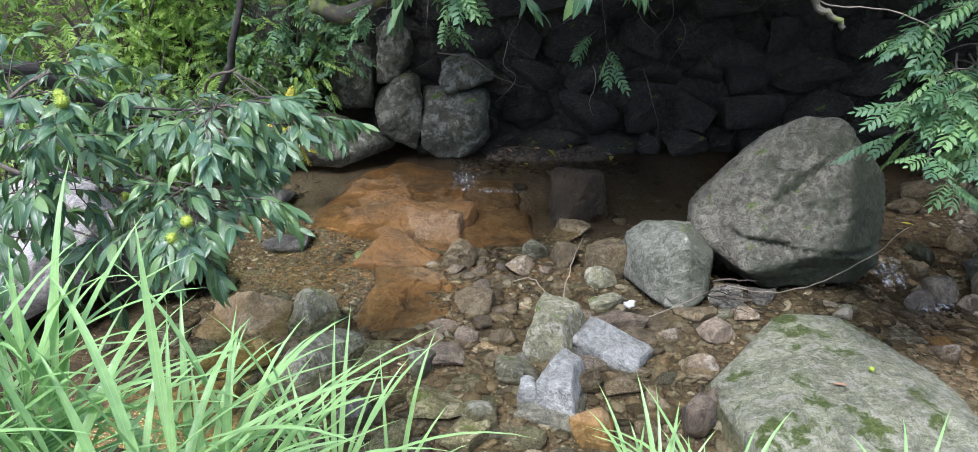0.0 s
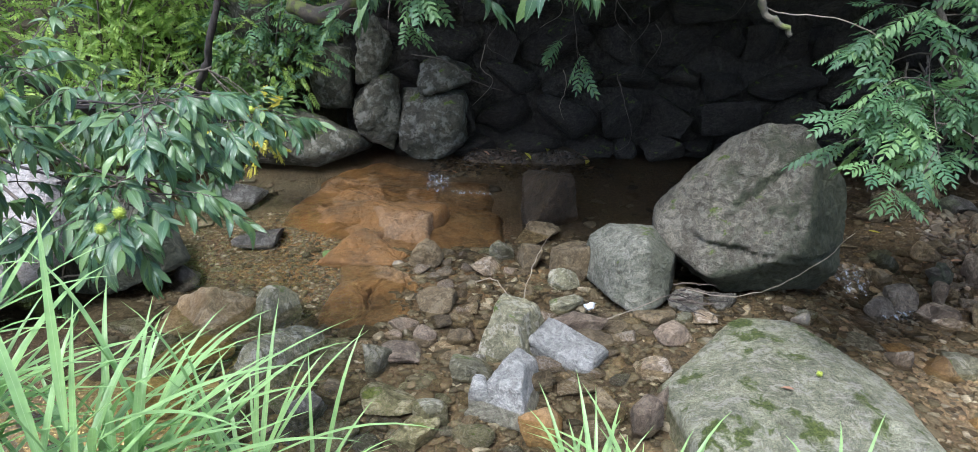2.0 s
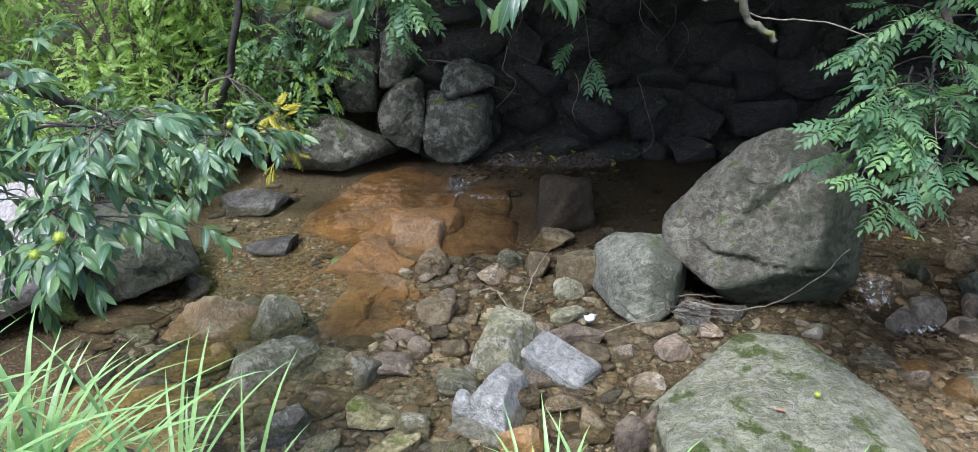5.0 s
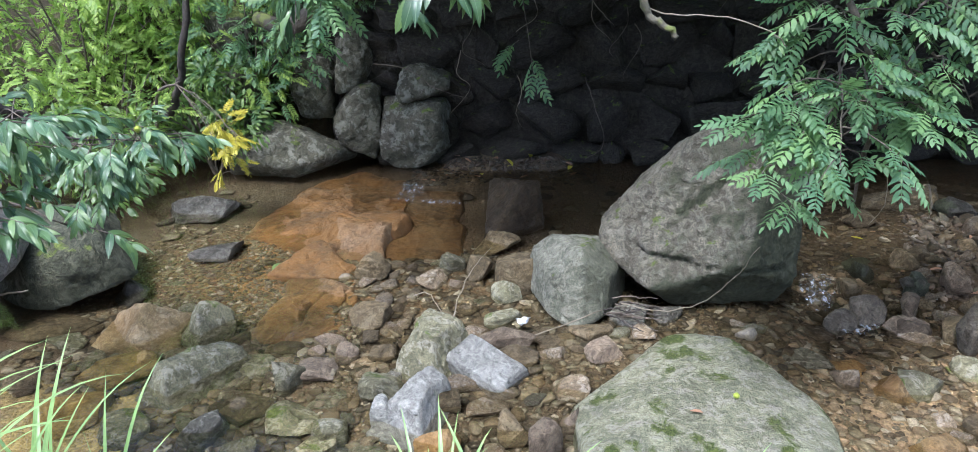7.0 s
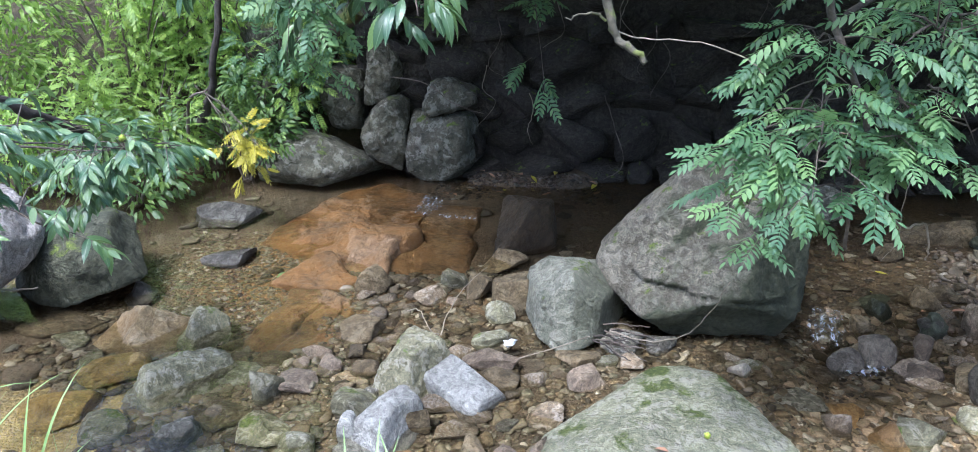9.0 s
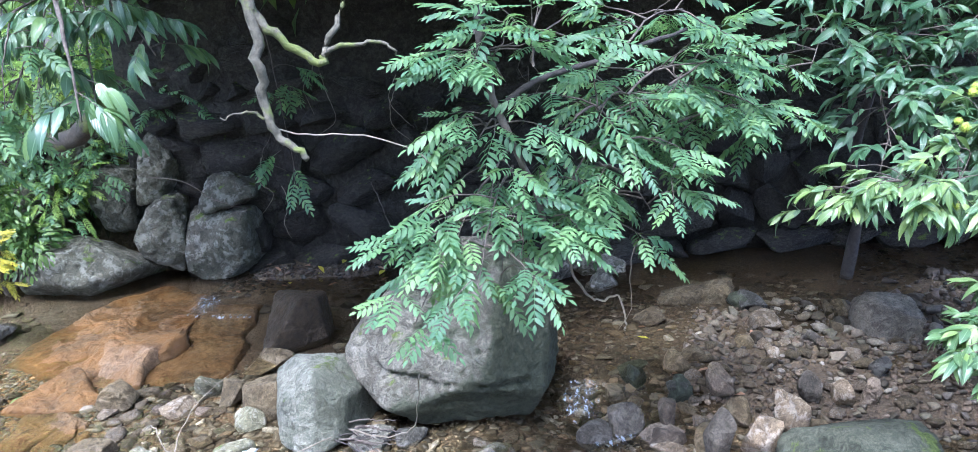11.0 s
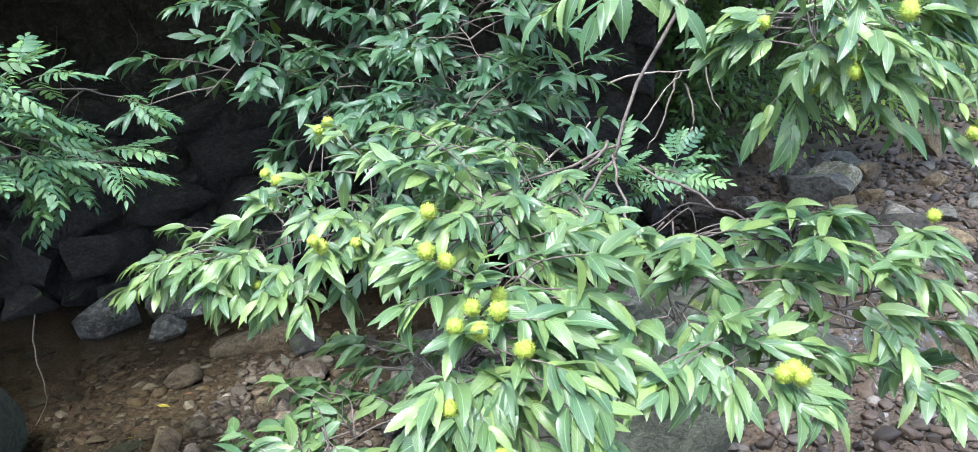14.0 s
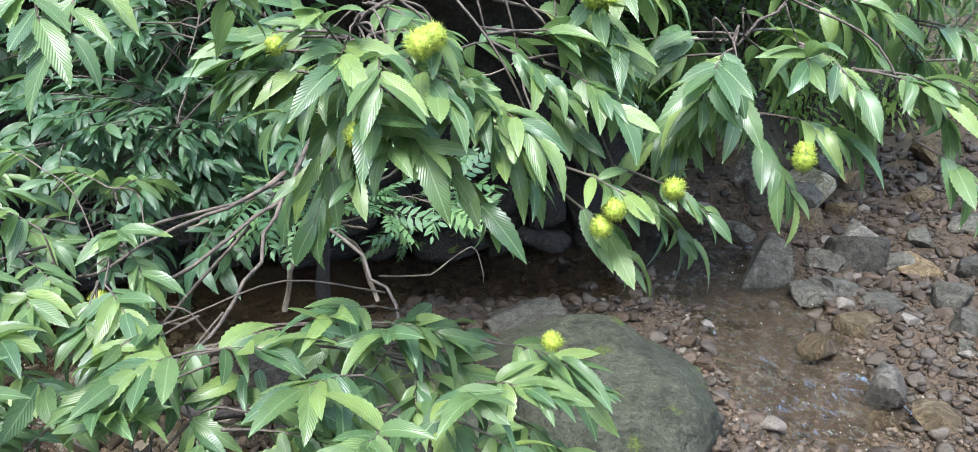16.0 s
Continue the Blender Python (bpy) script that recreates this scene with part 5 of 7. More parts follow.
    def bearer(self, p):
        """The limb that bears what grows at a place."""
        return min(self.limbs, key=lambda w: ((w[1] - np.array(p[:])) ** 2).sum(1).min())[0]

    def finish(self, shape, mat, mat_one, leaf_name="leaf", singles=300, box=None, twig_mat=None):
        """Single leaves near the path as parts, the rest joined; twigs and burrs."""
        r = self.rng
        order = sorted(self.leaves, key=lambda m: (m.translation.y + self.at.y))
        one = tri_mesh(leaf_name, shape[0], shape[1], shape[2])
        one.materials.append(mat_one)
        for m in order[:singles]:
            ob = new(leaf_name, one)
            ob.parent = self.bearer(m.translation)
            ob.matrix_basis = m
        if len(order) > singles:
            tagged(link("foliage", tri_mesh("foliage", *many(shape, order[singles:])), mat, self.ob), kind="stuff")
        V, T, n = [], [], 0
        for pts, r0, r1 in self.twigs:
            v, t = tube_arrays([p - self.at for p in pts], [r0 + (r1 - r0) * i / (len(pts) - 1) for i in range(len(pts))], 4)
            V.append(v), T.append(t + n)
            n += len(v)
        if V:
            tagged(link("brushwood", tri_mesh("brushwood", np.concatenate(V), np.concatenate(T)), twig_mat or BARK, self.ob), kind="stuff")
        for p in self.burrs:
            ob = new("burr", BURR_SHAPES[r.randrange(3)])
            ob.parent = self.bearer(p - self.at)
            ob.matrix_basis = pose(*(p - self.at), r.uniform(0, 360), r.uniform(0, 360), 0) @ Matrix.Scale(r.uniform(0.75, 1.05), 4)
            ob["label"] = "spiny yellow-green chestnut burr"


def burr_mesh(seed, radius=0.0255):
    """A ball crowded with thin spines."""
    r = random.Random(seed)
    v, t = ico(2)
    V, T, n = [v * radius * 0.78], [t], len(v)
    for _ in range(430):
        d = Vector((r.gauss(0, 1), r.gauss(0, 1), r.gauss(0, 1))).normalized()
        a = d.orthogonal().normalized() * 0.0008
        b = d.cross(a)
        tip = d * radius * r.uniform(1.0, 1.22) + Vector((r.gauss(0, 0.002), r.gauss(0, 0.002), r.gauss(0, 0.002)))
        c = d * radius * 0.8
        V.append(np.array([(c + a)[:], (c - 0.5 * a + 0.87 * b)[:], (c - 0.5 * a - 0.87 * b)[:], tip[:]]))
        T.append(np.array([(0, 1, 3), (1, 2, 3), (2, 0, 3)]) + n)
        n += 4
    me = tri_mesh("burr", np.concatenate(V), np.concatenate(T))
    me.materials.append(BURR)
    return me


BURR_SHAPES = [burr_mesh(i) for i in range(3)]

# ---- chestnut by the near bank, over the pool ----
tree = Tree("chestnut_tree", (-3.4, 3.6, -0.1), "young chestnut with drooping toothed leaves and green burrs", 11)
tree.branch([(-3.4, 3.6, -0.1), (-3.1, 3.6, 0.8), (-2.6, 3.7, 1.35), (-2.1, 3.8, 1.5)], 0.04, 0.016, DARKBARK, name="trunk")
tree.arm([(-2.3, 3.75, 1.45), (-1.7, 3.5, 1.6), (-1.1, 3.2, 1.66)], 0.011, [(-0.86, 3.31, 1.70, 0), (-0.79, 3.05, 1.75, 0), (-1.01, 2.79, 1.61, 0), (-1.45, 3.20, 1.73, 0), (-1.26, 3.00, 1.68, 0), (-0.99, 3.15, 1.70, 0), (-1.06, 2.95, 1.66, 0), (-1.24, 3.30, 1.70, 0), (-0.98, 3.40, 1.54, 0), (-1.00, 2.95, 1.57, 0)], 0.118, 0.6, 2, mat=DARKBARK)
tree.arm([(-2.2, 3.8, 1.48), (-1.7, 4.1, 1.4), (-1.1, 4.3, 1.3)], 0.011, [(-0.98, 4.24, 1.39, 1), (-0.78, 4.43, 1.31, 0), (-1.04, 4.30, 1.43, 0), (-1.18, 3.99, 1.08, 0), (-1.35, 4.08, 1.00, 0), (-1.46, 4.17, 1.26, 0), (-0.90, 4.50, 1.31, 0), (-1.03, 3.90, 1.35, 0), (-0.91, 4.35, 1.29, 0), (-1.13, 4.10, 1.17, 0), (-1.02, 4.30, 1.48, 0), (-1.19, 3.80, 1.12, 0), (-1.10, 4.20, 1.21, 0), (-1.27, 4.20, 1.42, 0), (-1.01, 4.40, 1.26, 0)], 0.115, 0.6, 2, mat=DARKBARK)
tree.arm([(-2.4, 3.7, 1.4), (-1.8, 3.3, 1.35), (-1.2, 2.95, 1.35)], 0.011, [(-1.05, 2.75, 1.34, 1), (-1.04, 2.59, 1.35, 1), (-0.81, 2.85, 1.41, 0), (-1.56, 3.43, 1.22, 1), (-1.12, 2.85, 1.45, 0), (-1.00, 2.80, 1.37, 0), (-1.25, 2.90, 1.46, 0), (-1.03, 2.75, 1.19, 0), (-1.30, 2.90, 1.18, 0), (-1.55, 3.00, 1.08, 0), (-0.96, 3.10, 1.45, 0)], 0.118, 0.6, 2, mat=DARKBARK)
tree.arm([(-2.6, 3.7, 1.35), (-2.1, 3.3, 1.55), (-1.7, 3.05, 1.6)], 0.011, [(-1.50, 2.83, 1.79, 2), (-1.66, 2.85, 1.80, 0), (-1.67, 2.90, 1.61, 0), (-1.47, 2.90, 1.58, 0), (-1.72, 2.80, 1.45, 0), (-1.67, 2.90, 1.36, 0), (-1.56, 3.00, 1.30, 0), (-1.73, 3.00, 1.08, 0), (-1.80, 2.80, 1.17, 0), (-1.79, 3.60, 1.86, 0), (-1.91, 3.40, 1.94, 0), (-1.59, 3.50, 1.79, 0), (-1.69, 3.10, 1.67, 0)], 0.118, 0.6, 2, mat=DARKBARK)
for p1, n in (((-1.3, 3.9, 0.95), 7), ((-1.4, 4.6, 1.2), 8), ((-1.6, 3.3, 0.9), 7), ((-2.0, 3.0, 1.05), 7), ((-1.75, 4.9, 1.25), 8), ((-2.05, 4.2, 1.7), 9)):
    tree.bough((-2.5 + 0.3 * p1[0] + 0.55, 3.75, 1.3), p1, n, 0.14, 0.24, droop=0.65, count=10, fan=64)
tree.finish(CHESTNUT_LEAF, CHESTNUT_BLUE, CHESTNUT_BLUE_ONE)

# ---- locust with feathered leaves beside the huge boulder ----
tree = Tree("locust_tree", (3.4, 9.7, 2.6), "locust tree with feathered leaves hanging over the boulder", 12)
tree.branch([(3.4, 9.7, 2.5), (3.3, 7.6, 3.0), (2.95, 5.4, 2.8), (2.6, 4.5, 2.62), (2.55, 4.4, 2.2)], 0.045, 0.025, DARKBARK, name="trunk")
tree.branch([(2.55, 4.4, 2.25), (2.62, 4.4, 1.98), (2.80, 4.3, 1.55), (2.83, 4.5, 1.1), (2.86, 4.6, 0.78)], 0.022, 0.009, label="grey hanging branch")
tree.branch([(2.62, 4.4, 1.98), (2.8, 4.45, 2.1), (3.2, 4.6, 2.2), (3.6, 4.8, 2.3)], 0.02, 0.01, DARKBARK)
for p1, n in (((2.2, 3.9, 1.1), 8), ((2.35, 4.0, 1.3), 9), ((2.5, 4.4, 1.8), 8), ((2.5, 3.85, 1.3), 9), ((2.7, 4.1, 1.35), 8), ((3.4, 4.6, 1.38), 9), ((3.6, 4.6, 1.6), 8), ((3.2, 4.6, 1.85), 9),
              ((2.5, 4.4, 2.25), 9), ((2.8, 4.4, 2.35), 9), ((3.7, 5.1, 2.05), 10), ((4.2, 5.2, 1.75), 9), ((4.1, 5.2, 2.1), 9), ((3.6, 4.9, 2.4), 9), ((3.4, 5.0, 1.9), 9), ((3.9, 5.3, 1.9), 8), ((2.59, 4.40, 1.12), 4), ((2.56, 4.20, 1.38), 4), ((3.07, 4.50, 1.37), 4), ((3.15, 4.45, 1.26), 4), ((2.83, 4.40, 1.32), 4), ((2.55, 4.20, 1.56), 4)):
    tree.bough((0.5 * p1[0] + 1.4, 4.5, 0.5 * p1[2] + 1.0), p1, int(n * (1.2 if p1[2] > 1.7 else 0.85)), 0.22, 0.24, r0=0.007, count=5, length=0.2, droop=0.32, fan=66, start=0.3, flat=0.45)
tree.finish(PINNATE_LEAF, LOCUST, LOCUST_ONE, "compound_leaf")

# ---- chestnut over the upstream pool ----
tree = Tree("chestnut_tree", (8.7, 3.0, 0.5), "spreading chestnut laden with yellow-green spiny burrs", 13)
tree.branch([(8.7, 3.0, 0.3), (8.7, 3.05, 1.5), (8.5, 3.2, 2.6), (8.2, 3.5, 3.6)], 0.09, 0.05, name="trunk")
tree.branch([(8.6, 3.1, 2.4), (7.6, 4.2, 2.75), (6.8, 4.6, 2.55), (6.4, 4.6, 2.1), (6.2, 4.45, 1.75)], 0.010, 0.007)
tree.arm([(6.25, 4.5, 1.8), (5.7, 4.45, 1.65), (5.2, 4.35, 1.6), (4.7, 4.5, 1.5)], 0.008, [(4.77, 4.34, 1.40, 1), (4.85, 4.52, 1.77, 2), (5.05, 4.80, 1.90, 2), (4.64, 4.41, 1.40, 1), (5.03, 3.93, 1.68, 2), (5.10, 4.00, 1.67, 1), (5.25, 3.87, 1.62, 1), (4.34, 4.55, 1.46, 0), (4.53, 4.40, 1.52, 0), (4.65, 4.30, 1.47, 0), (4.94, 4.10, 1.45, 0), (5.09, 4.10, 1.76, 0), (4.82, 4.45, 1.70, 0), (5.12, 4.60, 1.95, 0), (5.19, 4.20, 1.91, 0), (5.51, 4.00, 1.87, 0), (4.27, 4.75, 1.44, 0), (4.18, 4.80, 1.32, 0), (4.48, 4.50, 1.54, 0), (4.41, 4.80, 1.57, 0), (4.73, 4.30, 1.57, 0), (4.72, 4.50, 1.61, 0), (5.02, 4.30, 1.82, 0), (4.84, 4.20, 1.47, 0)], 0.125, 0.4, 2)
tree.arm([(6.2, 4.45, 1.75), (5.8, 4.0, 1.6), (5.55, 3.6, 1.6), (5.35, 3.2, 1.55)], 0.008, [(5.35, 3.54, 1.87, 1), (5.33, 3.42, 1.78, 2), (5.51, 3.34, 1.70, 1), (5.35, 3.12, 1.70, 3), (5.49, 3.12, 1.64, 1), (5.31, 3.05, 1.52, 1), (5.38, 2.96, 1.47, 1), (5.42, 3.22, 1.69, 2), (5.47, 3.80, 1.85, 0), (5.61, 3.50, 1.73, 0), (5.69, 3.30, 1.69, 0), (5.40, 3.25, 1.76, 0), (5.71, 3.55, 1.78, 0), (5.66, 3.10, 1.64, 0), (5.57, 2.95, 1.60, 0), (5.53, 3.10, 1.72, 0), (5.81, 3.50, 1.69, 0), (5.72, 3.30, 1.79, 0), (5.55, 3.00, 1.64, 0), (5.44, 2.95, 1.39, 0), (5.60, 2.90, 1.31, 0), (5.50, 3.10, 1.14, 0)], 0.135, 0.4, 2)
tree.arm([(6.2, 4.45, 1.75), (6.1, 4.0, 1.6), (6.0, 3.6, 1.55), (6.05, 3.2, 1.45)], 0.008, [(6.16, 3.06, 1.48, 3), (5.80, 3.92, 1.65, 2), (6.83, 3.50, 1.68, 1), (6.23, 3.45, 1.76, 0), (7.08, 3.22, 1.25, 3), (5.86, 3.25, 1.60, 0), (6.01, 3.35, 1.68, 0), (6.56, 3.50, 1.76, 0), (6.86, 3.50, 1.61, 0), (6.35, 3.35, 1.67, 0), (6.58, 3.30, 1.52, 0), (6.06, 3.20, 1.60, 0), (6.19, 3.15, 1.54, 0), (6.35, 3.15, 1.48, 0)], 0.135, 0.3, 2)
tree.arm([(6.3, 4.4, 1.72), (6.5, 4.0, 1.6), (6.6, 3.7, 1.5), (6.6, 3.4, 1.4)], 0.007, [(6.60, 3.20, 1.38, 0), (6.86, 3.35, 1.42, 0), (5.81, 3.05, 1.57, 0), (5.97, 3.05, 1.53, 0), (6.67, 3.10, 1.34, 0), (5.99, 3.60, 1.73, 0), (6.44, 3.55, 1.78, 0), (6.54, 3.50, 1.75, 0), (6.41, 3.30, 1.76, 0), (6.50, 3.15, 1.73, 0), (6.66, 3.30, 1.71, 0), (6.77, 3.40, 1.66, 0), (6.06, 3.40, 1.76, 0)], 0.135, 0.3, 2)
tree.arm([(6.1, 4.35, 1.7), (5.7, 4.1, 1.35), (5.3, 3.9, 1.1), (4.8, 3.75, 0.98)], 0.007, [(4.67, 3.65, 0.91, 3), (5.38, 3.44, 0.90, 2), (4.55, 3.70, 0.96, 0), (4.69, 3.90, 1.06, 0), (4.94, 4.10, 1.12, 0), (5.09, 4.20, 1.24, 0), (4.82, 3.90, 1.07, 0), (5.01, 3.70, 1.06, 0), (5.11, 3.50, 0.85, 0), (4.83, 3.70, 1.03, 0), (5.12, 4.20, 1.15, 0), (5.16, 4.00, 1.07, 0), (4.83, 4.10, 1.13, 0), (5.33, 4.20, 1.18, 0), (4.98, 3.90, 1.08, 0), (4.58, 3.80, 1.02, 0), (4.67, 3.75, 0.97, 0), (4.92, 3.60, 0.96, 0), (5.03, 3.50, 1.00, 0), (4.66, 3.80, 1.03, 0), (4.84, 3.80, 1.06, 0)], 0.135, 0.4, 2)
tree.arm([(8.5, 3.2, 2.7), (7.7, 3.9, 2.85), (7.0, 3.8, 2.6), (6.5, 3.6, 2.35)], 0.012, [(6.43, 3.52, 2.09, 1), (6.61, 3.40, 2.30, 2), (6.32, 3.66, 2.29, 2), (6.49, 3.45, 2.18, 2), (6.68, 3.49, 2.07, 0), (7.00, 3.71, 2.34, 2), (6.96, 3.50, 1.96, 2), (7.11, 3.58, 1.96, 1), (6.37, 3.65, 2.26, 0), (6.48, 3.50, 2.26, 0), (6.58, 3.40, 2.22, 0), (6.76, 3.50, 2.14, 0), (6.83, 3.55, 2.28, 0), (6.97, 3.60, 2.27, 0), (6.75, 3.60, 2.18, 0), (6.58, 3.65, 2.38, 0), (6.90, 3.60, 2.17, 0)], 0.127, 0.36, 2)
tree.arm([(8.4, 3.3, 2.8), (8.0, 3.9, 2.7), (7.6, 3.8, 2.45), (7.3, 3.7, 2.28)], 0.009, [(7.36, 3.58, 2.06, 2), (7.27, 3.60, 2.22, 0), (7.21, 3.65, 2.15, 0), (7.40, 3.75, 2.25, 0), (7.55, 3.70, 2.19, 0), (7.68, 3.80, 2.29, 0), (7.93, 3.90, 2.10, 0), (7.70, 3.45, 2.05, 0), (7.56, 3.75, 2.33, 0), (7.20, 3.80, 2.28, 0), (7.84, 3.90, 2.23, 0)], 0.13, 0.5, 2)
tree.arm([(8.3, 3.2, 2.9), (7.2, 3.3, 2.95), (6.3, 3.15, 2.62), (5.8, 3.15, 2.55)], 0.009, [(6.16, 3.00, 2.49, 0), (6.21, 3.00, 2.48, 0), (6.31, 3.30, 2.47, 0), (5.73, 3.10, 2.47, 0), (5.67, 3.20, 2.46, 0), (5.83, 3.10, 2.48, 0)], 0.12, 0.3, 0, count=9)
tree.arm([(6.2, 4.5, 1.8), (5.95, 4.2, 1.75), (5.7, 3.95, 1.7), (5.5, 3.8, 1.65)], 0.008, [(5.33, 4.00, 2.04, 0), (5.46, 4.00, 1.98, 0), (5.63, 3.90, 1.93, 0), (5.70, 4.20, 1.93, 0), (5.44, 3.80, 1.92, 0), (5.60, 3.70, 1.86, 0), (5.73, 3.70, 1.79, 0), (5.44, 3.60, 1.85, 0), (5.84, 4.00, 1.83, 0), (5.92, 3.70, 1.77, 0), (5.54, 4.20, 2.00, 0), (5.33, 3.80, 1.95, 0)], 0.13, 0.4, 2)
tree.finish(CHESTNUT_LEAF, CHESTNUT, CHESTNUT_ONE)

# ---- shaded bush behind it ----
tree = Tree("chestnut_tree", (5.85, 7.9, -0.3), "shaded chestnut behind, the shade put into its leaf colour", 14)
tree.branch([(5.85, 7.9, -0.3), (5.9, 7.85, 0.4), (5.82, 7.8, 1.1), (5.7, 6.9, 2.3)], 0.06, 0.03, DARKBARK, name="trunk")
for p1, n in (((4.5, 5.5, 2.0), 9), ((5.1, 5.5, 1.95), 10), ((5.6, 5.7, 2.0), 10), ((5.5, 5.2, 1.6), 10), ((5.0, 5.6, 1.7), 9), ((6.0, 5.4, 1.8), 10), ((6.3, 5.2, 1.6), 8), ((4.7, 5.7, 2.35), 9), ((5.4, 5.6, 2.4), 9), ((5.9, 5.6, 1.4), 8), ((4.9, 5.2, 1.5), 8), ((5.3, 5.3, 1.3), 8), ((5.7, 5.0, 1.75), 9), ((5.8, 5.1, 2.1), 9), ((5.55, 4.9, 1.5), 8), ((6.1, 5.1, 2.2), 8), ((5.9, 5.0, 1.3), 8)):
    tree.bough((0.5 * p1[0] + 2.8, 6.5, 0.5 * p1[2] + 1.0), p1, int(n * 1.5), 0.14, 0.3, droop=0.25, count=11, fan=70, r0=0.007, sag=0.2)
tree.arm([(5.7, 6.9, 2.3), (5.75, 6.0, 2.0), (5.7, 5.4, 1.75)], 0.012, [(5.31, 4.90, 2.03, 0), (5.46, 5.00, 1.89, 0), (5.66, 5.10, 1.93, 0), (5.84, 5.20, 1.75, 0), (5.35, 4.90, 1.69, 0), (5.51, 5.00, 1.53, 0), (5.65, 5.20, 1.26, 0), (5.25, 5.00, 1.36, 0), (5.96, 5.30, 1.85, 0), (5.18, 4.90, 1.26, 0), (5.60, 5.00, 1.72, 0), (5.76, 5.20, 1.50, 0), (5.25, 4.80, 1.86, 0), (5.19, 4.80, 1.54, 0), (5.45, 5.10, 2.05, 0), (5.73, 5.30, 2.01, 0), (5.98, 5.30, 1.59, 0)], 0.115, 0.25, 4, count=12, length=0.2, mat=DARKBARK)
tree.finish(SHADED_LEAF, SHADED_CHESTNUT, SHADED_CHESTNUT, singles=0)

# ---- sprays hanging from above ----
tree = Tree("chestnut_tree", (0.4, 9.6, 2.6), "chestnut sprays hanging over the dark wall", 15)
tree.branch([(0.4, 9.6, 2.6), (0.3, 7.0, 3.1), (0.5, 4.6, 2.6)], 0.04, 0.015, name="trunk")
tree.bough((0.5, 4.6, 2.6), (0.62, 4.4, 2.02), 4, 0.2, 0.08, droop=0.9, length=0.16, count=8, start=0.75)
tree.bough((0.3, 7.0, 3.1), (-1.2, 5.6, 2.1), 6, 0.18, 0.2, droop=1.0)
tree.bough((-0.2, 6.2, 2.9), (-0.20, 5.60, 2.33), 7, 0.18, 0.16, droop=0.9, start=0.6, count=10)
tree.bough((-0.2, 6.2, 2.9), (0.11, 5.60, 1.89), 7, 0.18, 0.16, droop=0.9, start=0.6, count=10)
tree.bough((-0.2, 6.2, 2.9), (0.53, 5.60, 2.26), 7, 0.18, 0.16, droop=0.9, start=0.6, count=10)
tree.bough((-0.2, 6.2, 2.9), (0.16, 5.60, 2.39), 7, 0.18, 0.16, droop=0.9, start=0.6, count=10)
tree.bough((-0.2, 6.2, 2.9), (-0.41, 5.60, 2.03), 7, 0.18, 0.16, droop=0.9, start=0.6, count=10)
tree.finish(CHESTNUT_LEAF, CHESTNUT_BLUE, CHESTNUT_BLUE_ONE, singles=40)
tree = Tree("locust_tree", (-0.4, 9.6, 2.6), "locust sprays drooping in front of the wall", 16)
tree.branch([(-0.4, 9.6, 2.6), (-0.5, 7.2, 2.9), (-0.4, 5.2, 2.5)], 0.03, 0.012, name="trunk")
for p1, n in (((-0.38, 5.0, 1.72), 8), ((-0.2, 5.1, 1.9), 6), ((1.0, 6.8, 1.15), 5), ((-0.8, 6.4, 1.6), 6)):
    tree.bough((p1[0] * 0.8, p1[1] + 0.2, 2.5), p1, n, 0.22, 0.12, r0=0.006, count=5, length=0.18, droop=0.6)
tree.finish(PINNATE_LEAF, LOCUST, LOCUST_ONE, "compound_leaf", singles=60)

# ---- bleached dead branch ----
dead = Tree("dead_branch", (1.5, 4.5, 3.2), "bleached dead branch with lichen hanging down", 17, "branch")
dead.branch([(1.5, 4.5, 3.2), (1.5, 4.25, 2.75), (1.56, 4.2, 2.5), (1.58, 4.15, 2.25), (1.6, 4.15, 2.03), (1.68, 4.12, 1.92), (1.77, 4.1, 1.86)], 0.035, 0.014, DEADWOOD, jitter=0.014)
dead.branch([(1.56, 4.2, 2.5), (1.68, 4.2, 2.38), (1.84, 4.2, 2.26), (1.88, 4.22, 2.35), (1.96, 4.3, 2.55)], 0.022, 0.012, DEADWOOD, jitter=0.014)
dead.branch([(1.84, 4.2, 2.27), (1.92, 4.2, 2.33), (2.1, 4.2, 2.33), (2.19, 4.2, 2.29)], 0.014, 0.005, DEADWOOD, jitter=0.014)
dead.branch([(1.6, 4.15, 2.04), (1.5, 4.12, 2.06), (1.4, 4.1, 2.05)], 0.008, 0.003, DEADWOOD, jitter=0.014)
dead.branch([(1.62, 4.15, 1.98), (1.78, 4.2, 1.94), (2.0, 4.2, 1.93), (2.22, 4.2, 1.85), (2.3, 4.2, 1.78)], 0.004, 0.003, TWIG, "tendril")

# ---- old trunks in the left bank ----
def leaning_trunk(points, r0, r1, mat, label, seed):
    ob = limb("leaning_tree", points, r0, r1, mat, None, seed=seed, sides=10, jitter=0.02)
    return tagged(ob, label, "tree")


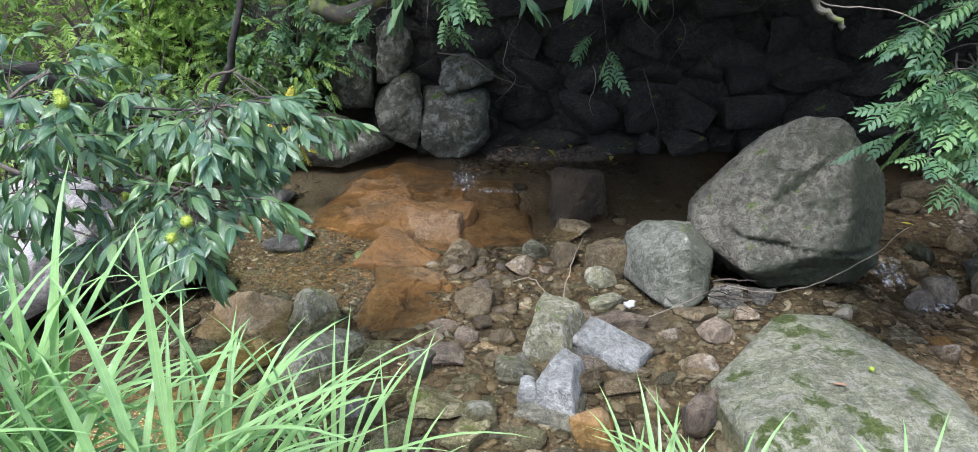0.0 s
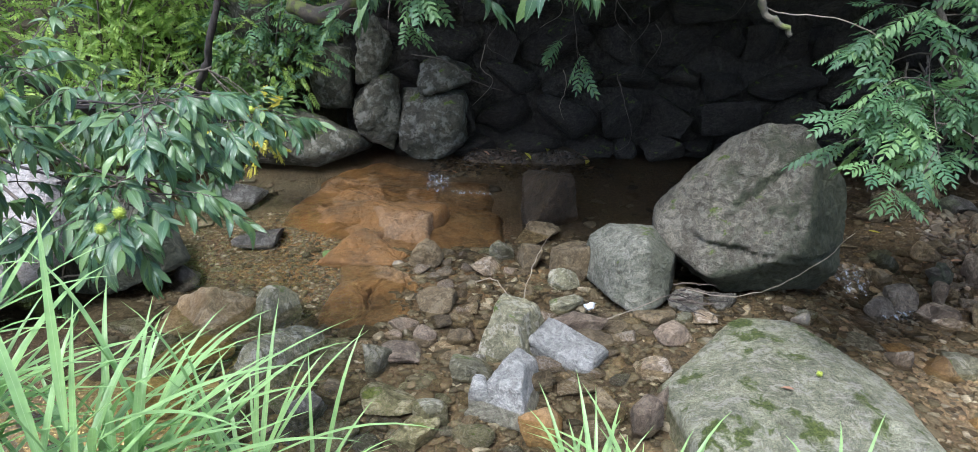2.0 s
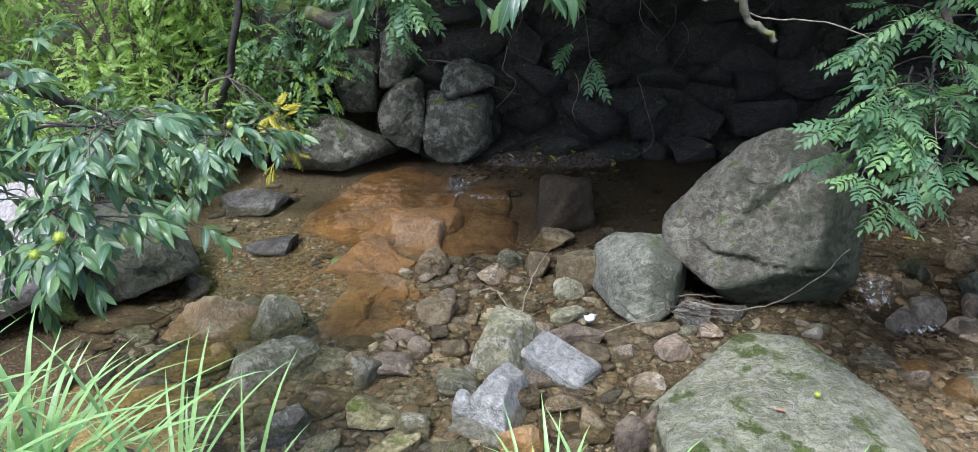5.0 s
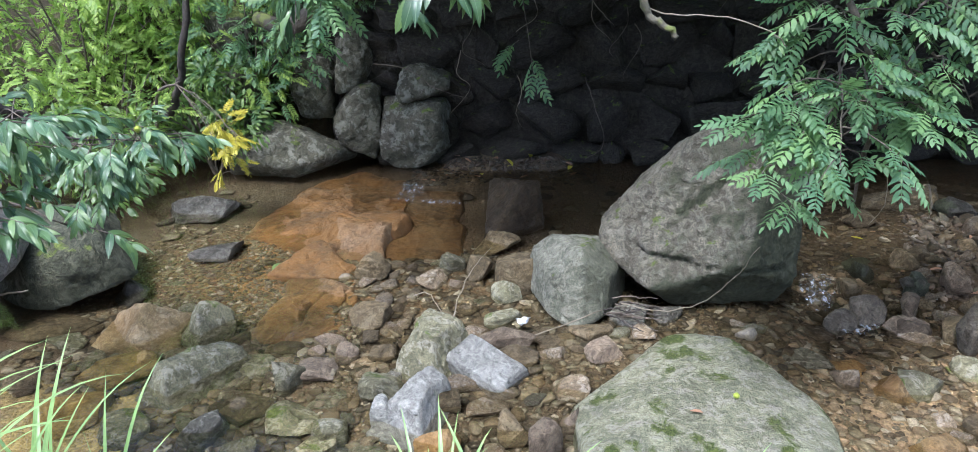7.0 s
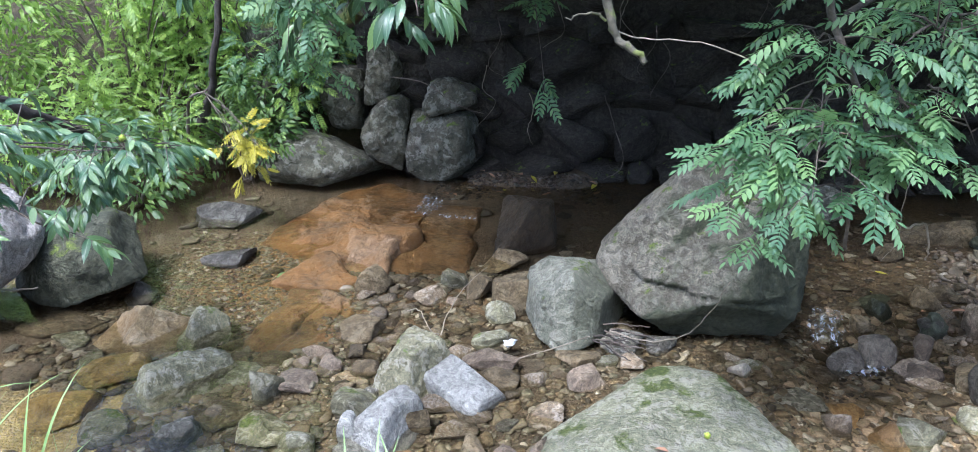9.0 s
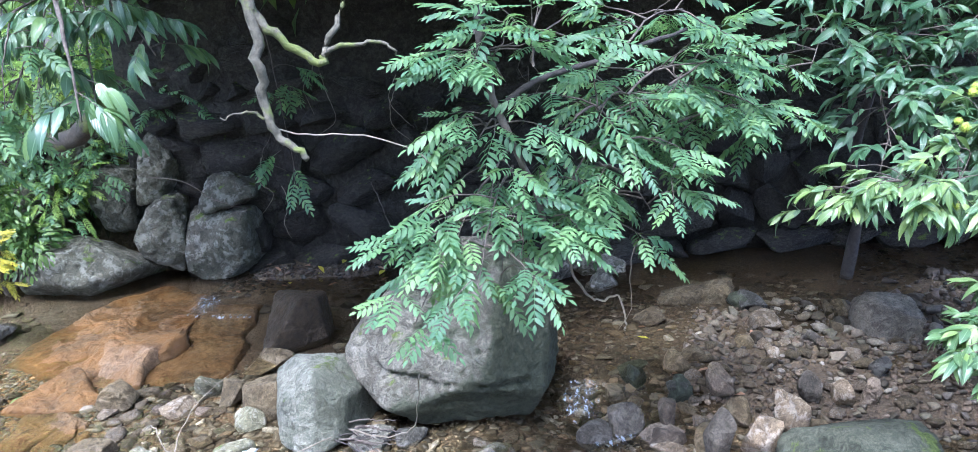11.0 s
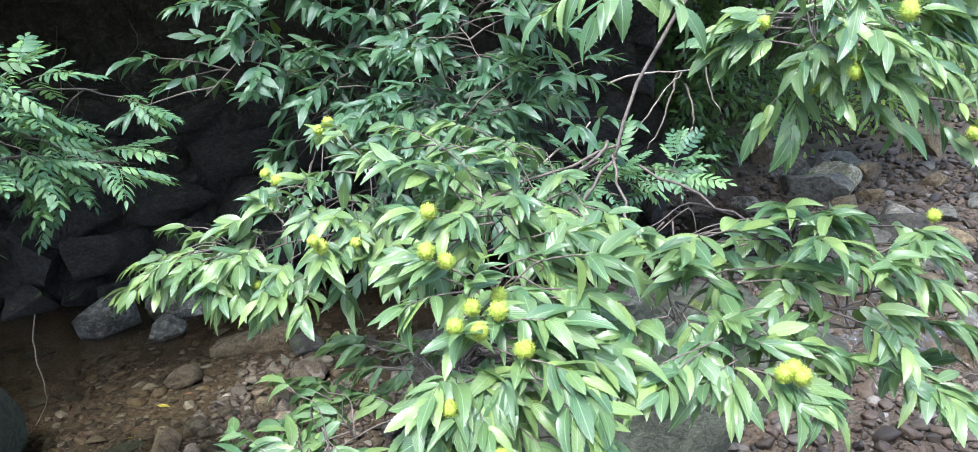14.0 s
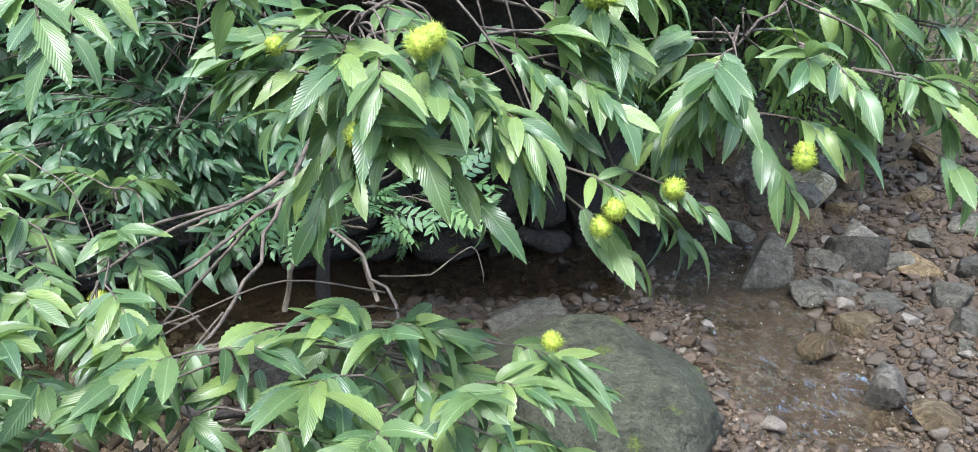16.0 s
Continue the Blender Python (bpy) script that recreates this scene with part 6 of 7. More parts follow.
leaning_trunk([(-2.76, 8.00, 0.52), (-2.54, 7.90, 0.90), (-2.40, 7.80, 1.26), (-2.22, 7.80, 1.96)], 0.045, 0.03, DARKBARK, "dark leaning trunk among the bushes", 1)
leaning_trunk([(-3.46, 5.40, 1.44), (-3.18, 5.60, 1.34), (-3.01, 6.00, 1.06), (-3.00, 6.60, 0.68)], 0.06, 0.04, DARKBARK, "dark bent trunk low over the bank", 2)
leaning_trunk([(-0.81, 7.60, 1.75), (-1.26, 7.70, 1.44), (-1.65, 7.80, 1.51)], 0.1, 0.07, MOSSBARK, "thick moss-grown limb above the boulders", 3)

# ---- bushes on the far left bank and upstream ----
def bush(x, y, z, w, h, leaves, size, mat, label, seed, shape=BROAD_LEAF):
    r = random.Random(seed)
    ob = empty_thing("bush", (x, y, z), label, "bush")
    ms = []
    for k in range(9):
        a = r.uniform(0, 6.28)
        e = Vector((math.cos(a) * w * 0.35, math.sin(a) * w * 0.3, h * r.uniform(0.5, 0.95)))
        v, t = tube_arrays(curve_points([(0, 0, -0.2), e * 0.5 + Vector((0, 0, 0.1)), e], 4), [0.018 - 0.0016 * i for i in range(9)], 5)
        link("stem", tri_mesh("stem", v, t), BARK, ob)
    blobs = [(Vector((r.uniform(-0.4, 0.4) * w, r.uniform(-0.3, 0.3) * w, r.uniform(0.15, 0.9) * h)), r.uniform(0.14, 0.3) * w) for _ in range(16)]
    for _ in range(leaves):
        c, q = r.choice(blobs)
        d = Vector((r.gauss(0, 1), r.gauss(0, 1), r.gauss(0.2, 0.8))).normalized()
        p = c + d * q * r.random() ** 0.4
        ms.append(aim(p, d + Vector((0, 0, -0.4)), (r.uniform(-0.4, 0.4), r.uniform(-0.9, -0.1), 1), size * r.uniform(0.7, 1.4), r.uniform(-22, 22)))
    tagged(link("foliage", tri_mesh("foliage", *many(shape, ms)), mat, ob), kind="stuff")
    return ob


bush(-2.6, 9.2, 0.5, 2.0, 1.7, 900, 0.17, SUNLIT_BUSH, "sunlit feathery bush on the bank", 1, FERN_LEAF)
bush(-2.5, 8.35, -0.1, 1.3, 1.1, 2000, 0.085, BUSH, "low leafy bush behind the pool", 7)
bush(-3.4, 8.0, -0.1, 1.5, 1.3, 600, 0.16, SUNLIT_BUSH, "low feathery bush behind the boulders", 8, FERN_LEAF)
bush(-4.6, 7.2, -0.2, 1.7, 1.4, 2600, 0.075, SUNLIT_BUSH, "low leafy bush over the pool", 9)
bush(-2.2, 8.9, 0.3, 1.3, 1.5, 260, 0.22, LOCUST, "feathery green shrub on the bank", 10, PINNATE_LEAF)
bush(-1.7, 10.2, 1.2, 1.8, 2.0, 2800, 0.09, SUNLIT_BUSH, "tall leafy bush above the boulders", 12)
bush(-3.6, 10.6, 1.2, 2.4, 2.4, 1000, 0.19, SUNLIT_BUSH, "tall feathery bush high on the bank", 13, FERN_LEAF)
bush(-3.2, 9.3, 0.6, 1.8, 1.7, 420, 0.2, SUNLIT_BUSH, "tall feathery shrub on the bank", 11, PINNATE_LEAF)
bush(-3.9, 8.6, 0.4, 2.2, 1.9, 700, 0.2, SUNLIT_BUSH, "sunlit yellow-green feathery bush on the bank", 2, PINNATE_LEAF)
bush(-5.6, 8.0, 0.3, 2.6, 2.1, 3600, 0.09, SUNLIT_BUSH, "sunlit leafy bush on the bank", 3)
bush(-3.3, 7.4, -0.2, 1.4, 0.9, 1100, 0.1, BUSH, "low green bush by the pool", 4)
bush(-1.4, 9.4, 0.9, 1.5, 1.1, 420, 0.2, LOCUST, "feathery green shrub above the boulders", 5, PINNATE_LEAF)
tree = Tree("locust_tree", (-2.9, 7.9, 0.2), "small locust with yellowing feathered leaves", 18)
tree.branch([(-2.9, 7.9, 0.1), (-2.7, 7.7, 0.8), (-2.3, 7.4, 1.0)], 0.02, 0.01, name="trunk")
for p1 in ((-1.62, 6.95, 0.58), (-1.68, 6.9, 0.22), (-1.55, 7.0, 0.42), (-1.75, 6.95, 0.4)):
    tree.bough((-2.35, 7.42, 0.98), p1, 5, 0.17, 0.1, r0=0.006, count=4, length=0.14, droop=0.6, start=0.65)
tree.finish(PINNATE_LEAF, YELLOW, YELLOW, "compound_leaf", singles=70)
for i, (x, y) in enumerate(((10.3, 10.9), (11.6, 11.9), (13.2, 12.3), (16.5, 13.0), (9.4, 10.9), (14.5, 16.0), (18.0, 15.5), (12, 17))):
    bush(x, y, ground_z(x, y) - 0.1, 2.8, 2.2 + 0.3 * (i % 3), 2200, 0.13, (BUSH, SUNLIT_BUSH)[i % 2], "leafy green bush up the valley", 20 + i)

# ---- trees added on the far bank and overhead: their unseen crowns shade the wall ----
for i, (x, y, z, w, h) in enumerate(((8.5, 9.6, 0.1, 0.9, 1.3), (9.2, 9.9, 0.0, 1.0, 1.5), (9.9, 10.3, 0.0, 1.0, 1.3), (8.8, 10.1, 0.9, 1.2, 1.4))):
    bush(x, y, z, w, h, 900, 0.11, BUSH, "shaded leafy bush where the wall ends", 60 + i)
for i, (x, y, w) in enumerate(((10.1, 9.75, 0.5), (11.05, 10.2, 0.55), (9.45, 9.35, 0.36))):
    rock("boulder", x, y, ground_z(x, y) - 0.05, w, 0.85 * w, 0.55 * w, 40 * i, GRANITE, "rounded grey boulder below the bushes", 450 + i, level=4)


def crown_tree(x, y, height, radius, leaves, seed, mat, bottom=2.6, label="tall leafy tree added on the far bank"):
    r = random.Random(seed)
    z0 = ground_z(x, y) - 0.2
    ob = empty_thing("tree", (x, y, z0), label, "tree")
    limb("trunk", [(0, 0, 0), (0.1, -0.1, height * 0.4), (0.0, -0.3, height * 0.9)], 0.14, 0.03, BARK, ob, seed=seed)
    ms = []
    for k in range(14):
        a = r.uniform(0, 6.28)
        s = r.uniform(0.45, 1.0)
        e = Vector((math.cos(a) * radius * s, math.sin(a) * radius * s, r.uniform(bottom, height) - z0))
        limb("limb", [(0, -0.1, height * r.uniform(0.3, 0.6)), e * 0.6 + Vector((0, 0, 0.3 * height * 0.4)), e], 0.05, 0.012, BARK, ob, seed=seed + k, steps=3, sides=5)
        for _ in range(leaves // 14):
            d = Vector((r.gauss(0, 1), r.gauss(0, 1), r.gauss(0, 0.45)))
            ms.append(aim(e + d * radius * 0.26, (r.uniform(-1, 1), r.uniform(-1, 1), r.uniform(-0.8, 0.1)), (r.uniform(-0.5, 0.5), r.uniform(-0.5, 0.5), 1), r.uniform(0.2, 0.36), 0))
    tagged(link("foliage", tri_mesh("foliage", *many(CROWN_LEAF, ms)), mat, ob), kind="stuff")


# unseen low limbs of the far bank's trees, added over the water for shade
def overhang(x, seed, y=10.2, reach=4.2, limbs=22, leaves=140):
    r = random.Random(seed)
    z0 = ground_z(x, y) - 0.2
    ob = empty_thing("tree", (x, y, z0), "leafy tree added to roof and shade the stream", "tree")
    limb("trunk", [(0, 0, 0), (0.1, -0.2, 1.6), (0.0, -0.3, 4.5)], 0.13, 0.05, BARK, ob, seed=seed)
    ms = []
    for k in range(limbs):
        e = Vector((r.uniform(-1.5, 1.5), r.uniform(-reach, 0.3), r.uniform(3.05, 4.3) - z0))
        limb("limb", [(0, -0.2, r.uniform(0.8, 2.5)), e * 0.6 + Vector((0, 0, 0.9)), e], 0.04, 0.01, BARK, ob, seed=seed + k, steps=3, sides=5)
        for _ in range(leaves):
            d = Vector((r.gauss(0, 0.5), r.gauss(0, 0.5), min(0.6, max(-0.35, r.gauss(0, 0.3)))))
            ms.append(aim(e + d, (r.uniform(-1, 1), r.uniform(-1, 1), r.uniform(-0.5, 0.1)), (r.uniform(-0.5, 0.5), r.uniform(-0.5, 0.5), 1), r.uniform(0.2, 0.34), 0))
    tagged(link("foliage", tri_mesh("foliage", *many(CROWN_LEAF, ms)), BUSH, ob), kind="stuff")


for i, x in enumerate((-0.3, 1.4, 3.1, 4.8, 6.5, 8.0)):
    overhang(x, 100 + 40 * i, 10.2, *((5.0, 28, 190) if i < 2 else (4.2, 22, 140)))
# two more, added to shade the gravel upstream
for i, (x, y) in enumerate(((9.2, 11.4), (10.8, 11.8))):
    overhang(x, 380 + 40 * i, y)
for i, (x, y) in enumerate(((0.5, 12.0), (3.5, 12.4), (6.5, 12.2), (9.3, 13.0), (2.0, 14.5), (5.5, 14.5), (-2.8, 12.6), (-5.6, 12.0), (-8.6, 11.0), (-11.5, 9.0))):
    crown_tree(x, y, 7.0, 3.0, 2000, 700 + 40 * i, BUSH)

# unseen bushes added behind the path close the view and cut low sky light
for i in range(9):
    x = -14 + 4.2 * i
    bush(x, -13.0 - (i % 2), ground_z(x, -13) - 0.1, 6.0, 9.0, 900, 0.7, BUSH, "unseen tall hedge-like bush added behind the path", 400 + i)


# larger stones half sunk in the wet channel beside the huge boulder
rng = random.Random(91)
for i, (x, y, w) in enumerate(((2.95, 5.25, 0.3), (3.3, 5.0, 0.24), (3.02, 4.78, 0.27), (3.42, 4.62, 0.34), (3.12, 4.35, 0.26), (3.6, 4.2, 0.28), (3.25, 3.95, 0.36), (3.75, 4.75, 0.22), (3.65, 5.2, 0.26), (3.55, 3.7, 0.3), (3.95, 4.4, 0.25))):
    mat, words = ((TAN, "tan"), (BROWN, "brown"), (RUSTY, "rusty brown"), (GRANITE_GREEN, "greenish grey"))[i % 4]
    rock("rock", x, y, ground_z(x, y) - 0.02, w, w * rng.uniform(0.7, 1.0), w * rng.uniform(0.32, 0.5), rng.uniform(0, 180), mat, words + " stone half sunk in the wet channel", 470 + i, level=4, boxy=0.5)

# ---- loose cobbles and gravel of the bed ----
COBBLE_MATS = [BROWN, BROWN, TAN, GRANITE_GREEN, GRANITE, PINK, TAN, BROWN]
cobble_shapes, COBBLE_ARRAYS = [], {}
for i, mat in enumerate(COBBLE_MATS * 2):
    me = tri_mesh("cobble", *rock_arrays(1, 0.85, 0.6, 500 + i, level=3, boxy=0.65, chips=12))
    me.materials.append(mat)
    cobble_shapes.append(me)
COBBLE_LABELS = {"brown_stone": "brown cobble in the stream bed", "tan_stone": "tan cobble in the stream bed", "greenish_granite": "greenish grey cobble in the bed", "grey_granite": "grey granite cobble in the bed",
                 "pinkish_stone": "pinkish cobble in the stream bed", "dark_wet_stone": "dark wet cobble in the bed"}
taken = [(o.matrix_world.translation.x, o.matrix_world.translation.y, max(o.dimensions.x, o.dimensions.y) * 0.5) for o in scene.objects if o.name.split(".")[0] in ("rock", "boulder", "bedrock")]


def free(x, y, r):
    return all((x - a) ** 2 + (y - b) ** 2 > (q * 0.8 + r * 0.6) ** 2 for a, b, q in taken)


def density(x, y):
    """How thickly stones lie: thick in the middle and on the bar, thin in the sandy pool."""
    if x > 3.0:
        return 1.0 if 4.6 < y < 7.4 else 0.35
    if x < -0.9:
        return 0.04 if y < 4.15 and x < -1.2 else 0.5 if y < 5.0 and x > -2.2 else 0.12
    return 1.0 if y < 6.3 else 0.16


rng = random.Random(77)
made, rest = 0, []
for _ in range(16000):
    x, y = rng.uniform(-2.8, 10.5), rng.uniform(3.3, 8.3)
    w = 0.1 + 0.17 * rng.random() ** 1.6 if y < 5.1 and x < 2.0 else 0.06 + (0.15 if x < 3.0 else 0.1) * rng.random() ** 2.4
    if in_channel(x, y) or rng.random() > density(x, y) or not free(x, y, w * 0.5):
        continue
    taken.append((x, y, w * 0.5))
    m = pose(x, y, ground_z(x, y) - 0.06 * w, rng.uniform(-14, 14), rng.uniform(-14, 14), rng.uniform(0, 360)) @ Matrix.Scale(w, 4)
    k = rng.randrange(len(cobble_shapes)) if x < 3.0 else rng.choice((0, 1, 2, 5, 6, 7, 8, 9, 10, 14, 15))
    if made < 300 and y < 6.4 and x < 6.5 and w > 0.09:
        me = cobble_shapes[k]
        ob = tagged(new("cobble", me), COBBLE_LABELS[me.materials[0].name], "cobble", "cobbles of the stream bed")
        ob.matrix_world = m
        made += 1
    elif len(rest) < 1500:
        rest.append((k, m))
for place, stone_mat, words in (("stream", GRAVEL, "countless brown and grey stones of the bed"), ("bar", DRY_GRAVEL, "countless dark brown stones up the stream")):
    V, T, n = [], [], 0
    for k, m in rest:
        if (m.translation.x > 5.5) != (place == "bar"):
            continue
        fine = 3 if m.to_scale().x > 0.11 else 2
        if (k, fine) not in COBBLE_ARRAYS:
            COBBLE_ARRAYS[k, fine] = rock_arrays(1, 0.85, 0.6, 500 + k, level=fine, boxy=0.65, chips=12)
        v, t = COBBLE_ARRAYS[k, fine]
        a = np.array(m)
        V.append(v @ a[:3, :3].T + a[:3, 3]), T.append(t + n)
        n += len(v)
    tagged(link("gravel", tri_mesh("gravel", np.concatenate(V), np.concatenate(T)), stone_mat), words, "gravel", kind="stuff")

PEBBLES = [rock_arrays(1, 0.8, 0.55, 700 + i, level=2, boxy=0.55, chips=10) for i in range(8)]
GRIT = [rock_arrays(1, 0.8, 0.55, 720 + i, level=1, boxy=0.55, chips=4) for i in range(8)]


def gravel(name, boxes, label, seed, small=0.018, large=0.06, mat=None):
    """A spread of countless small stones resting on the bed."""
    r = random.Random(seed)
    V, T, n = [], [], 0
    for x0, x1, y0, y1, count in boxes:
        for _ in range(count):
            x, y = r.uniform(x0, x1), r.uniform(y0, y1)
            if in_channel(x, y) and r.random() < 0.4:
                continue
            w = small + (large - small) * r.random() ** 2
            v, t = r.choice(PEBBLES if w > 0.032 else GRIT)
            m = np.array((pose(x, y, ground_z(x, y) - 0.1 * w, r.uniform(-25, 25), r.uniform(-25, 25), r.uniform(0, 360)) @ Matrix.Scale(w, 4)))
            V.append(v @ m[:3, :3].T + m[:3, 3]), T.append(t + n)
            n += len(v)
    tagged(link(name, tri_mesh(name, np.concatenate(V), np.concatenate(T)), mat or GRAVEL), label, "gravel", kind="stuff")


gravel("gravel", [(-0.9, 3.0, 3.4, 6.6, 5200), (-2.0, -0.9, 4.5, 6.6, 1300), (-2.4, -0.3, 5.2, 7.0, 3200)], "small brown gravel between the stones", 1)
gravel("gravel", [(-0.6, 2.9, 3.5, 6.4, 2400), (-1.3, -0.6, 3.6, 5.2, 500), (-2.4, -1.3, 4.2, 5.2, 300)], "angular brown stones packed between the cobbles", 6, 0.05, 0.12)
gravel("gravel", [(2.7, 4.0, 3.2, 6.1, 1000)], "wet tan pebbles of the side channel", 7, 0.03, 0.11, gravel_material("pale_wet_gravel"))
gravel("gravel", [(2.9, 6.0, 4.0, 7.6, 5200)], "brown gravel of the bar", 2, 0.014, 0.07, BAR_GRAVEL)
gravel("gravel", [(6.0, 12.0, 4.0, 9.8, 12000)], "dark brown gravel beside the side channel", 5, 0.014, 0.06, DRY_GRAVEL)

gravel("gravel", [(8.3, 9.6, 4.5, 8.1, 6500)], "fine brown gravel under the side channel", 11, 0.015, 0.05, BAR_GRAVEL)
gravel("gravel", [(6.5, 12.5, 4.4, 10.5, 1800), (10.0, 17.0, 7.0, 14.0, 2200)], "rounded stones strewn up the dry stream", 3, 0.04, 0.15, DRY_GRAVEL)

gravel("gravel", [(-0.4, 1.6, 8.15, 8.75, 900)], "brown rubble and leaf litter at the wall foot", 9, 0.015, 0.075, DRY_GRAVEL)

# ---- reeds and grass of the near bank ----
def blade(base, way, length, width, bend, r):
    """An arching grass blade, folded along its middle: places, triangles and uvs."""
    n = 8
    way = Vector(way).normalized()
    side = way.cross(Vector((0, 0, 1)))
    side = side.normalized() if side.length > 0.05 else Vector((1, 0, 0))
    flat = Vector((way.x, way.y, 0))
    flat = flat.normalized() if flat.length > 0.02 else Vector((r.uniform(-1, 1), r.uniform(-1, 1), 0)).normalized()
    V, U, T = [], [], []
    p, d = Vector(base), way.copy()
    for i in range(n + 1):
        t = i / n
        w = width * 0.5 * min(1.0, 3.5 * t + 0.35) * (1 - t ** 2.2)
        up = side.cross(d).normalized()
        for s in (-1, 0, 1):
            V.append((p + side * s * w + up * abs(s) * w * 0.35)[:])
            U.append((0.5 + 0.5 * s, t))
        d = (d + (flat * 0.5 - Vector((0, 0, 1))) * bend * t / n * 2.2).normalized()
        p = p + d * length / n
    for i in range(n):
        a = 3 * i
        for q in (0, 1):
            T += [(a + q, a + q + 1, a + q + 3), (a + q + 1, a + q + 4, a + q + 3)]
    return np.array(V), np.array(T), np.array(U)


def reed(x, y, height, leaves, seed, lean=(0, 0), size=0.42, width=0.016, label="tall green reed with arching blades"):
    """A stem with long blades on alternate sides."""
    r = random.Random(seed)
    z = ground_z(x, y)
    ob = empty_thing("reed", (x, y, z), label, "grass", "reeds of the near bank")
    top = Vector((lean[0], lean[1], height))
    stem = curve_points([(0, 0, -0.03), top * 0.5 + Vector((0, 0, 0.03)), top], 4)
    v, t = tube_arrays(stem, [0.0045 - 0.0003 * i for i in range(len(stem))], 5)
    link("stem", tri_mesh("stem", v, t, np.full((len(v), 2), 0.25)), GRASS, ob)
    for i in range(leaves):
        q = 0.2 + 0.8 * (i + 0.5) / leaves
        base = top * q + Vector((0, 0, 0.02))
        a = r.uniform(0, 6.28)
        lift = r.uniform(0.45, 1.0) + 1.1 * q * r.random()
        v, t, u = blade(base, (math.cos(a) + 0.55, 0.7 * math.sin(a), lift), size * r.uniform(0.75, 1.25), width * r.uniform(0.7, 1.25), r.uniform(0.1, 0.9), r)
        link("blade", tri_mesh("blade", v, t, u), GRASS, ob)


def tuft(x, y, count, height, seed, mat=None, label="small tuft of bright green grass", spread=0.05, width=0.016):
    r = random.Random(seed)
    z = ground_z(x, y)
    ob = empty_thing("grass_tuft", (x, y, z), label, "grass", "grass tufts of the near bank")
    for i in range(count):
        a = r.uniform(0, 6.28)
        v, t, u = blade((r.uniform(-spread, spread), r.uniform(-spread, spread), -0.02), (math.cos(a) * 0.55, math.sin(a) * 0.55, 1), height * r.uniform(0.6, 1.15), width * r.uniform(0.7, 1.2), r.uniform(0.3, 1.3), r)
        link("blade", tri_mesh("blade", v, t, u), mat or GRASS, ob)


rng = random.Random(5)
for i in range(34):
    x = -1.95 + 1.2 * (i + rng.random()) / 34
    y = rng.uniform(1.35, 2.0)
    reed(x, y, rng.uniform(0.3, 0.66) - 0.26 * smooth(-1.3, -0.75, x), 8, 40 + i, (rng.uniform(-0.08, 0.26), rng.uniform(-0.02, 0.2)), 0.58, 0.026)
for i, (x, y, h) in enumerate(((-0.6, 2.1, 0.3), (-0.45, 2.2, 0.22), (-0.72, 1.95, 0.36), (-0.55, 1.9, 0.24), (-0.68, 2.25, 0.3))):
    reed(x, y, h, 8, 91 + i, (0.14, 0.1), 0.5, 0.018)
for i, (x, y, n, h) in enumerate(((0.68, 2.75, 7, 0.78), (0.92, 2.8, 9, 0.8), (1.02, 2.78, 8, 0.76), (0.8, 2.7, 5, 0.66), (1.75, 2.75, 3, 0.72), (0.45, 2.7, 4, 0.5))):
    tuft(x, y, n + 8, h * 1.02, 60 + i, width=0.032, spread=0.09)
for i, (x, y) in enumerate(((-1.0, 2.95), (-0.8, 3.0), (-0.6, 3.0), (-1.25, 2.95), (-0.9, 3.05))):
    tuft(x, y, 16, 0.6, 80 + i, DRY if i % 2 else None, "wispy tuft of pale dry grass" if i % 2 else "thin tuft of green grass", 0.1, 0.004)

# ---- litter: foam scraps, washed-up twigs, bare roots ----
def scrap(x, y, z, w, turn, seed):
    v, t = rock_arrays(w, w * 0.7, w * 0.35, seed, level=3, rough=0.6, boxy=1.2)
    ob = tagged(link("foam_scrap", tri_mesh("foam_scrap", v, t), FOAM), "torn scrap of white foam caught between stones", "litter")
    ob.matrix_world = pose(x, y, z, 0, 0, turn)


scrap(0.98, 5.0, -0.17, 0.11, 30, 1)


def twig(points, r0, r1, label, mat=None, seed=1, category="twig"):
    ob = limb("twig", points, r0, r1, mat or TWIG, None, seed=seed, sides=6)
    return tagged(ob, label, category)


twig([(1.62, 4.98, 0.0), (1.85, 4.8, 0.04), (2.05, 4.6, 0.2), (2.15, 4.2, 0.55), (2.2, 3.95, 0.85)], 0.0045, 0.0025, "long pale twig leaning on the boulder", seed=2)
for i in range(16):
    r = random.Random(30 + i)
    a = Vector((1.56 + r.uniform(-0.05, 0.15), 5.08 + r.uniform(-0.08, 0.08), -0.13 + r.uniform(0, 0.08)))
    b = a + Vector((r.uniform(0.1, 0.32), r.uniform(-0.14, 0.03), r.uniform(-0.08, 0.02)))
    twig([a, (a * 2 + b) / 3 + Vector((0, 0.006, 0.012)), (a + b * 2) / 3 + Vector((0, -0.006, 0.004)), b], 0.006, 0.003, "washed-up dry twig against the boulder", [BARK, DARKBARK, BARK][i % 3], seed=i)
twig([(0.18, 5.35, -0.15), (0.3, 5.2, -0.05), (0.42, 5.05, -0.12), (0.5, 4.95, -0.1)], 0.005, 0.003, "thin bent twig among the stones", seed=21)
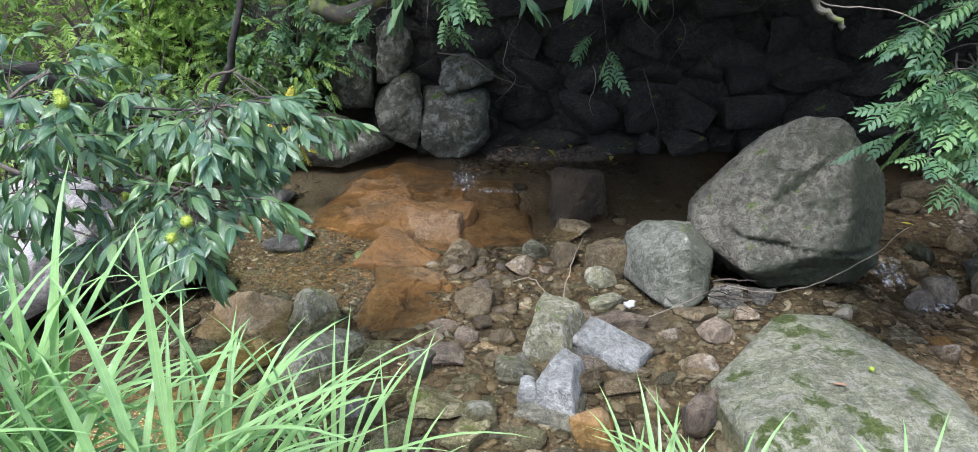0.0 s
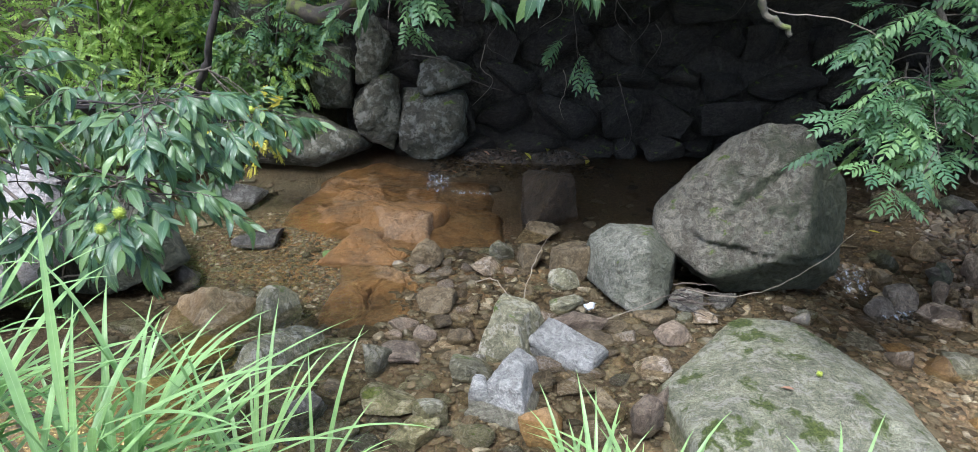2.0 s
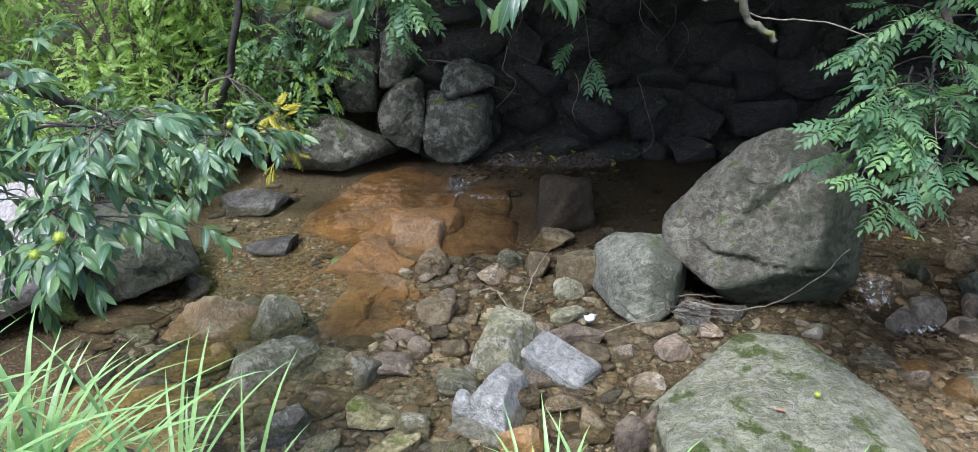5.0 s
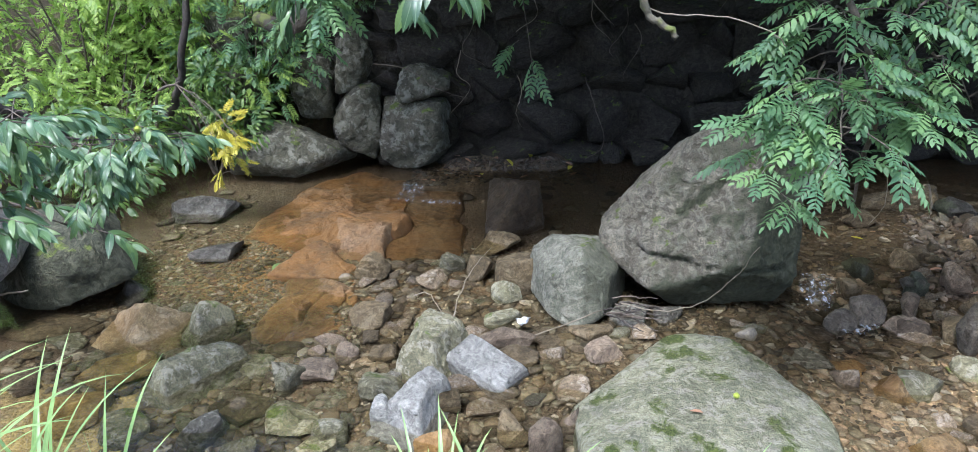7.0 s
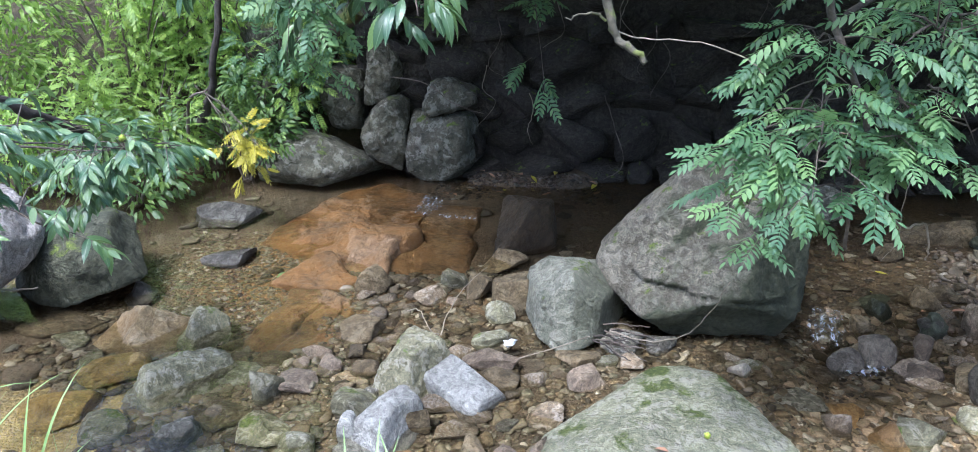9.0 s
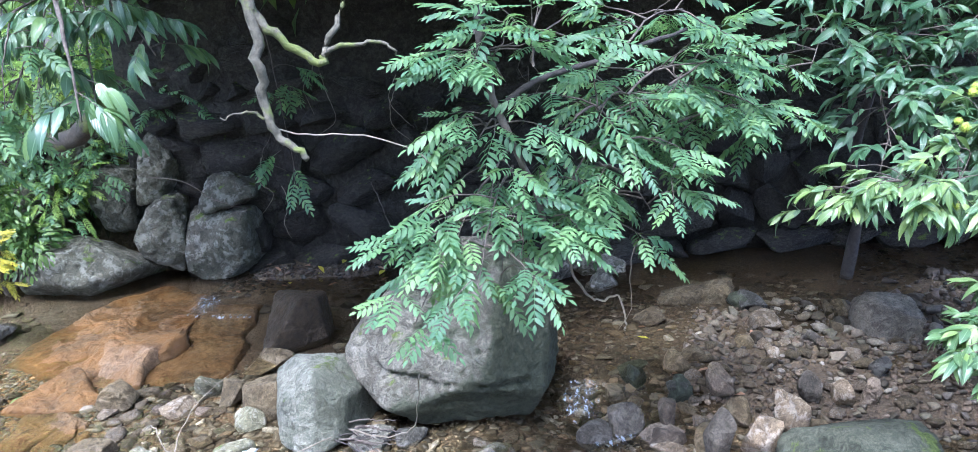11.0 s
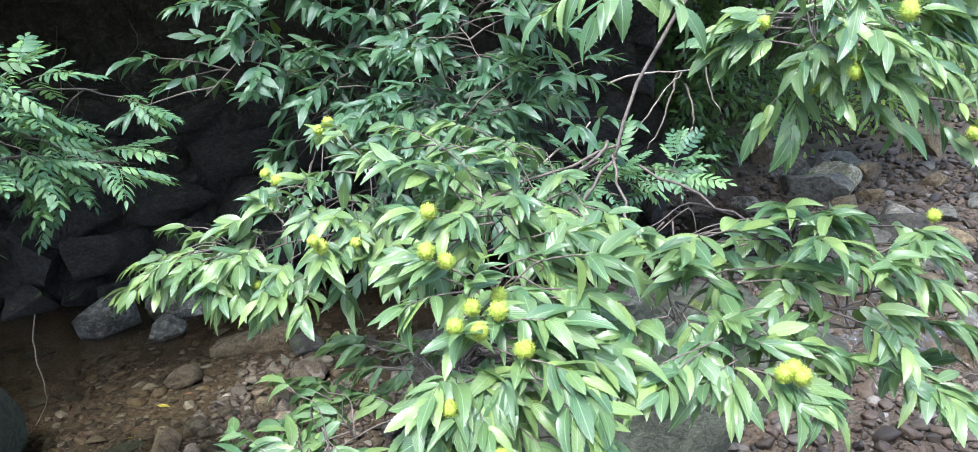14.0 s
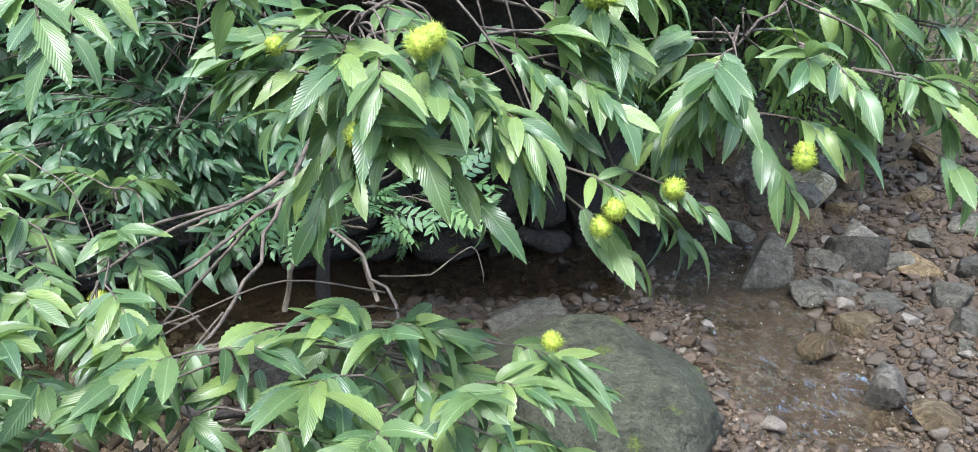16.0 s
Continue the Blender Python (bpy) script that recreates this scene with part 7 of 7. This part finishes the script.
twig([(0.5, 5.0, -0.12), (0.55, 5.1, 0.02), (0.62, 5.3, 0.1), (0.72, 5.6, 0.12)], 0.005, 0.002, "thin upright twig among the stones", seed=22)
twig([(0.95, 4.75, -0.15), (1.2, 4.85, -0.12), (1.5, 5.0, -0.06)], 0.005, 0.003, "dry twig lying on the stones", seed=23)
twig([(2.93, 4.3, 1.32), (2.96, 4.35, 1.15), (3.05, 4.45, 1.0), (3.13, 4.5, 0.96), (3.2, 4.5, 0.98), (3.24, 4.5, 0.85), (3.23, 4.5, 0.78)], 0.007, 0.005, "pale bare root curling in the air", seed=24)
twig([(-3.0, 5.0, 0.0), (-2.7, 4.95, 0.02), (-2.45, 4.95, 0.06)], 0.012, 0.005, "short dead branch over the pool", seed=25)


# ---- broken white water where the stream drops ----
for i, way in enumerate((((6.33, 1.45), (6.5, 1.53), (6.66, 1.66), (6.8, 1.84), (6.91, 1.94)), ((6.51, 1.91), (6.7, 1.95), (6.91, 1.94), (7.09, 2.0)), ((6.91, 1.94), (6.84, 1.71), (6.74, 1.53)), ((6.97, 1.87), (7.02, 1.7), (7.0, 1.59), (6.92, 1.56)), ((7.09, 2.0), (7.12, 1.83), (7.2, 1.68)))):
    twig([(x, 5.4 + 0.03 * i, z) for x, z in way], 0.007, 0.003, "gnarled bare twig hanging in the shade", seed=40 + i)


def white_water(x, y, rx, ry, turn, label, seed, height=0.012):
    """A torn sheet of froth, also used for painted sheen, with a ragged rim that rides on the surface."""
    r = random.Random(seed)
    off = Vector((r.uniform(-9, 9), r.uniform(-9, 9), 0))
    n, V, T, rims = 44, [], [], []
    for j in range(n + 1):
        for i in range(n + 1):
            a, b = 2 * i / n - 1, 2 * j / n - 1
            p = pose(x, y, 0, 0, 0, turn) @ Vector((a * rx, b * ry, 0))
            rim = a * a + b * b + 0.7 * noise.noise(Vector((a * 2.2, b * 2.2, 0)) + off) + 0.5 * noise.noise(Vector((a * 6, b * 6, 0)) + off)
            rims.append(rim)
            chop = noise.noise(Vector((p.x * 22, p.y * 11, 0)) + off) + 0.6 * noise.noise(Vector((p.x * 50, p.y * 30, 0)) + off)
            V.append((p.x, p.y, water_z(p.x, p.y) + 0.004 + height * max(0.0, 0.7 - rim) + 0.004 * (1 + chop)))
    for j in range(n):
        for i in range(n):
            k = j * (n + 1) + i
            if rims[k] + rims[k + n + 2] < 1.3:
                T += [(k, k + 1, k + n + 1), (k + 1, k + n + 2, k + n + 1)]
    tagged(link("white_water", tri_mesh("white_water", V, T), RIFFLE), label, "water", kind="stuff")


# the two sheets below the bedrock paint the sky's sheen on sloping water
white_water(-0.26, 7.72, 0.13, 0.34, 8, "white painted sheen below the bedrock lip", 1)
white_water(0.1, 7.42, 0.28, 0.06, -8, "thin line of painted sheen below the bedrock", 4, 0.006)
white_water(3.1, 5.72, 0.14, 0.3, -14, "bluish white froth of a small cascade", 2, 0.02)
white_water(3.28, 5.32, 0.2, 0.14, 10, "bluish white froth at the foot of a small cascade", 3, 0.014)
white_water(3.62, 8.3, 0.12, 0.2, 30, "pale froth between stones of the shaded pool", 5)

# ---- bare gnarled branches and roots ----
twig([(5.04, 4.30, 1.06), (5.24, 4.30, 1.02), (5.41, 4.30, 1.05), (5.40, 4.30, 1.17), (5.43, 4.30, 1.23)], 0.01, 0.006, "gnarled bare branch over the boulder", TWIG, seed=41)
twig([(5.41, 4.30, 1.05), (5.56, 4.30, 0.96), (5.68, 4.30, 0.82), (5.68, 4.30, 0.60)], 0.006, 0.003, "thin bare branchlet over the boulder", TWIG, seed=42)
twig([(5.25, 4.30, 1.00), (5.27, 4.30, 0.90), (5.35, 4.30, 0.76)], 0.006, 0.003, "thin bare branchlet beside the leaves", TWIG, seed=43)
twig([(5.68, 4.30, 0.80), (5.83, 4.30, 0.70), (6.00, 4.30, 0.62)], 0.004, 0.002, "fine bare branchlet over the boulder", TWIG, seed=44)
twig([(5.53, 4.90, 0.87), (5.70, 4.80, 0.78), (5.94, 4.70, 0.83), (6.23, 4.70, 0.75), (6.33, 4.70, 0.92)], 0.026, 0.016, "dark gnarled root over the boulder", DARKBARK, seed=45)
twig([(6.05, 5.00, 1.10), (6.13, 5.00, 1.36), (6.19, 5.00, 1.43), (6.34, 5.00, 1.47)], 0.012, 0.006, "bare grey branch in the shade", TWIG, seed=46)
twig([(6.43, 5.00, 1.12), (6.37, 5.00, 1.34), (6.29, 5.00, 1.44), (6.41, 5.00, 1.43)], 0.01, 0.005, "bare forked branch in the shade", TWIG, seed=47)
twig([(5.73, 5.00, 1.47), (5.92, 5.00, 1.54), (6.15, 5.00, 1.70), (6.28, 5.00, 1.80)], 0.008, 0.004, "slender bare branch among the leaves", TWIG, seed=48)
twig([(6.44, 5.10, 1.19), (6.65, 5.10, 1.18), (6.83, 5.10, 1.29), (6.87, 5.10, 1.13)], 0.004, 0.002, "thin drooping bare shoot", TWIG, seed=49)
twig([(3.48, 5.60, 0.94), (3.43, 5.60, 0.71), (3.44, 5.60, 0.46), (3.35, 5.60, 0.31)], 0.004, 0.002, "thin dry shoot standing in the bed", TWIG, seed=50)
twig([(0.87, 6.80, 1.15), (0.90, 6.80, 0.99), (0.85, 6.80, 0.83), (0.90, 6.80, 0.72)], 0.004, 0.002, "pale root hair hanging at the wall", TWIG, seed=51)
twig([(1.44, 7.60, 0.97), (1.55, 7.60, 0.67), (1.63, 7.60, 0.33), (1.46, 7.60, 0.19)], 0.005, 0.003, "thin root hanging at the wall", BARK, seed=52)
twig([(-0.47, 7.40, 1.15), (-0.14, 7.40, 1.09), (0.09, 7.40, 0.92), (0.38, 7.40, 0.83)], 0.006, 0.003, "thin bare branch before the wall", BARK, seed=53)

tree = Tree("locust_tree", (6.04, 5.20, 1.06), "small locust sprig among bare branches", 19)
for p1 in ((6.05, 5.00, 1.59), (6.35, 5.00, 1.53), (6.54, 5.00, 1.47), (6.26, 5.00, 1.61), (6.75, 5.05, 1.5), (6.9, 5.1, 1.35)):
    tree.bough((6.18, 5.10, 1.40), p1, 3, 0.2, 0.06, r0=0.005, count=5, length=0.14, droop=0.25, start=0.6)
tree.finish(PINNATE_LEAF, LOCUST, LOCUST_ONE, "compound_leaf", singles=80)

# ---- roots hanging down the wall ----
rng = random.Random(64)
for i in range(12):
    x, z = rng.uniform(-0.2, 3.6), rng.uniform(1.0, 2.3)
    y = 8.52 + 0.05 * z
    pts = [(x + rng.uniform(-0.08, 0.08) * k, y - 0.02 * k * (3 - k), z - rng.uniform(0.16, 0.24) * k) for k in range(4)]
    twig(pts, 0.006, 0.002, "thin bare root hanging down the wall", (TWIG, BARK)[i % 2], seed=70 + i, category="root")

# ---- on the flat boulder: a fallen burr and a dead leaf ----
def top_of(x, y):
    """Height of the highest stone face close to a place."""
    best = -1.0
    for o in scene.objects:
        if o.name.split(".")[0] == "boulder" and abs(o.matrix_world.translation.x - x) < 1.0 and abs(o.matrix_world.translation.y - y) < 1.3:
            v = np.empty(3 * len(o.data.vertices), dtype=np.float32)
            o.data.vertices.foreach_get("co", v)
            m = np.array(o.matrix_world)
            w = v.reshape(-1, 3) @ m[:3, :3].T + m[:3, 3]
            near = w[(abs(w[:, 0] - x) < 0.05) & (abs(w[:, 1] - y) < 0.05)]
            if len(near):
                best = max(best, float(near[:, 2].max()))
    return best


fallen = tagged(new("burr", BURR_SHAPES[0]), "spiny green chestnut burr fallen on the boulder", "burr")
fallen.matrix_world = pose(2.16, 3.95, top_of(2.16, 3.95) + 0.02, 20, 40, 0) @ Matrix.Scale(0.7, 4)
dead_leaf = tagged(link("dead_leaf", tri_mesh("dead_leaf", *BROAD_LEAF), DEAD_LEAF), "small dry brown leaf lying on the boulder", "leaf")
dead_leaf.matrix_world = pose(1.96, 3.79, top_of(1.96, 3.79) + 0.012, 6, 0, 60) @ Matrix.Scale(0.08, 4)


# ---- fallen leaves ----
rng = random.Random(31)
for i in range(16):
    x, y = rng.uniform(-0.2, 1.5), rng.uniform(8.2, 8.7)
    ob = tagged(link("dead_leaf", tri_mesh("dead_leaf", *BROAD_LEAF), (DEAD_LEAF, YELLOW)[i % 3 == 2]), "fallen yellowed leaf at the wall foot" if i % 3 == 2 else "fallen brown leaf at the wall foot", "leaf")
    ob.matrix_world = pose(x, y, ground_z(x, y) + 0.05, rng.uniform(-15, 15), rng.uniform(-15, 15), rng.uniform(0, 360)) @ Matrix.Scale(rng.uniform(0.09, 0.16), 4)
for i in range(10):
    x, y = rng.uniform(3.4, 5.6), rng.uniform(5.0, 7.2)
    ob = tagged(link("dead_leaf", tri_mesh("dead_leaf", *BROAD_LEAF), (DEAD_LEAF, DEAD_LEAF, YELLOW)[i % 3]), "fallen yellowed leaf on the gravel bar" if i % 3 == 2 else "fallen brown leaf on the gravel bar", "leaf")
    ob.matrix_world = pose(x, y, ground_z(x, y) + 0.045, rng.uniform(-15, 15), rng.uniform(-15, 15), rng.uniform(0, 360)) @ Matrix.Scale(rng.uniform(0.07, 0.13), 4)
green_leaf = tagged(link("green_leaf", tri_mesh("green_leaf", *CHESTNUT_LEAF), CHESTNUT_ONE), "fallen green leaf beside the orange bedrock", "leaf")
green_leaf.matrix_world = pose(-1.04, 5.85, -0.2, 14, 0, -6) @ Matrix.Scale(0.22, 4)
